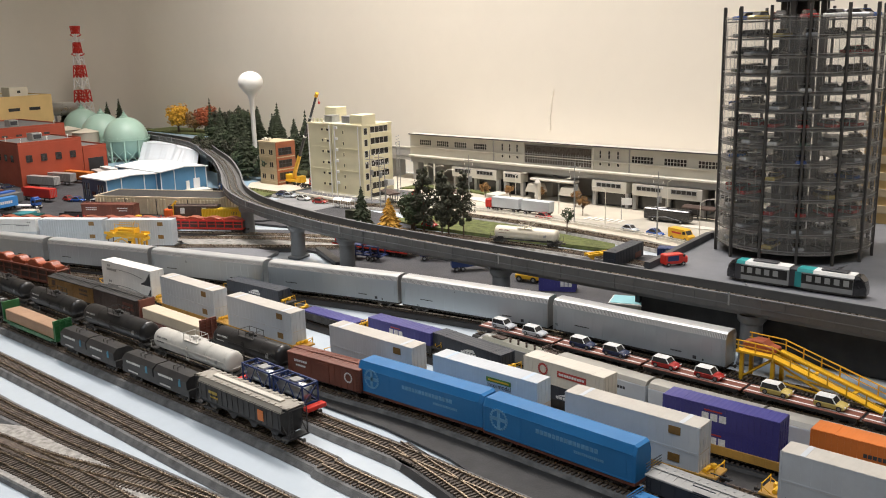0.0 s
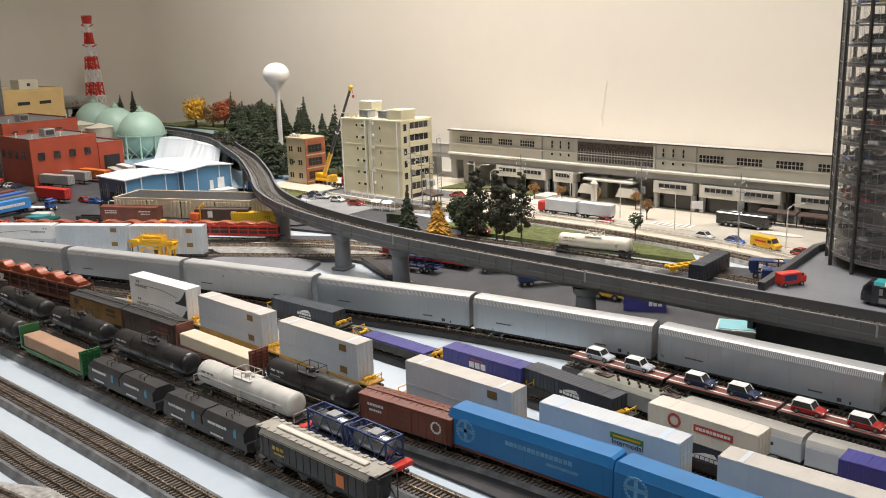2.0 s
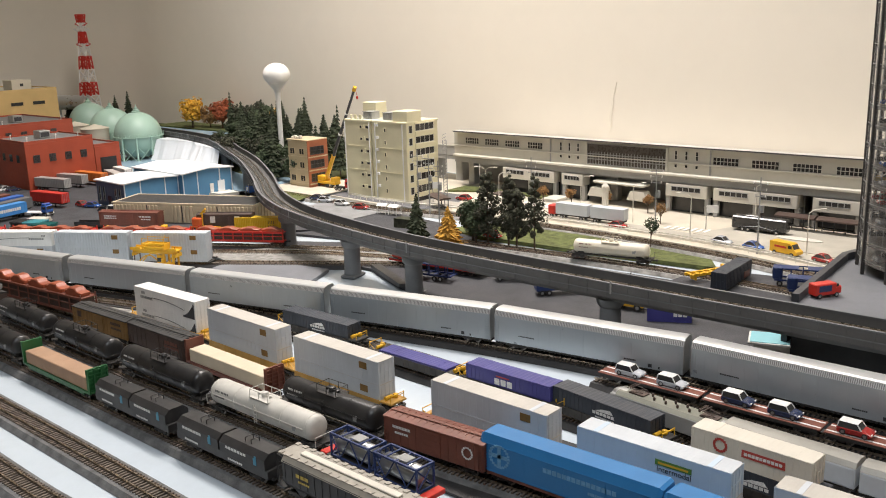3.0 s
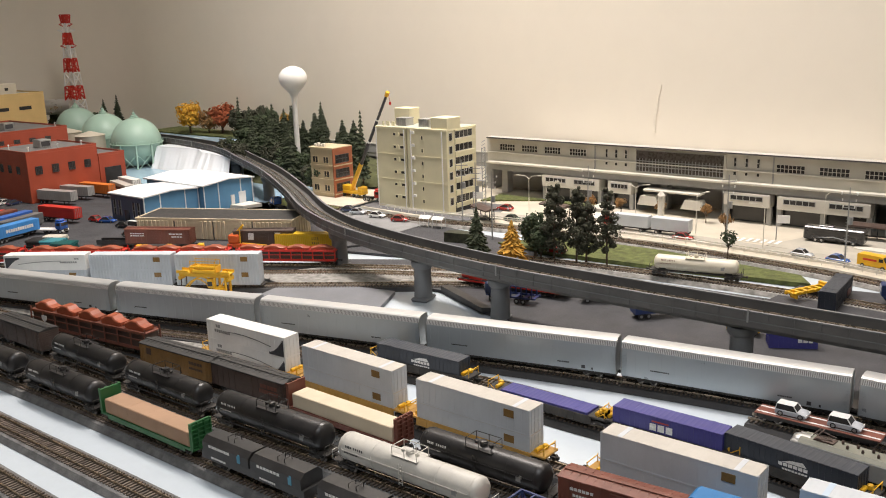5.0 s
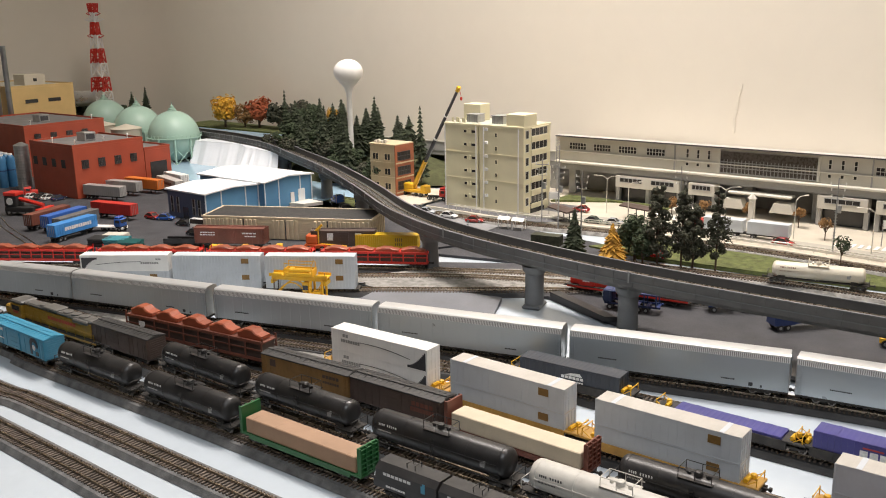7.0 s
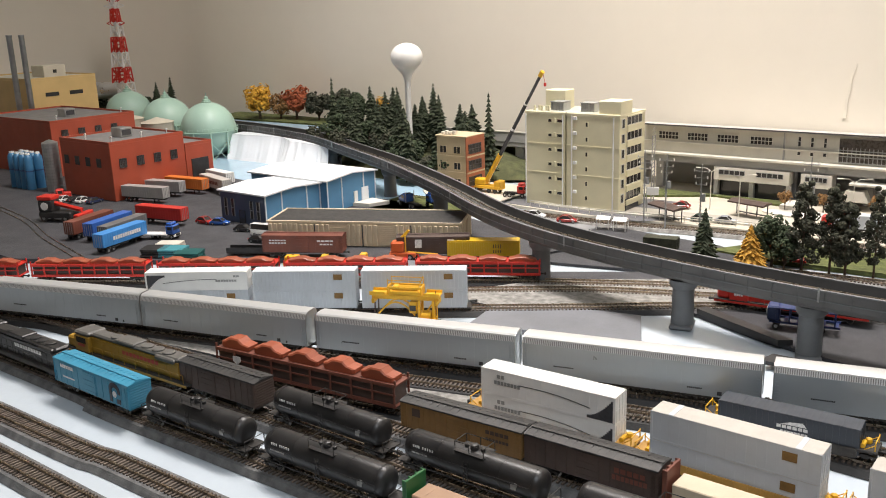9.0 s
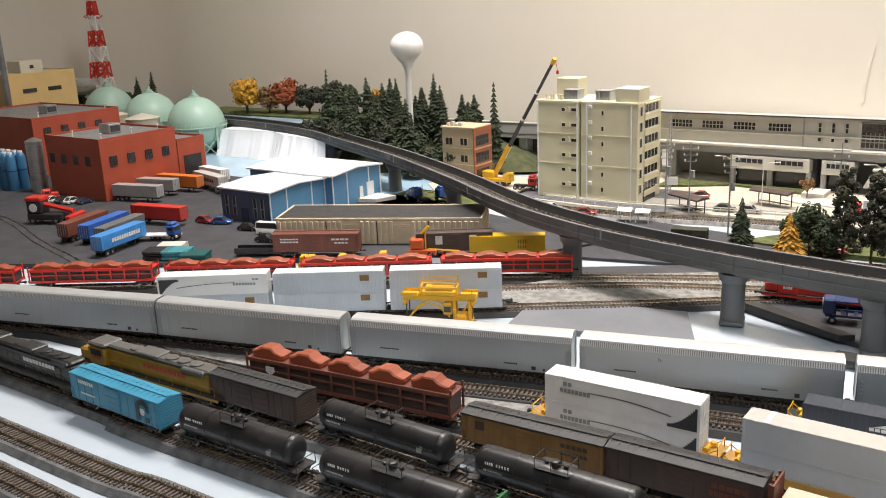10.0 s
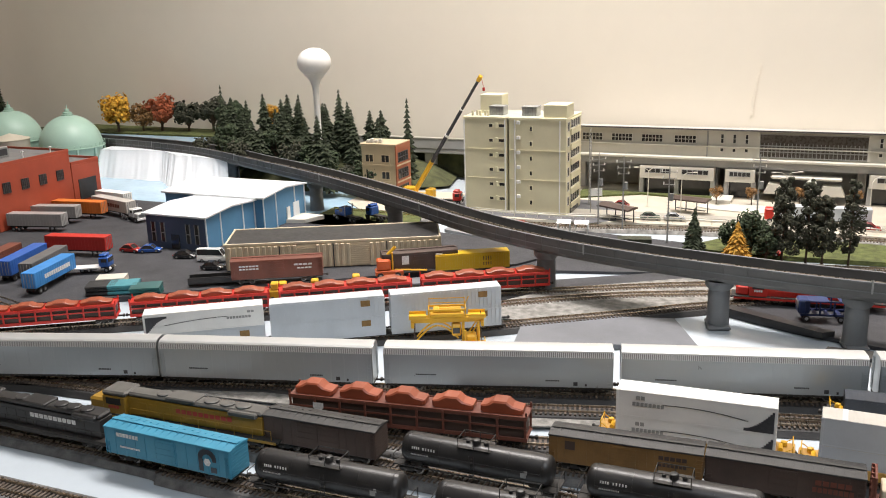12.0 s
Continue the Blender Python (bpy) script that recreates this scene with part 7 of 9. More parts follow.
part("cap", B().lathe(0, 0, 0.0796, [(0.0128, 0), (0.004, 0.004), (0.001, 0.005)], 20), STEEL, silo, k=1.0)
put(silo, -2.035, 0.792, 0.0062)
for i in range(8):
    bl = thing("gas_tank", "upright blue steel tank in a row", "tank", "row of blue tanks")
    part("shell", B().lathe(0, 0, 0, [(0.0075, 0), (0.0075, 0.052), (0.005, 0.057), (0.001, 0.059)], 14), mat("tank_blue", (0.035, 0.14, 0.27), 0.4, var=0.12, scale=80) if i == 0 else bpy.data.materials["tank_blue"], bl, smooth=40, k=1.0)
    part("valve_guard", B().lathe(0, 0, 0.0575, [(0.0040, 0), (0.0040, 0.003), (0.0030, 0.003), (0.0030, 0)], 10), WHITE, bl, k=1.0)
    part("band", B().lathe(0, 0, 0.03, [(0.0078, 0), (0.0078, 0.002)], 14), BLUEF, bl, k=1.0)
    put(bl, -2.085 - 0.017 * (i % 4), 0.778 + 0.017 * (i // 4), 0.0062)

# ---- warehouse ----
wh = thing("warehouse", "blue metal warehouse with white low-pitched roofs", "warehouse")


def shed(x0, x1, y0, y1, h, rise):
    xc, yc, w_, d_ = (x0 + x1) / 2, (y0 + y1) / 2, x1 - x0, y1 - y0
    ym = (y0 + y1) / 2
    prof = [(y0, 0), (y1, 0), (y1, h), (ym, h + rise), (y0, h)]
    b = B()
    nn = 5
    b.v = [(x0, y, z) for y, z in prof] + [(x1, y, z) for y, z in prof]
    b.f = [(0, 1, 2, 3, 4), (5, 6, 7, 8, 9), (0, 1, 6, 5), (1, 2, 7, 6), (2, 3, 8, 7), (3, 4, 9, 8), (4, 0, 5, 9)]
    part("wall", b, BLUEWALL, wh, k=1.0)
    e = 0.004
    b = B()
    for s, (ya, yb) in enumerate(((y0 - e, ym), (ym, y1 + e))):
        za, zb = (h - rise * e / (ym - y0) + 0.0004, h + rise + 0.0004) if s == 0 else (h + rise + 0.0004, h - rise * e / (ym - y0) + 0.0004)
        b.add([(x0 - e, ya, za), (x1 + e, ya, za), (x1 + e, yb, zb), (x0 - e, yb, zb), (x0 - e, ya, za + 0.002), (x1 + e, ya, za + 0.002), (x1 + e, yb, zb + 0.002), (x0 - e, yb, zb + 0.002)], [(3, 2, 1, 0), (4, 5, 6, 7), (0, 1, 5, 4), (1, 2, 6, 5), (2, 3, 7, 6), (3, 0, 4, 7)])
    part("roof", b, WHITEROOF, wh, k=1.0)
    for y in (y0, (y0 + ym) / 2 + 0.004, (y1 + ym) / 2, y1):
        part("trim_strip", B().box(x1 + 0.0006, y, 0, 0.0012, 0.0016, h + 0.0015), WHITEROOF, wh, k=1.0)


shed(-1.617, -1.529, 0.797, 0.897, 0.0405, 0.0035)
shed(-1.672, -1.516, 0.899, 0.998, 0.0435, 0.0045)
part("end_cladding", B().box(-1.573, 0.7962, 0, 0.088, 0.0014, 0.0402), NAVYWALL, wh, k=1.0)
for x in (-1.606, -1.592, -1.554, -1.541):
    w_ = part("window", B().box(x, 0.7952, 0.008, 0.005, 0.001, 0.024), GLASSD, wh, k=1.0)
    part("window_frame", B().box(x - 0.0028, 0.7950, 0.008, 0.0008, 0.0014, 0.024).box(x + 0.0028, 0.7950, 0.008, 0.0008, 0.0014, 0.024).box(x, 0.7950, 0.019, 0.006, 0.0014, 0.001), TRACKGREY, w_, k=1.0)
part("door", B().box(-1.574, 0.7950, 0, 0.012, 0.0014, 0.018), GLASSD, wh, k=1.0)
part("side_door", B().box(-1.5152, 0.975, 0, 0.0014, 0.014, 0.024), WHITEROOF, wh, k=1.0)
part("side_door", B().box(-1.5150, 0.955, 0.004, 0.0016, 0.007, 0.017), WHITE, wh, k=1.0)
part("ramp", B().prism_z([(-1.515, 0.948), (-1.490, 0.955), (-1.478, 0.985), (-1.515, 0.99)], 0, 0.005), KERBW, wh, k=1.0)
put(wh, 0, 0, 0.0062)

# ---- hill, water ----
def lump(outline, centre, z0, zt, name, material, label, category, rings=5, noise_amp=0.006):
    b = B()
    nn = len(outline)
    cx, cy = centre
    for r in range(rings):
        f = 1 - r / rings
        zz = z0 + (zt - z0) * (1 - f ** 2.2)
        for x, y in outline:
            px_, py_ = cx + (x - cx) * f, cy + (y - cy) * f
            dz = noise_amp * noise.noise(Vector((px_ * 30, py_ * 30, 0.5))) * (1 if r else 0)
            b.v.append((px_, py_, zz + dz))
    b.v.append((cx, cy, zt))
    for r in range(rings - 1):
        for i in range(nn):
            j = (i + 1) % nn
            b.f.append((r * nn + i, r * nn + j, (r + 1) * nn + j, (r + 1) * nn + i))
    for i in range(nn):
        b.f.append(((rings - 1) * nn + i, (rings - 1) * nn + (i + 1) % nn, rings * nn))
    b.f.append(tuple(range(nn - 1, -1, -1)))
    return structure(name, b, material, label, category, smooth=60)


structure("plateau", B().prism_z([(-2.88, 1.24), (-2.12, 1.235), (-2.045, 1.184), (-1.915, 1.197), (-1.866, 1.172), (-1.745, 1.146), (-1.76, 1.19), (-1.80, 1.25), (-1.60, 1.33), (-1.40, 1.33), (-1.40, 1.39), (-2.88, 1.42)], 0.0005, 0.0460), EARTH, "raised earth plateau behind the waterfall", "plateau")
structure("lake", B().prism_z([(-2.30, 1.275), (-1.83, 1.275), (-1.80, 1.335), (-2.30, 1.335)], 0.0462, 0.0500), WATERM, "pale blue still lake above the waterfall", "lake")
structure("lake_bank", B().prism_z([(-2.32, 1.337), (-1.80, 1.337), (-1.80, 1.41), (-2.32, 1.43)], 0.0462, 0.0530), GRASS, "green bank behind the lake", "bank")
structure("water", B().prism_z([(-2.02, 1.02), (-1.86, 1.003), (-1.66, 1.000), (-1.52, 1.005), (-1.38, 1.05), (-1.36, 1.14), (-1.50, 1.17), (-1.70, 1.17), (-1.90, 1.20), (-2.09, 1.20), (-2.08, 1.08)], 0.0006, 0.0044), WATERM, "pale blue river below the waterfall", "river")
# the fall steps forward in the middle; its lip is rounded
lip = [Vector((-2.045, 1.172)), Vector((-1.915, 1.186)), Vector((-1.868, 1.160)), Vector((-1.742, 1.134))]
toe = [Vector((-2.040, 1.150)), Vector((-1.893, 1.148)), Vector((-1.838, 1.104)), Vector((-1.722, 1.108))]


def along_line(line, u):
    k = min(int(u * 3), 2)
    return line[k].lerp(line[k + 1], u * 3 - k)


wf = B()
cols, rws = 150, 12
for i in range(cols + 1):
    u = i / cols
    p, q = along_line(lip, u), along_line(toe, u)
    wob = 0.0016 * math.sin(u * 60 + 2 * math.sin(u * 17)) + 0.0018 * noise.noise(Vector((u * 55, 0, 0)))
    wf.v.append((p.x, p.y + 0.030, 0.0505))
    for j in range(rws):
        v = j / (rws - 1)
        w = v ** 1.5
        drop = 0.0505 - 0.0005 * (1 - v) - 0.0475 * v ** 1.25
        g = p.lerp(q, w)
        wf.v.append((g.x, g.y - wob * (0.3 + 0.7 * v), drop))
for i in range(cols):
    for j in range(rws):
        a = i * (rws + 1) + j
        wf.f.append((a, a + rws + 1, a + rws + 2, a + 1))
n0 = len(wf.v)
for i in range(cols + 1):
    x, y, z = wf.v[i * (rws + 1)]
    wf.v.append((x, y, 0.003))
for i in range(cols):
    a, c = i * (rws + 1), (i + 1) * (rws + 1)
    wf.f.append((a, n0 + i, n0 + i + 1, c))
    wf.f.append((n0 + i, a + rws, c + rws, n0 + i + 1))
structure("waterfall", wf, FALLW, "white moulded waterfall over the plateau's edge", "waterfall", smooth=60)
lump([(-1.86, 1.20), (-1.78, 1.17), (-1.69, 1.140), (-1.62, 1.135), (-1.55, 1.165), (-1.48, 1.195), (-1.40, 1.24), (-1.42, 1.33), (-1.62, 1.38), (-1.86, 1.38), (-1.92, 1.30)], (-1.66, 1.26), 0.0445 - 0.040, 0.062, "hill", EARTH, "brown-green wooded hill", "hill", 7)
lump([(-2.66, 1.28), (-2.45, 1.29), (-2.40, 1.38), (-2.5, 1.45), (-2.68, 1.42)], (-2.53, 1.36), 0.0440, 0.062, "hill", EARTH, "low brown-green mound behind the gas holders", "hill", 5)


# ---- trees ----
def conifer(h, r, seed, material, label, category="tree", group="fir trees", dense=1.0):
    rnd = random.Random(seed)
    t = thing("fir_tree", label, category, group)
    part("trunk", B().rod((0, 0, -0.004), (0, 0, h * 0.9), r * 0.10, 6, r * 0.02), TRUNK, t, k=1.0)
    b = B()
    tiers = int(16 * dense)
    for k in range(tiers):
        f = k / tiers
        z = h * (0.10 + 0.88 * f)
        rr = r * (1 - f) ** 0.85 * rnd.uniform(0.8, 1.15) + r * 0.05
        nb = max(8, int(22 * (1 - f) + 7))
        for i in range(nb):
            a = 2 * math.pi * (i + rnd.random()) / nb
            L = rr * rnd.uniform(0.65, 1.2)
            wd = L * 0.23
            dx, dy = math.cos(a), math.sin(a)
            z1 = z - L * rnd.uniform(0.15, 0.5)
            zt = z + h * 0.05
            b.add([(0, 0, zt), (dx * L * 0.55 - dy * wd, dy * L * 0.55 + dx * wd, z - L * 0.1), (dx * L, dy * L, z1), (dx * L * 0.55 + dy * wd, dy * L * 0.55 - dx * wd, z - L * 0.1), (dx * L * 0.5, dy * L * 0.5, z - L * 0.45)], [(0, 1, 2), (0, 2, 3), (1, 4, 2), (2, 4, 3)])
    part("crown", b, material, t, k=1.0)
    return t


def broadleaf(h, r, seed, material, label, category="tree", group="leafy trees", trunk=0.35, n=520, nb=11):
    rnd = random.Random(seed)
    t = thing("leafy_tree", label, category, group)
    b = B().rod((0, 0, -0.003), (0, 0, h * 0.55), r * 0.085, 6, r * 0.05)
    cz = h * (trunk + (1 - trunk) / 2)
    hz = h * (1 - trunk) / 2
    blobs = []
    for i in range(nb):
        a, e = rnd.uniform(0, 6.28), rnd.uniform(-0.75, 0.8)
        q = Vector((math.cos(a) * r * 0.58 * math.sqrt(1 - e * e), math.sin(a) * r * 0.58 * math.sqrt(1 - e * e), cz + hz * 0.75 * e))
        blobs.append((q, r * rnd.uniform(0.30, 0.48)))
        b.rod((0, 0, h * trunk * rnd.uniform(0.6, 1.0)), q, r * 0.035, 4, r * 0.012)
    part("trunk", b, TRUNK, t, k=1.0)
    c = B()
    for i in range(n):
        q, br = blobs[i % len(blobs)]
        v = Vector((rnd.gauss(0, 1), rnd.gauss(0, 1), rnd.gauss(0, 1))).normalized()
        p = q + v * br * rnd.uniform(0.55, 1.1)
        s = r * rnd.uniform(0.07, 0.15)
        u = v.orthogonal().normalized()
        u.rotate(Matrix.Rotation(rnd.uniform(0, 6.28), 3, v))
        w_ = v.cross(u)
        c.add([p + u * s, p + w_ * s, p - u * s, p - w_ * s, p + v * s * 0.7], [(0, 1, 4), (1, 2, 4), (2, 3, 4), (3, 0, 4), (3, 2, 1, 0)])
    part("crown", c, material, t, k=1.0)
    return t


def columnar(h, r, seed, material, label):
    """A tall narrow tree: a bare foot, then clumps stacked up the stem."""
    rnd = random.Random(seed)
    t = thing("leafy_tree", label, "tree", "tall trees on the lawn")
    b = B().rod((0, 0, -0.002), (0, 0, h * 0.85), r * 0.10, 7, r * 0.04)
    blobs = []
    n = 22
    for i in range(n):
        f = i / (n - 1)
        wid = r * rnd.uniform(0.85, 1.45) * (0.62 + 0.38 * math.sin(3.1 * min(1.0, f * 1.25 + 0.1))) * (1.0 if f < 0.7 else 1.0 - 1.5 * (f - 0.7))
        a = i * 2.4
        q = Vector((math.cos(a) * wid * 0.58, math.sin(a) * wid * 0.58, h * (0.17 + 0.78 * f)))
        blobs.append((q, wid * rnd.uniform(0.30, 0.58)))
        b.rod((0, 0, q.z - h * 0.05), q, r * 0.03, 4, r * 0.012)
    part("trunk", b, TRUNK, t, k=1.0)
    c = B()
    for i in range(2400):
        q, br = blobs[i % n]
        v = Vector((rnd.gauss(0, 1), rnd.gauss(0, 1), rnd.gauss(0, 1))).normalized()
        p = q + v * br * rnd.uniform(0.5, 1.1)
        s = r * rnd.uniform(0.07, 0.14)
        u = v.orthogonal().normalized()
        u.rotate(Matrix.Rotation(rnd.uniform(0, 6.28), 3, v))
        w_ = v.cross(u)
        c.add([p + u * s, p + w_ * s, p - u * s, p - w_ * s, p + v * s * 0.7], [(0, 1, 4), (1, 2, 4), (2, 3, 4), (3, 0, 4), (3, 2, 1, 0)])
    part("crown", c, material, t, k=1.0)
    return t


FIRS = [(-1.801, 1.21, 0.165), (-1.804, 1.24, 0.141), (-1.767, 1.22, 0.118), (-1.745, 1.25, 0.147), (-1.688, 1.20, 0.128), (-1.709, 1.25, 0.138), (-1.716, 1.28, 0.143),
        (-1.638, 1.15, 0.137), (-1.574, 1.14, 0.128), (-1.549, 1.12, 0.108), (-1.623, 1.25, 0.132), (-1.591, 1.24, 0.157), (-1.547, 1.20, 0.131), (-1.536, 1.24, 0.124),
        (-1.511, 1.22, 0.115), (-1.526, 1.26, 0.122), (-1.45, 1.20, 0.150), (-1.834, 1.25, 0.115), (-1.693, 1.16, 0.100), (-1.66, 1.18, 0.122), (-1.735, 1.19, 0.115), (-1.60, 1.20, 0.125), (-1.64, 1.27, 0.13),
        (-1.655, 1.22, 0.150), (-1.72, 1.17, 0.108), (-1.615, 1.17, 0.120), (-1.78, 1.25, 0.135), (-1.565, 1.22, 0.140), (-1.48, 1.17, 0.112), (-1.67, 1.24, 0.140), (-1.755, 1.27, 0.130), (-2.499, 1.33, 0.129), (-2.484, 1.36, 0.138), (-2.70, 1.30, 0.12), (-2.73, 1.33, 0.115)]


def hillz(x, y):
    f = max(0.0, 1 - math.hypot((x + 1.66) / 0.24, (y - 1.26) / 0.16))
    return 0.012 + 0.045 * (1 - (1 - f) ** 2.2) if x > -2.0 else 0.046


for i, (x, y, zt) in enumerate(FIRS):
    z = hillz(x, y)
    h = max(0.045, zt - z)
    slim = i in (0, 4, 7, 11, 12, 16, 23, 27, 31, 32)
    put(conifer(h, (0.017 if slim else 0.0225) * (0.85 + 0.3 * ((i * 37) % 10) / 10), 100 + i, FIR, "tall slim dark green fir tree" if slim else "dense dark green fir tree", group="fir trees on the hill"), x, y, z, i * 40)
for i in range(12):
    x = -1.84 + 0.035 * i + 0.01 * math.sin(i * 2.2)
    y = 1.20 - 0.008 * i + 0.02 * math.sin(i * 1.7)
    y = max(y, 1.12)
    put(broadleaf(0.048 + 0.012 * math.sin(i * 1.3), 0.024, 300 + i, LEAFG if i % 3 else LEAFD, "rounded dark green bushy tree", group="bushes on the hill", trunk=0.1, n=420), x, y, hillz(x, y), i * 30)
for x, y, zt, mm, r, lab in [(-2.158, 1.347, 0.128, LEAFY, 0.036, "bright yellow autumn tree"), (-2.116, 1.37, 0.108, LEAFB, 0.026, "small bronze autumn tree"), (-2.075, 1.378, 0.124, LEAFR, 0.036, "red-brown autumn tree"), (-2.015, 1.385, 0.112, LEAFD, 0.030, "dark green leafy tree"), (-1.96, 1.39, 0.120, LEAFD, 0.032, "dark green leafy tree"), (-1.905, 1.37, 0.115, LEAFG, 0.030, "dark green leafy tree"), (-1.86, 1.33, 0.113, LEAFG, 0.028, "dark green leafy tree"), (-1.76, 1.30, 0.125, LEAFO, 0.016, "small golden autumn tree"), (-2.53, 1.31, 0.088, LEAFG, 0.030, "dark green leafy tree"), (-2.60, 1.30, 0.092, LEAFD, 0.028, "dark green leafy tree")]:
    z = 0.053 if x > -2.32 else 0.050
    put(broadleaf(zt - z, r, int(-x * 1000), mm, lab + " on the far bank", group="autumn trees", trunk=0.22, n=800, nb=15), x, y, z - 0.001)
# trees by the lawn
for i, (x, y, h, r) in enumerate([(-0.890, 0.949, 0.097, 0.0155), (-0.866, 0.962, 0.094, 0.0135), (-0.850, 0.958, 0.076, 0.0145), (-0.824, 0.961, 0.095, 0.0125)]):
    put(columnar(h, r, 500 + i, LEAFD, "tall narrow dark leafy tree on the lawn"), x, y, 0.0055, 50 * i)
put(conifer(0.068, 0.0165, 77, FIR, "small dark green fir by the tracks", group="firs by the tracks", dense=1.5), -0.977, 0.907, 0.0042)
put(conifer(0.052, 0.020, 78, LEAFO, "small golden-brown larch by the tracks", group="firs by the tracks", dense=1.6), -0.934, 0.921, 0.0042)
for i, (x, y, h, r) in enumerate([(-0.923, 0.958, 0.058, 0.021), (-0.906, 0.944, 0.046, 0.016), (-0.944, 0.985, 0.040, 0.017)]):
    put(broadleaf(h, r, 520 + i, LEAFG, "low rounded green tree by the lawn", group="low trees by the lawn", trunk=0.2, n=900, nb=15), x, y, 0.0042)
for i, (x, y, h, mm) in enumerate([(-0.765, 1.180, 0.030, LEAFB), (-0.884, 1.235, 0.028, LEAFB), (-0.815, 1.235, 0.028, LEAFB), (-0.99, 1.215, 0.028, LEAFB), (-0.945, 1.228, 0.026, LEAFB), (-0.715, 1.062, 0.036, LEAFG)]):
    put(broadleaf(h, 0.0105, 540 + i, mm, "small bronze street tree" if mm is LEAFB else "small slim green street tree", group="street trees", trunk=0.42, n=300), x, y, 0.0050)

# ---- lorries, trailers and loads of the freight yard ----
def wheels(parent, xs, y=1.05, r=0.5):
    for x in xs:
        for s in (-1, 1):
            w_ = part("wheel", B().rod((x, s * (y - 0.15), r), (x, s * (y + 0.15), r), r, 12), BLACKP, parent)
            part("rim", B().rod((x, s * (y + 0.14), r), (x, s * (y + 0.17), r), r * 0.5, 8), STEEL, w_)


def trailer(label, colour, L=12.2, group="semi-trailers", stripe=None, ribs=18, name="semi_trailer"):
    t = thing(name, label, "trailer", group)
    body = part("box_body", B().box(0, 0, 1.25, L, 2.5, 2.65, 0.05), colour, t)
    for i in range(ribs + 1):
        for s in (-1, 1):
            part("side_rib", B().box(-L / 2 + 0.1 + i * (L - 0.2) / ribs, s * 1.26, 1.35, 0.1, 0.05, 2.4), colour, body)
    for dy in (-0.8, -0.3, 0.3, 0.8):
        for s in (-1, 1):
            part("door_bar", B().box(s * (L / 2 + 0.03), dy, 1.4, 0.06, 0.07, 2.35), TRACKGREY, t)
    part("chassis", B().box(0, 0, 0.85, L - 0.4, 1.2, 0.4), UNDER, t)
    part("landing_leg", B().box(L * 0.25, -0.8, 0.1, 0.25, 0.2, 1.0).box(L * 0.25, 0.8, 0.1, 0.25, 0.2, 1.0), UNDER, t)
    wheels(t, (-L / 2 + 1.3, -L / 2 + 2.6))
    if stripe:
        part("lettering", bars(B(), 0, -1.29, 2.2, L * 0.6, 0.8, 9), stripe, t)
    return t


def tractor(label, colour, group="lorry tractors", long_nose=False):
    t = thing("lorry_tractor", label, "lorry", group)
    part("chassis", B().box(0, 0, 0.7, 5.8, 1.1, 0.4), UNDER, t)
    cab = part("cab", B().box(1.6, 0, 1.0, 1.9, 2.4, 1.9, 0.2), colour, t)
    part("windscreen", B().box(2.5, 0, 1.9, 0.14, 2.1, 0.8, 0.04), GLASSD, cab)
    for s in (-1, 1):
        part("side_window", B().box(1.7, s * 1.2, 1.95, 1.0, 0.06, 0.65), GLASSD, cab)
    if long_nose:
        part("bonnet", B().box(3.3, 0, 0.9, 1.7, 2.0, 1.2, 0.2), colour, t)
        part("grille", B().box(4.16, 0, 0.95, 0.08, 1.3, 1.0, 0.02), STEEL, t)
        part("exhaust", B().rod((0.5, -1.1, 1.0), (0.5, -1.1, 3.6), 0.1, 8).rod((0.5, 1.1, 1.0), (0.5, 1.1, 3.6), 0.1, 8), STEEL, t)
    else:
        part("roof_fairing", B().box(1.4, 0, 2.9, 1.3, 2.1, 0.5, 0.2), colour, t)
    part("bumper", B().box(2.6 if not long_nose else 4.2, 0, 0.55, 0.25, 2.4, 0.45, 0.06), WHITE, t)
    wheels(t, (2.0 if not long_nose else 3.2, -1.2, -2.4))
    return t


ASZ = 0.0063
put(trailer("plain brown corrugated container trailer", BOXRED, 12.2), -1.708, 0.652, ASZ, 107)
put(trailer("bright blue corrugated container trailer", mat("trailer_blue", (0.035, 0.12, 0.42), 0.4, var=0.08, scale=60), 12.2), -1.677, 0.660, ASZ, 107)
put(trailer("dark grey container trailer", mat("trailer_grey", (0.13, 0.13, 0.13), 0.45, var=0.08, scale=60), 12.2), -1.645, 0.660, ASZ, 107)
nip = trailer("light blue container trailer with white lettering", mat("trailer_sky", (0.05, 0.24, 0.58), 0.4, var=0.08, scale=60), 12.2)
part("lettering", B().box(0.5, 1.29, 2.3, 6.8, 0.03, 0.75), PRINTW, nip)
put(nip, -1.611, 0.634, ASZ, 104)
tb = B()
part("lettering", bars(B(), 0.4, -1.30, 2.2, 7.6, 0.75, 12), PRINTW, nip)
put(tractor("small blue cab-over lorry tractor", BLU), -1.598, 0.690, ASZ, 20)
put(thing("flat_trailer", "white skeletal flat trailer", "trailer"), -1.616, 0.675, ASZ, 30)
ftl = bpy.data.objects["flat_trailer"]
part("deck", B().box(0, 0, 0.9, 9, 2.2, 0.3, 0.05), WHITE, ftl)
wheels(ftl, (-3.5, -2.3))
put(trailer("red corrugated container trailer", mat("trailer_red", (0.50, 0.035, 0.025), 0.4, var=0.08, scale=60), 12.8), -1.672, 0.738, ASZ, 12)
whs = mat("trailer_silver", (0.42, 0.41, 0.40), 0.4, 0.3, var=0.08, scale=60)
put(trailer("silver-grey box trailer backed to the dock", whs, 12.8), -1.820, 0.815, ASZ, 14)
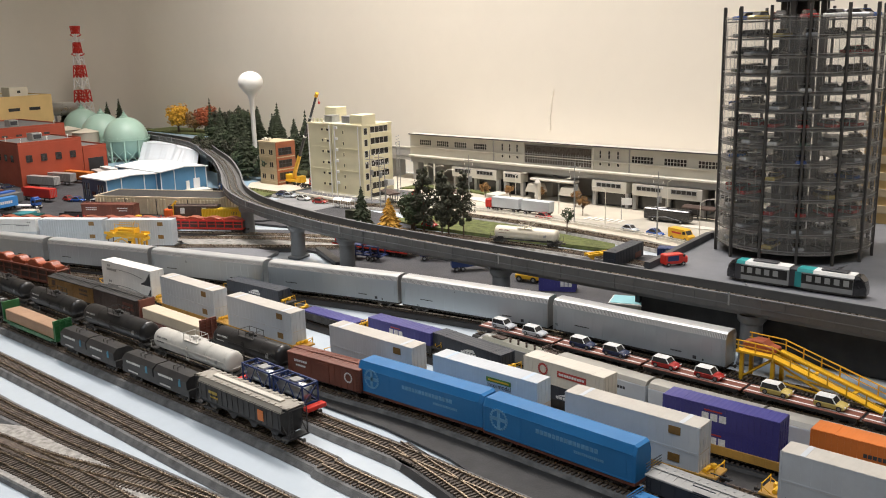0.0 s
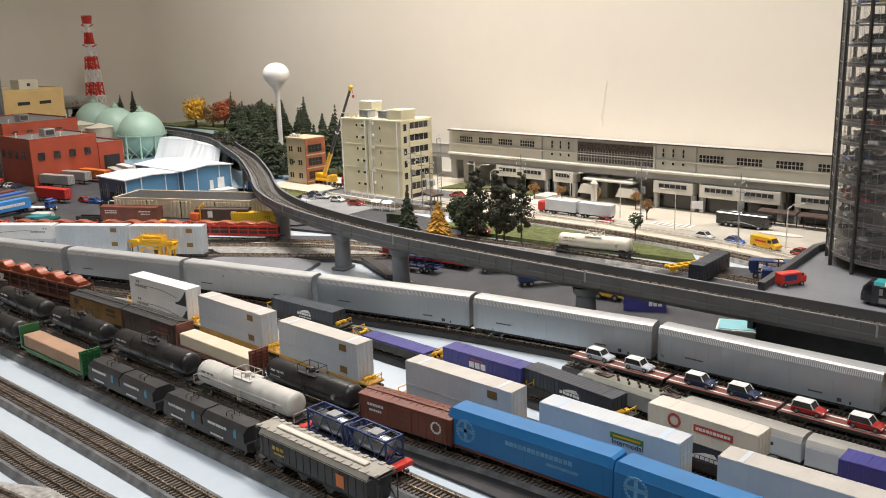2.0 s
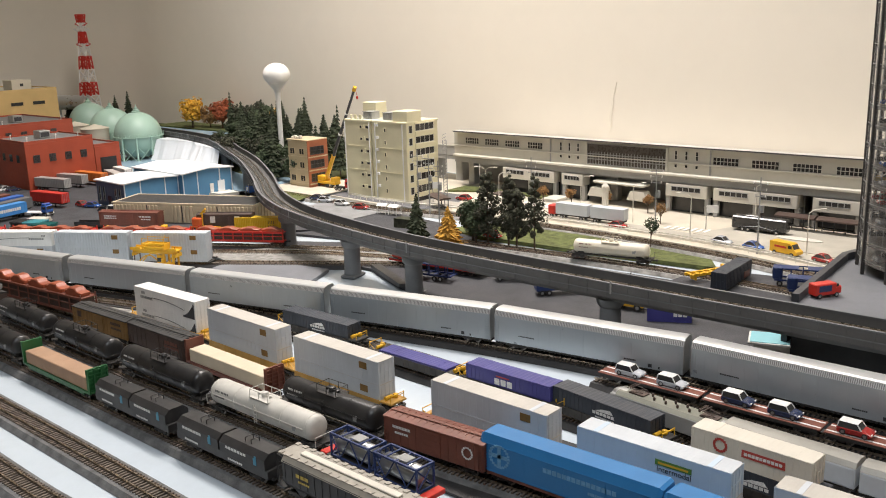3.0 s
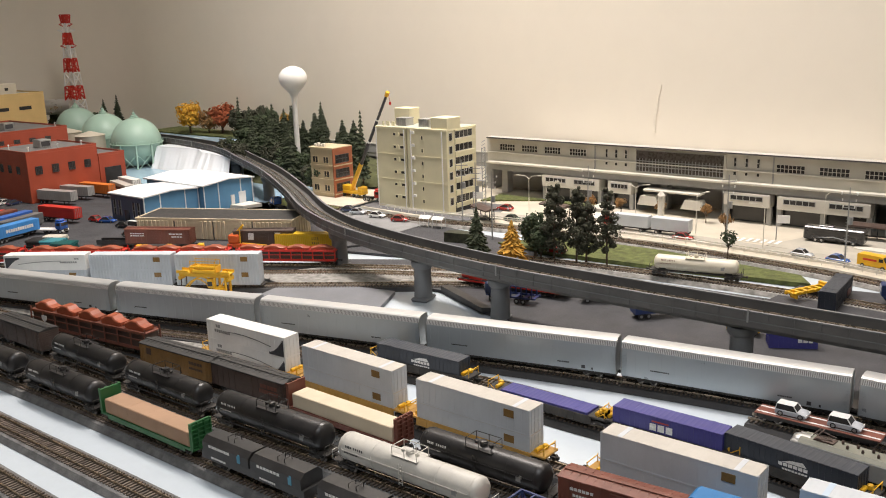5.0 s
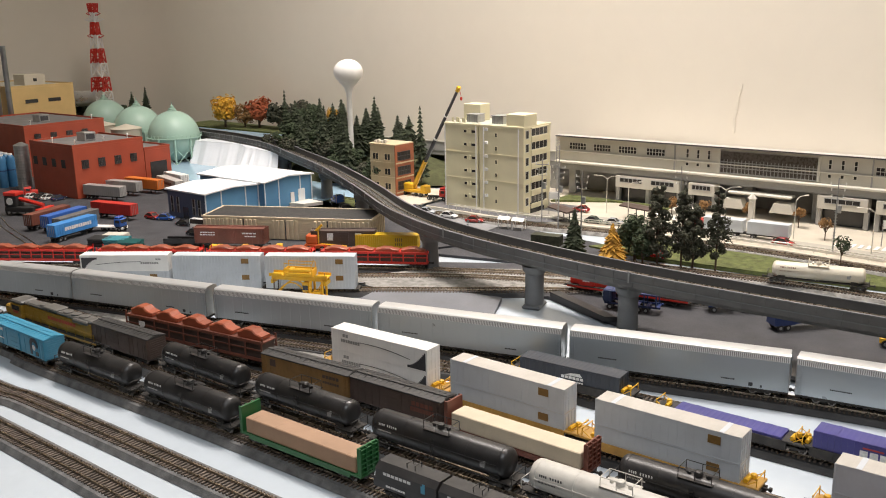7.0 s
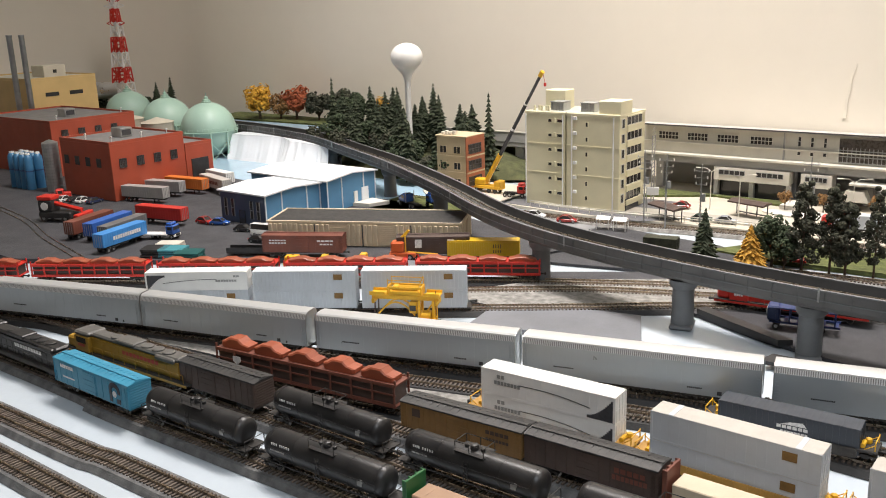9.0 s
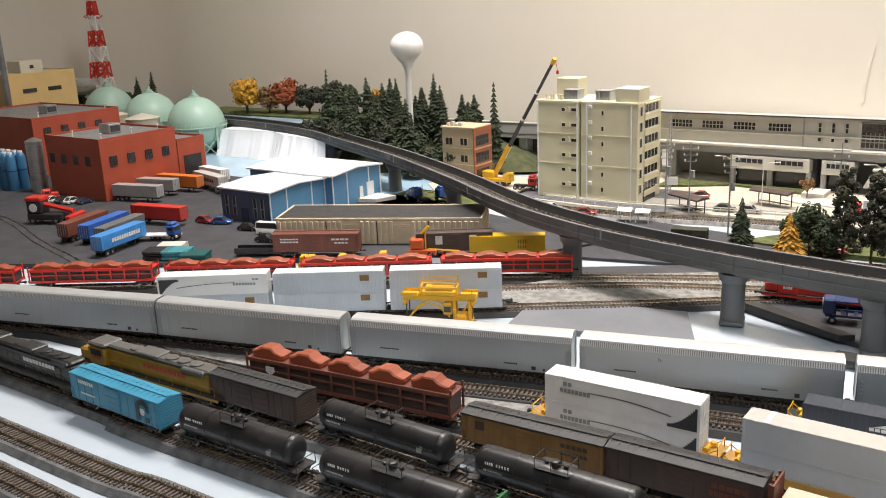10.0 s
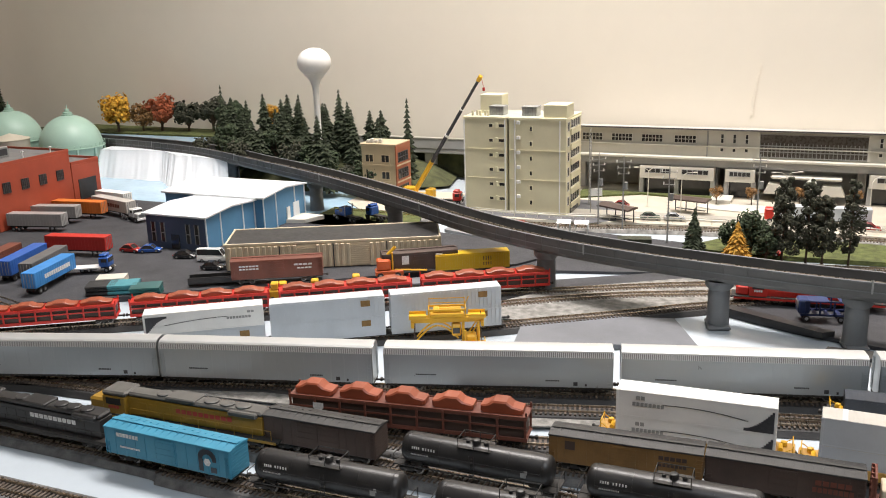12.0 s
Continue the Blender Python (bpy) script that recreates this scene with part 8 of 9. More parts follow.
put(trailer("silver-grey box trailer backed to the dock", whs, 12.8), -1.838, 0.858, ASZ, 14)
put(trailer("orange box trailer backed to the dock", ORANGEC, 12.8), -1.822, 0.893, ASZ, 8)
put(trailer("white box trailer behind a long-nosed lorry", mat("trailer_white", (0.5, 0.47, 0.43), 0.4, var=0.08, scale=60), 13.5, stripe=BOXRED), -1.785, 0.920, ASZ, -14)
put(tractor("white long-nosed lorry tractor", WHT, long_nose=True), -1.736, 0.902, ASZ, -20)
put(trailer("white box trailer backed to the dock", WHITE, 10.0), -1.82, 0.958, ASZ, -8)
for x, y, rz, p in [(-1.940, 0.752, 100, WHT), (-1.922, 0.758, 100, BLK), (-1.905, 0.762, 100, WHT), (-1.885, 0.768, 100, NAV), (-1.620, 0.768, 5, RED), (-1.596, 0.774, 25, BLU), (-1.538, 0.766, 20, BLK), (-1.476, 0.737, 15, BLK)]:
    car(x, y, ASZ, rz, p)
car(-1.497, 0.764, ASZ, 15, WHT, "van", L=5.6, h=2.4)

# red reach stacker
rs = thing("reach_stacker", "red container reach stacker with a black machine house", "crane truck")
part("chassis", B().box(0, 0, 0.9, 8.0, 3.4, 1.4, 0.2), BLACKP, rs)
part("machine_house", B().box(-2.2, 0, 2.3, 3.4, 3.2, 2.6, 0.2), BLACKP, rs)
part("cab", B().box(-2.2, 0, 4.9, 3.6, 3.3, 0.9, 0.15), REDP, rs)
part("boom", B().rod((-3.0, 0, 4.6), (6.0, 0, 2.6), 0.55, 6), REDP, rs)
part("spreader", B().box(6.2, 0, 1.2, 1.2, 6.0, 0.9, 0.15), REDP, rs)
part("disc", B().rod((-2.2, -1.65, 3.6), (-2.2, -1.75, 3.6), 0.9, 16), WHITE, rs)
wheels(rs, (-2.8, 2.6), 1.5, 0.85)
put(rs, -1.818, 0.672, ASZ, 25)
put(tractor("red lorry beside the factory", REDP, long_nose=True), -1.955, 0.742, ASZ, 60)

# stacks of pipes
for x, y, n_, mm, lab, rz in [(-1.552, 0.662, 2, CREAMC, "stack of pale cream timber", 30), (-1.515, 0.640, 3, mat("pipe_teal", (0.06, 0.26, 0.30), 0.4, var=0.1, scale=90), "stack of teal pipes", 30), (-1.486, 0.640, 3, mat("pipe_dark_teal", (0.012, 0.09, 0.085), 0.4, var=0.1, scale=90), "stack of dark teal pipes", 30), (-1.535, 0.630, 3, BLACKP, "stack of black pipes", 30)]:
    st_ = thing("pipe_stack", lab + " on the paving", "pipe stack", "pipe stacks")
    for i in range(n_):
        for k in range(6 - i % 2):
            part("pipe", B().rod((-2.4, -1.5 + k * 0.62 + (i % 2) * 0.31, 0.32 + i * 0.56), (2.4, -1.5 + k * 0.62 + (i % 2) * 0.31, 0.32 + i * 0.56), 0.30, 7), mm, st_)
    put(st_, x, y, ASZ, rz)


# ---- freight cars standing by the yard ----
SHEDCREAM = mat("shed_cream", (0.70, 0.59, 0.42), 0.55, var=0.1, scale=60, dirt=0.12, dirt_colour=(0.4, 0.32, 0.2))


def transit_shed(label, L, D, H):
    """A long low shed: ribbed cream cladding in bays, shutters, a dark flat roof with a pale rim."""
    c = thing("freight_shed", label, "shed")
    part("wall", B().box(L / 2, D / 2, 0, L, D, H - 0.0015, 0.0004), SHEDCREAM, c, k=1.0)
    bays = 4
    bw = L / bays
    for q in range(bays):
        x0 = q * bw
        shut = q in (1, 2)
        for k in range(9):
            x = x0 + 0.004 + k * (bw - 0.008) / 8
            if shut and 3 <= k <= 5:
                continue
            part("wall_rib", B().box(x, -0.0012, 0.001, 0.0034, 0.0026, H - 0.004, 0.0003), SHEDCREAM, c, k=1.0)
        if shut:
            sh = part("shutter", B().box(x0 + bw / 2, -0.0003, 0.001, bw * 0.36, 0.0006, H - 0.006), SHEDCREAM, c, k=1.0)
            for k in range(9):
                part("shutter_slat", B().box(x0 + bw / 2, -0.0008, 0.002 + k * (H - 0.008) / 9, bw * 0.35, 0.0006, (H - 0.008) / 9 * 0.7), SHEDCREAM, sh, k=1.0)
        if q:
            part("bay_gap", B().box(x0, -0.0004, 0, 0.0012, 0.0008, H - 0.003), CHARCOAL, c, k=1.0)
    for k in range(7):
        part("wall_rib", B().box(-0.0008, 0.006 + k * (D - 0.012) / 6, 0.001, 0.0016, 0.0026, H - 0.004, 0.0003), SHEDCREAM, c, k=1.0)
        part("wall_rib", B().box(L + 0.0008, 0.006 + k * (D - 0.012) / 6, 0.001, 0.0016, 0.0026, H - 0.004, 0.0003), SHEDCREAM, c, k=1.0)
    part("roof", B().box(L / 2, D / 2, H - 0.0015, L, D, 0.0012, 0.0002), ROOFBLK, c, k=1.0)
    for s, cx, cy, sx, sy in ((0, L / 2, 0, L + 0.003, 0.0018), (1, L / 2, D, L + 0.003, 0.0018), (2, 0, D / 2, 0.0018, D - 0.002), (3, L, D / 2, 0.0018, D - 0.002)):
        part("roof_rim", B().box(cx, cy, H - 0.002, sx, sy, 0.0028, 0.0003), SHEDCREAM, c, k=1.0)
    return c


put(transit_shed("long cream ribbed freight shed with a dark flat roof", 0.2375, 0.068, 0.0298), -1.456, 0.7355, ASZ, 26.2)
bx = boxcar("plain oxide-red boxcar with small lettering", 15.2, BOXRED, BOXRED, 4.4)
lettering(bx, [(-4.6, 3.2, 3.2, 0.25, 6), (-4.6, 2.7, 3.2, 0.25, 6), (4.4, 3.1, 3.0, 0.3, 4), (4.6, 2.5, 2.4, 0.25, 4)])
put(bx, -1.380, 0.722, ASZ, 29)
sl_ = boxcar("dark oxide boxcar with two large white letters", 13.0, BOXDARK, BOXDARK, 4.3)
lettering(sl_, [(-2.6, 2.2, 1.2, 1.5, 1), (3.2, 2.2, 1.2, 1.5, 1)])
put(sl_, -1.248, 0.795, ASZ, 34)
msc = container("bright yellow corrugated container with black emblem", 12.8, mat("container_yellow", (0.68, 0.44, 0.02), 0.4, var=0.08, scale=60), None, 2.75, ribs=30)
part("emblem", B().box(2.4, -1.37, 1.45, 1.6, 0.05, 0.7).box(2.4, -1.37, 0.6, 1.6, 0.05, 0.5), PRINTB, msc)
put(msc, -1.198, 0.822, 0.0105, 29.5)
put(thing("container_chassis", "low dark trailer under the yellow container", "trailer"), -1.198, 0.822, ASZ, 29.5)
part("bed", B().box(0, 0, 0.1, 12.6, 2.3, 0.55, 0.05), UNDER, bpy.data.objects["container_chassis"])


def crane_truck(label, colour, second):
    c = thing("crane_truck", label, "crane truck", "small crane trucks")
    part("chassis", B().box(0, 0, 0.6, 4.8, 2.2, 0.9, 0.15), colour, c)
    part("house", B().box(-0.9, 0, 1.5, 2.4, 2.0, 1.9, 0.25), colour, c)
    part("boom", B().rod((-0.8, 0, 3.4), (1.2, 0, 5.4), 0.28, 6).rod((0.6, -0.7, 0.8), (0.6, -0.7, 4.6), 0.14, 5).rod((0.6, 0.7, 0.8), (0.6, 0.7, 4.6), 0.14, 5), second, c)
    part("fork", B().rod((1.0, -0.7, 1.6), (6.4, -0.7, 1.2), 0.16, 5).rod((1.0, 0.7, 1.6), (6.4, 0.7, 1.2), 0.16, 5), second, c)
    wheels(c, (-1.5, 1.4), 1.0, 0.6)
    return c


ORG = mat("machine_orange", (0.62, 0.11, 0.02), 0.4, var=0.1, scale=60)
put(crane_truck("orange-red forklift crane with yellow mast", ORG, YELLOWP), -1.272, 0.770, ASZ, 29)
slab("pavement", [(-1.31, 0.745), (-1.19, 0.80), (-1.165, 0.815), (-1.155, 0.80), (-1.20, 0.775), (-1.29, 0.728)], 0.0062, 0.0075, GREYCARD, "pale grey card ramp by the yard", "card sheet")
for x, y in [(-1.338, 0.672), (-1.312, 0.690), (-1.280, 0.717), (-1.345, 0.668)]:
    mch = thing("yard_machine", "small yellow yard machine", "machine", "small yellow machines")
    part("body", B().box(0, 0, 0.5, 2.6, 1.8, 1.4, 0.2), YELLOWP, mch)
    part("cab", B().box(-0.4, 0, 1.9, 1.2, 1.5, 1.1, 0.15), YELLOWP, mch)
    wheels(mch, (-0.8, 0.8), 0.9, 0.45)
    put(mch, x, y, ASZ, 30)
fd = thing("flat_wagon", "empty black flat wagon frame", "freight car")
part("bed", B().box(0, 0, 0.5, 8.5, 2.4, 0.5, 0.05).box(0, -1.1, 1.0, 8.5, 0.15, 0.6).box(0, 1.1, 1.0, 8.5, 0.15, 0.6), BLACKP, fd)
put(fd, -1.440, 0.692, ASZ, 30)


# ---- straddle crane on the card ----
def straddle(label):
    g = thing("straddle_crane", label, "gantry crane")
    part("main_beam", B().box(0, 0.55, 3.6, 11.6, 0.45, 0.6, 0.06).box(0, -0.55, 3.6, 11.6, 0.45, 0.6, 0.06), YELLOWP, g)
    for s in (-1, 1):
        wing = part("end_platform", B().box(s * 4.7, -0.1, 4.2, 2.7, 2.4, 0.14, 0.03), YELLOWP, g)
        for y in (-1.2, 1.0):
            part("kerb", B().box(s * 4.7, y, 4.34, 2.7, 0.12, 0.34, 0.02), YELLOWP, wing)
        part("end_beam", B().box(s * 5.5, 0, 3.1, 0.5, 2.5, 0.6, 0.06), YELLOWP, g)
        part("end_plate", B().box(s * 2.9, 0, 4.3, 0.22, 2.3, 1.1, 0.05), YELLOWP, g)
        for y in (-1.05, 1.05):
            part("railing_post", B().rod((s * 2.8, y, 5.3), (s * 2.8, y, 6.3), 0.07, 5), YELLOWP, g)
        part("side_frame", B().box(0, s * 1.05, 5.1, 5.8, 0.2, 0.28, 0.04), YELLOWP, g)
        part("top_rail", B().rod((-2.8, s * 1.05, 6.2), (2.8, s * 1.05, 6.2), 0.055, 5), YELLOWP, g)
    part("ladder_post", B().rod((2.6, -1.05, 5.6), (3.4, -1.05, 6.9), 0.08, 5), YELLOWP, g)
    trolley = part("trolley", B().box(0, 0, 4.25, 5.4, 1.9, 0.55, 0.1), YELLOWP, g)
    for y in (-0.45, 0.45):
        part("drum", B().rod((-2.2, y, 5.0), (2.2, y, 5.0), 0.24, 10), YELLOWP, trolley)
    part("motor_box", B().box(-1.7, 0, 4.8, 0.9, 1.3, 0.55, 0.1), YELLOWP, trolley)
    # light portal at one end, arch between, engine and cab at the other
    for y in (-0.95, 0.95):
        part("leg", B().rod((-5.2, y, 3.2), (-5.4, y * 1.15, 0.05), 0.12, 6), BOXDARK, g)
        arch = B()
        pts = [(-4.9 + 6.6 * k / 8, 1.0 + 2.3 * math.sin(math.pi * (k + 0.6) / 9.4)) for k in range(9)]
        for (x0, z0), (x1, z1) in zip(pts, pts[1:]):
            arch.rod((x0, y * 0.9, z0), (x1, y * 0.9, z1), 0.13, 6)
        part("arch", arch, YELLOWP, g)
        for x in (2.5, 4.9):
            part("column", B().box(x, y, 0.5, 0.42, 0.42, 3.2, 0.06), YELLOWP, g)
        part("brace", B().rod((2.6, y, 0.8), (4.8, y, 3.4), 0.11, 5), YELLOWP, g)
    part("base", B().box(3.9, -1.6, 0.1, 4.2, 5.4, 0.45, 0.1), YELLOWP, g)
    cab = part("cab", B().box(1.4, -0.4, 1.9, 1.5, 1.5, 1.5, 0.2), YELLOWP, g)
    part("cab_window", B().box(1.4, -1.17, 2.3, 1.1, 0.06, 0.7), GLASSD, cab)
    part("engine", B().box(3.7, -1.0, 0.55, 1.7, 2.0, 1.7, 0.2), YELLOWP, g)
    part("fuel_tank", B().rod((3.0, -2.9, 1.1), (4.8, -2.9, 1.1), 0.5, 12), YELLOWP, g)
    part("cylinder", B().rod((2.7, -1.9, 0.5), (2.7, -1.9, 2.9), 0.24, 10), YELLOWP, g)
    part("exhaust", B().rod((5.3, -0.6, 1.0), (5.3, -0.6, 4.9), 0.07, 6), BOXDARK, g)
    for k in range(4):
        part("deck_step", B().box(5.4, -1.3 - k * 0.75, 0.9 + (k % 2) * 0.45, 1.0, 0.4, 0.16, 0.03), YELLOWP, g)
    for x, y in ((2.0, -4.2), (3.9, -4.2), (5.8, -4.2), (5.8, -2.2)):
        part("front_rail_post", B().rod((x, y, 0.5), (x, y, 2.1), 0.07, 5), YELLOWP, g)
    part("front_rail", B().rod((2.0, -4.2, 2.1), (5.8, -4.2, 2.1), 0.07, 5).rod((5.8, -4.2, 2.1), (5.8, -2.2, 2.1), 0.07, 5), YELLOWP, g)
    for x in (2.3, 5.5):
        for y in (-3.6, 0.4):
            part("wheel", B().rod((x - 0.2, y, 0.45), (x + 0.2, y, 0.45), 0.45, 14), UNDER, g)
    return g


crane = put(straddle("bright yellow straddle crane with railed top"), -1.140, 0.617, 0.0006, 24)
crane.matrix_basis = crane.matrix_basis @ Matrix.Diagonal((0.86, 0.9, 1.14, 1))

# yellow loading ramp at the end of the long train
rmp = thing("loading_ramp", "yellow auto loading ramp with railed sides", "loading ramp")
L0, H0 = 0.120, 0.026
for s in (-1, 1):
    y = s * 0.0085
    part("track_plate", B().prism_y([(0, H0), (0.030, H0), (L0, 0.002), (L0 + 0.012, 0.0005), (L0 + 0.012, 0.0), (L0, 0.0008), (0.030, H0 - 0.0018), (0, H0 - 0.0018)], y - 0.0035, y + 0.0035), YELLOWP, rmp, k=1.0)
    gb = B()
    gb.rod((0.0, y * 1.4, H0 + 0.0085), (0.030, y * 1.4, H0 + 0.0085), 0.0006, 5).rod((0.030, y * 1.4, H0 + 0.0085), (L0, y * 1.4, 0.0105), 0.0006, 5)
    gb.rod((0.0, y * 1.4, H0 + 0.0045), (0.030, y * 1.4, H0 + 0.0045), 0.0005, 5).rod((0.030, y * 1.4, H0 + 0.0045), (L0, y * 1.4, 0.0062), 0.0005, 5)
    part("handrail", gb, YELLOWP, rmp, k=1.0)
    for k in range(9):
        x = 0.002 + k * 0.0145
        z = H0 if x < 0.03 else H0 + (0.002 - H0) * (x - 0.03) / (L0 - 0.03)
        part("rail_post", B().rod((x, y * 1.4, z), (x, y * 1.4, z + 0.0087), 0.0006, 5), YELLOWP, rmp, k=1.0)
    for x in (0.004, 0.030):
        part("leg", B().box(x, y, 0, 0.003, 0.003, H0 - 0.001, 0.0003), YELLOWP, rmp, k=1.0)
    part("brace", B().rod((0.004, y, 0.003), (0.030, y, H0 - 0.003), 0.0009, 5).rod((0.030, y, H0 - 0.004), (0.075, y, 0.004), 0.0010, 5).rod((0.034, y, 0.006), (0.075, y, 0.004), 0.0010, 5), YELLOWP, rmp, k=1.0)
for x in (0.002, 0.028, 0.06, 0.09):
    z = H0 if x < 0.03 else H0 + (0.002 - H0) * (x - 0.03) / (L0 - 0.03)
    part("cross_member", B().box(x, 0, z - 0.003, 0.003, 0.020, 0.0014), YELLOWP, rmp, k=1.0)
part("wheel", B().rod((0.033, -0.011, 0.004), (0.033, -0.007, 0.004), 0.004, 12), BLACKP, rmp, k=1.0)
put(rmp, -0.288, 0.684, 0.0045, -3)
copy_thing(cst, pose(-0.272, 0.684, 0.0045 + H0 + 0.0004, 0, 0, -3))

# ---- under the viaduct ----
hut = thing("gate_hut", "small white hut with a flat pale blue roof", "hut")
part("wall", B().box(0, 0, 0, 5.0, 3.6, 2.9, 0.08), CREAMC, hut)
part("roof", B().box(0, 0, 2.9, 6.4, 4.8, 0.3, 0.06), WHITE, hut)
part("roof_sheet", B().box(0, 0, 3.2, 5.9, 4.3, 0.08), mat("pale_cyan", (0.25, 0.58, 0.66), 0.35, var=0.04, scale=60), hut)
window_grid(hut, -0.2, -1.8, 1.2, 2.6, 1.0, 3, 1)
window_grid(hut, 0, 2.5, 1.2, 1.6, 1.0, 2, 1, axis="x", side=1)
put(hut, -0.437, 0.762 + 0.0, 0.0042, 20)
ap2 = container("purple-blue container with white lettering on the paving", 6.5, APLB, APLB, 2.6, ribs=10)
part("lettering", bars(B(), 1.6, -1.36, 0.9, 2.0, 1.0, 3), PRINTW, ap2)
put(ap2, -0.557, 0.810, 0.0042, 28)
put(crane_truck("small orange crane truck under the viaduct", YELLOWP, YELLOWP), -0.603, 0.818, 0.0042, 10)
fl2 = thing("trailer_frame", "folded dark blue trailer frame with wheels", "trailer", "blue trailer frames")
part("bed", B().prism_x([(-1.2, 0.9), (1.2, 0.9), (1.2, 2.3), (-1.2, 2.3)], -4.4, -1.2).prism_y([(-1.2, 0.9), (5.6, 1.8), (5.6, 2.1), (-1.2, 2.3)], -1.1, 1.1), BLUEF, fl2)
wheels(fl2, (-3.4, -2.2))
put(fl2, -0.690, 0.822, 0.0042, 48)


def blue_carrier(label):
    c = thing("car_carrier_frame", label, "lorry frame", "blue carrier frames")
    b = B()
    for s in (-1, 1):
        b.box(0, s * 1.2, 1.0, 9.0, 0.2, 0.3).box(0, s * 1.2, 3.0, 8.0, 0.16, 0.2)
        for k in range(5):
            b.box(-3.8 + k * 1.9, s * 1.2, 1.0, 0.2, 0.2, 2.1)
    for k in range(6):
        b.box(-4 + k * 1.6, 0, 1.05, 0.5, 2.4, 0.14)
    for k in range(2):
        b.box(-2 + k * 4, 0, 3.1, 2.6, 2.2, 0.12)
    part("frame", b, BLUEF, c)
    part("cab", B().box(-4.0, 0, 1.2, 1.6, 2.3, 2.1, 0.2), BLUEF, c)
    part("windscreen", B().box(-4.85, 0, 2.1, 0.1, 2.0, 0.8), STEEL, c)
    wheels(c, (-3.6, 1.0, 2.2), 1.0, 0.5)
    return c


bc = blue_carrier("dark blue car carrier lorry frame")
put(bc, -0.838, 0.783, 0.0042, 12)
copy_thing(bc, pose(-0.755, 0.838, 0.0042, 0, 0, 35))
copy_thing(bc, pose(-0.495, 0.985, 0.0062, 0, 0, 20))
copy_thing(bc, pose(-0.468, 0.955, 0.0062, 0, 0, 20))
rd = diesel("bright red diesel locomotive under the viaduct", REDP, REDP, REDP, -0.868, "far_mid")
put(rd, -0.860, 0.816, 0.0043, 6)
# truck and car by the river
put(tractor("blue flatbed lorry by the river", BLU, long_nose=True), -1.437, 0.985, 0.0064, 160)
put(tractor("small blue lorry by the river", BLU), -1.404, 1.000, 0.0064, 160)
put(tractor("small red lorry by the shop", REDP), -1.345, 1.115, 0.0064, 10)
slab("pavement", [(-1.46, 1.052), (-1.35, 1.052), (-1.35, 1.19), (-1.50, 1.19), (-1.50, 1.09)], 0.0045, 0.0063, PLAZA, "pale paving round the shop", "paving")
slab("lawn", [(-1.50, 0.955), (-1.40, 0.955), (-1.34, 0.99), (-1.36, 1.05), (-1.50, 1.05)], 0.0045, 0.0060, GRASS, "green grass beside the river", "lawn")

# white tank car and containers on the spur
y, a = on_track("spur_tank", -0.712)
cream_tank = tank_car("cream tank car with a railed dome and faint lettering", 16.2, mat("tank_cream", (0.62, 0.57, 0.46), 0.4, var=0.06, scale=60), BOXRED, r=1.35)
put(cream_tank, -0.712, y, RAILTOP, a + 8)
yc = thing("container_chassis", "bright yellow skeletal container chassis lying by the track", "chassis")
for dy in (-0.75, 0.75):
    part("beam", B().box(0, dy, 0.7, 8.4, 0.35, 0.55, 0.04), YELLOWP, yc)
for k in range(6):
    part("cross_member", B().box(-3.7 + k * 1.48, 0, 0.85, 0.4, 2.3, 0.35, 0.04), YELLOWP, yc)
part("bolster", B().box(4.1, 0, 0.2, 0.6, 2.6, 1.5, 0.08), YELLOWP, yc)
part("axle_box", B().box(2.4, 0, 0, 2.6, 2.2, 0.75, 0.1), UNDER, yc)
part("landing_leg", B().box(-2.9, 0, 0, 0.3, 1.5, 0.75, 0.04), YELLOWP, yc)
put(yc, -0.590, 0.960, 0.0062, 64)
dk = container("charcoal container with a rusty end beside the track", 11.8, DARKC, DARKC, 2.9, ribs=18)
part("rust_patch", B().box(3.6, -1.36, 0.2, 2.6, 0.05, 1.1), BOXRED, dk)
put(dk, -0.562, 0.960, 0.0062, 93)
van = thing("delivery_van", "square red delivery van with dark windows", "van")
part("body", B().box(-0.4, 0, 0.5, 4.4, 2.1, 2.1, 0.15), REDP, van)
part("cab", B().box(2.2, 0, 0.5, 1.6, 2.0, 1.5, 0.25), REDP, van)
part("windscreen", B().box(2.1, 0, 1.75, 0.6, 1.8, 0.6, 0.12), GLASSD, van)
part("cargo_opening", B().box(-0.6, -1.05, 1.2, 2.6, 0.06, 1.1), BLUEF, van)
wheels(van, (-1.7, 1.8), 0.95, 0.45)
put(van, -0.412, 0.800, deck_top + 0.0002, 58)
van.matrix_basis = van.matrix_basis @ Matrix.Scale(0.75, 4)

# ---- forecourt ----
def bus(label, paint):
    b = thing("coach", label, "bus")
    L = 11.8
    part("body", B().box(0, 0, 0.45, L, 2.5, 2.75, 0.25), paint, b)
    for s in (-1, 1):
        part("window_band", B().box(0.2, s * 1.26, 1.7, L - 1.6, 0.05, 1.0), GLASSD, b)
        part("swoosh", B().prism_y([(-4.5, 0.9), (0, 1.3), (4.6, 0.7), (0, 1.5)], s * 1.26 - 0.02, s * 1.26 + 0.02), SIL, b)
    part("windscreen", B().box(L / 2 - 0.05, 0, 1.3, 0.2, 2.2, 1.5, 0.05), GLASSD, b)
    part("roof_unit", B().box(-1.5, 0, 3.2, 3.0, 1.6, 0.3, 0.1), paint, b)
    wheels(b, (-3.4, -2.2, 3.9), 1.1, 0.5)
    return b


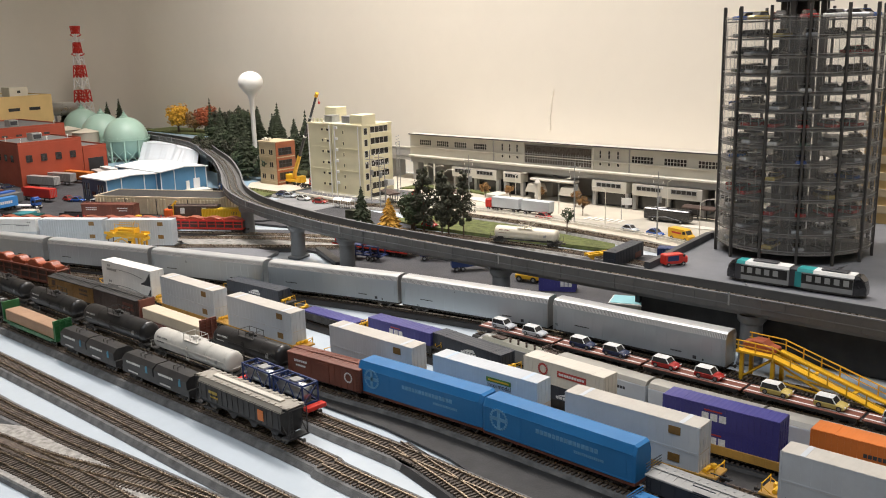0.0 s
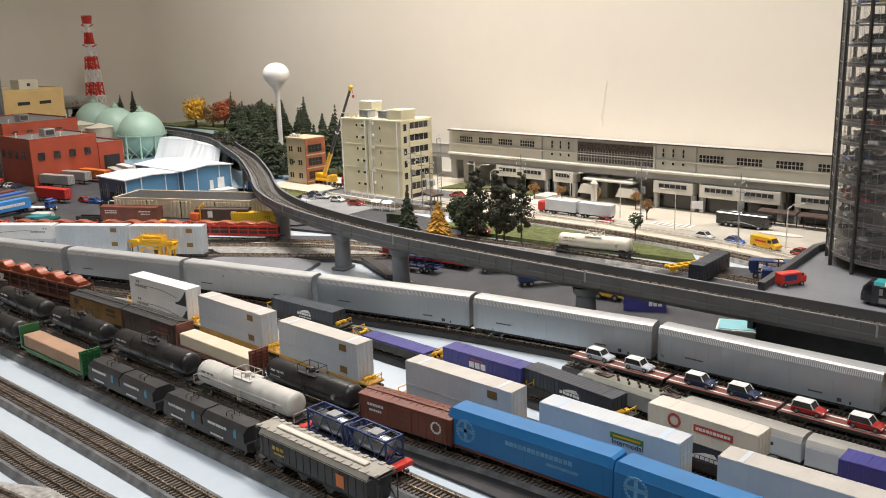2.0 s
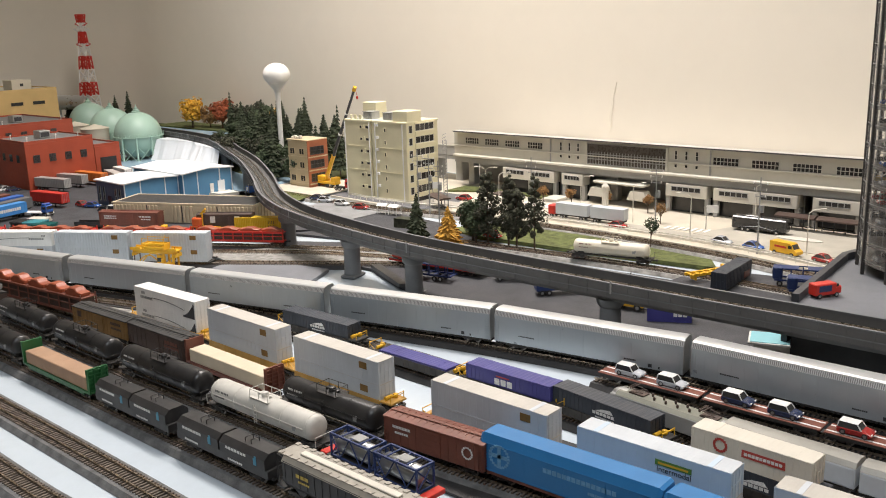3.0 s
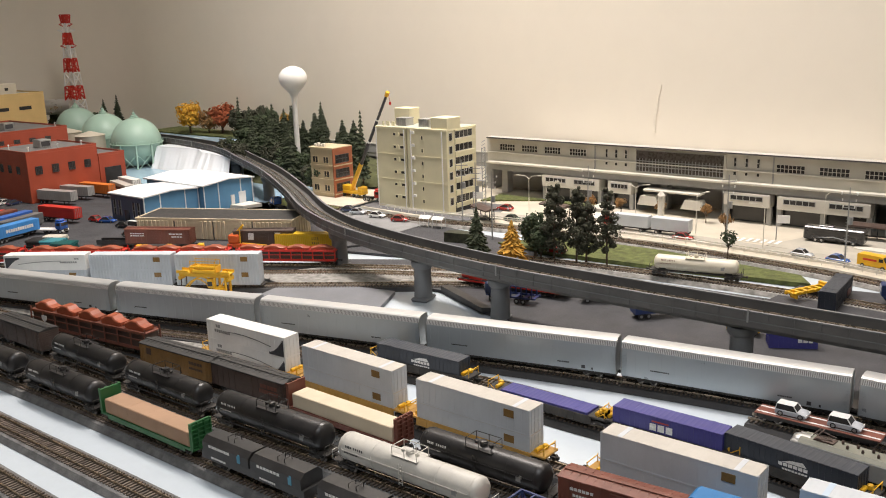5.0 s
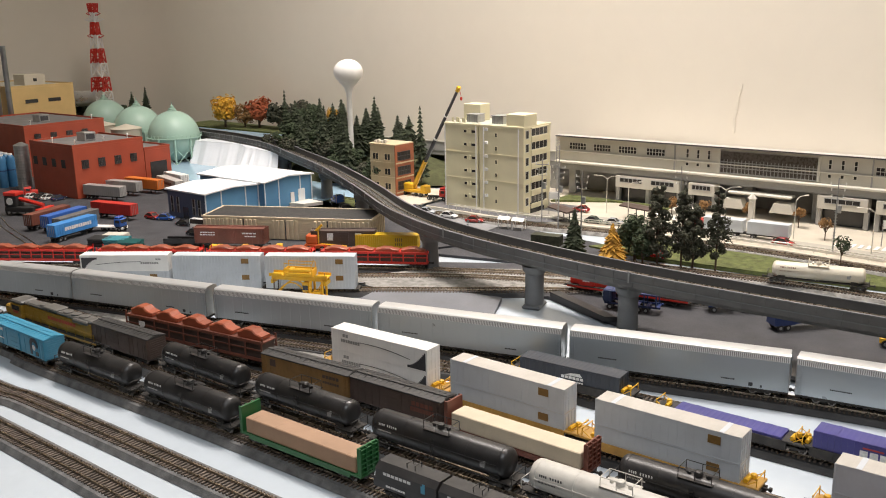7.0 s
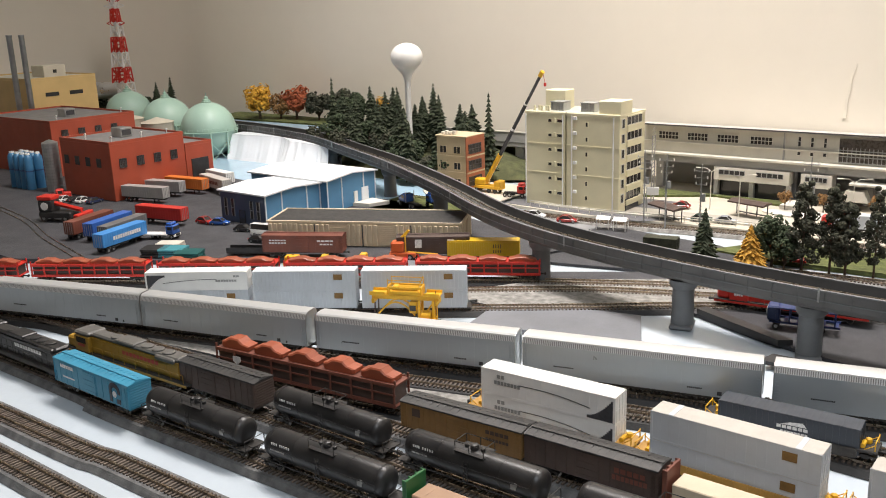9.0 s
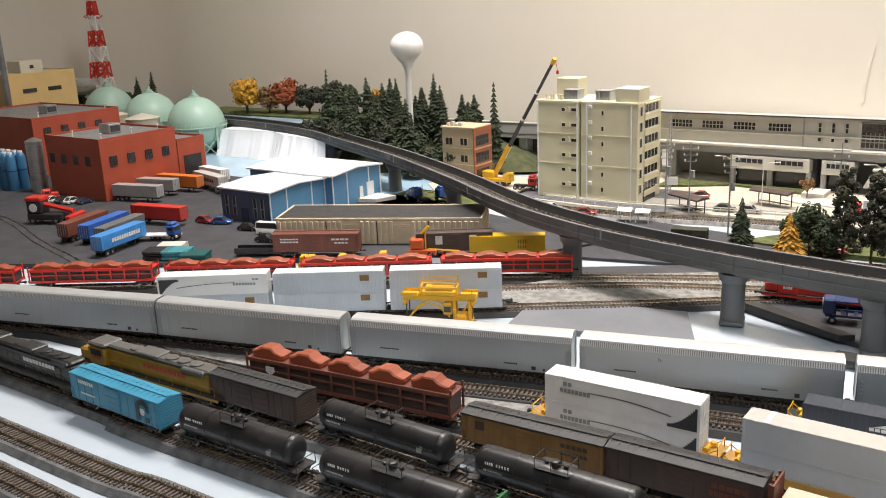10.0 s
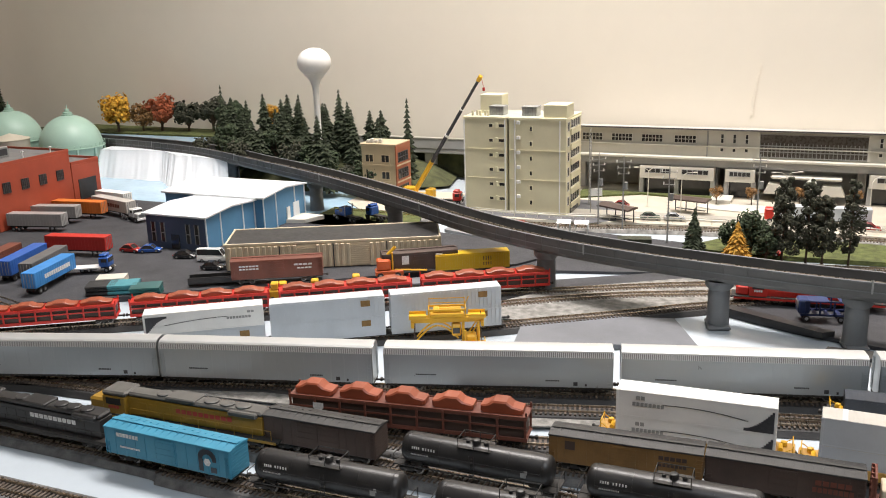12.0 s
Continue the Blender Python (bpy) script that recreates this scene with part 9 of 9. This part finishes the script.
put(bus("glossy black coach with silver swoosh", BUSBLK), -0.632, 1.205, 0.0055, 0)
CZ = 0.0053
pv = thing("panel_van", "bright yellow panel van with a red band", "van")
part("body", B().prism_y([(-3.0, 0.45), (2.9, 0.45), (3.0, 1.1), (2.3, 1.45), (1.7, 2.35), (1.3, 2.5), (-2.9, 2.5), (-3.0, 2.35)], -1.0, 1.0), YELLOWP, pv)
part("side_band", B().box(-0.6, -1.01, 1.45, 2.6, 0.04, 0.38), REDP, pv)
part("windscreen", B().prism_y([(2.34, 1.46), (1.78, 2.28), (1.70, 2.24), (2.24, 1.44)], -0.85, 0.85), GLASSD, pv)
part("side_window", B().box(1.5, -1.01, 1.5, 0.8, 0.04, 0.6), GLASSD, pv)
wheels(pv, (-1.9, 1.9), 0.9, 0.4)
put(pv, -0.560, 1.108, CZ, -15)
for x, y, rz, p in [(-0.645, 1.118, -8, SIL), (-0.602, 1.113, -12, BLU), (-0.512, 1.098, -18, RED), (-0.485, 1.108, -18, SIL), (-0.800, 1.125, 0, RED), (-1.113, 1.165, 185, RED), (-1.060, 1.108, 10, GRN), (-1.030, 1.112, 10, SIL)]:
    car(x, y, CZ, rz, p)
for x, y, rz, p in [(-1.205, 1.020, 20, RED), (-1.255, 1.024, 10, WHT), (-1.30, 1.028, 15, SIL), (-1.325, 1.034, 15, NAV), (-0.905, 0.978, 0, RED)]:
    car(x, y, 0.0048 if x < -1 else 0.006, rz, p)
lr = thing("articulated_lorry", "white lorry with two pale grey box trailers", "lorry")
part("box_body", B().box(-4.6, 0, 1.1, 8.4, 2.4, 2.6, 0.06), CONTW, lr)
part("box_body", B().box(4.6, 0, 1.1, 8.4, 2.4, 2.6, 0.06), CONTW, lr)
part("chassis", B().box(0, 0, 0.7, 17.4, 1.2, 0.4), UNDER, lr)
part("cab", B().box(10.1, 0, 0.7, 1.8, 2.3, 2.3, 0.25), REDP, lr)
wheels(lr, (-7.4, -6.3, -1.6, 2.0, 7.2, 9.9))
put(lr, -0.853, 1.140, CZ, 183)
# white canopy stalls and a green container by the flats
for x, y in ((-1.150, 1.016), (-1.128, 1.018)):
    tn = thing("market_canopy", "small white pitched canopy on four posts", "canopy", "white canopies")
    part("top", B().prism_x([(-1.2, 2.0), (1.2, 2.0), (0, 2.6)], -1.4, 1.4), WHITE, tn)
    for dx in (-1.2, 1.2):
        for dy in (-1.0, 1.0):
            part("post", B().rod((dx, dy, 0), (dx, dy, 2.05), 0.1, 5), WHITE, tn)
    put(tn, x, y, 0.0046, 10)
gc = container("dark green small container with open top", 6.1, LEAFD, LEAFD, 2.6, ribs=8)
put(gc, -1.052, 0.968, 0.0006, 12)


def shelter(label):
    s_ = thing("bus_shelter", label, "shelter", "bus shelters")
    part("roof", B().prism_x([(-1.6, 2.7), (1.6, 2.9), (1.6, 3.2), (0, 3.4), (-1.6, 3.0)], -4.2, 4.2), BOXDARK, s_)
    for k in range(4):
        part("post", B().rod((-3.6 + k * 2.4, 1.0, 0), (-3.6 + k * 2.4, 1.0, 2.8), 0.12, 6), CHARCOAL, s_)
    part("bench", B().box(0, 0.8, 0.5, 6.4, 0.6, 0.12), CHARCOAL, s_)
    return s_


sh = shelter("dark bus shelter with a shallow roof")
put(sh, -1.100, 1.090, CZ, -28)
copy_thing(sh, pose(-1.018, 1.160, CZ, 0, 0, -15))
copy_thing(sh, pose(-0.600, 1.245, CZ, 0, 0, 0))
copy_thing(sh, pose(-0.545, 1.245, CZ, 0, 0, 0))


def street_lamp(label, arms=1):
    l_ = thing("street_lamp", label, "street lamp", "street lamps")
    part("pole", B().rod((0, 0, 0), (0, 0, 8.2), 0.12, 6, 0.08), KERBW, l_)
    for s in ((1,) if arms == 1 else (-1, 1)):
        part("arm", B().rod((0, 0, 8.1), (s * 1.0, 0, 8.8), 0.08, 5).rod((s * 1.0, 0, 8.8), (s * 2.4, 0, 8.9), 0.07, 5), KERBW, l_)
        part("lamp_head", B().box(s * 2.7, 0, 8.8, 1.0, 0.35, 0.2, 0.06), KERBW, l_)
    return l_


sl1 = street_lamp("white single-arm street lamp")
sl2 = street_lamp("white double-arm street lamp", 2)
put(sl2, -1.077, 1.178, CZ, 15)
put(sl1, -1.028, 1.150, CZ, 20)
for x, y, rz in [(-0.80, 1.165, 60), (-0.66, 1.255, 30), (-0.54, 1.12, 40), (-0.70, 1.14, 200), (-0.48, 1.2, 190)]:
    copy_thing(sl1, pose(x, y, CZ, 0, 0, rz))
for x, y, rz in [(-0.90, 1.185, 20), (-1.30, 1.21, 30)]:
    copy_thing(sl2, pose(x, y, CZ, 0, 0, rz))


def utility_pole(label):
    u = thing("utility_pole", label, "utility pole", "utility poles")
    part("pole", B().rod((0, 0, 0), (0, 0, 15.0), 0.17, 6, 0.11), TRACKGREY, u)
    for z, w_ in ((13.6, 1.5), (12.4, 1.3), (11.2, 1.1)):
        ca = part("crossarm", B().box(0, 0, z, w_ * 2, 0.14, 0.14), TRACKGREY, u)
        part("insulator", B().rod((-w_ * 0.9, 0, z), (-w_ * 0.9, 0, z + 0.5), 0.12, 6).rod((w_ * 0.9, 0, z), (w_ * 0.9, 0, z + 0.5), 0.12, 6), WHITE, ca)
    part("transformer", B().rod((0.5, 0, 8.2), (0.5, 0, 9.6), 0.4, 10), TRACKGREY, u)
    for k in range(12):
        part("step_iron", B().rod((-0.35, 0, 2.5 + k * 0.6), (0.35, 0, 2.5 + k * 0.6), 0.04, 4), TRACKGREY, u)
    return u


up = utility_pole("grey concrete utility pole with crossarms")
put(up, -1.084, 1.050, 0.0046, 20)
for x, y, rz in [(-0.928, 1.098, 10), (-0.738, 1.115, 15), (-0.590, 1.095, 0), (-1.118, 1.062, 30), (-1.020, 1.0, 0)]:
    copy_thing(up, pose(x, y, 0.0046, 0, 0, rz))
sg = thing("road_sign", "white direction sign on two grey posts", "road sign")
part("post", B().rod((-0.6, 0, 0), (-0.6, 0, 5.4), 0.1, 5), TRACKGREY, sg)
part("panel", B().box(0.6, 0, 3.6, 2.6, 0.14, 1.7, 0.03), WHITE, sg)
put(sg, -1.140, 1.125, CZ, 25)
copy_thing(sg, pose(-0.695, 1.185, CZ, 0, 0, 20))
# entrance steps beside the lawn
structure("steps", B().prism_z([(-1.0, 1.225), (-0.972, 1.225), (-0.972, 1.262), (-1.0, 1.262)], 0.0048, 0.010), KERBW, "pale steps up to the station", "steps")
# clock tower house in the forecourt
ck = thing("kiosk", "small white kiosk with a pointed roof", "kiosk")
part("wall", B().box(0, 0, 0, 1.2, 1.2, 6.0, 0.1), KERBW, ck)
part("roof", B().lathe(0, 0, 6.0, [(1.1, 0), (0.1, 1.2)], 4), KERBW, ck)
part("clock", B().rod((0, -0.6, 5.0), (0, -0.68, 5.0), 0.45, 14), CREAMC, ck)
put(ck, -0.870, 1.205, 0.0067)
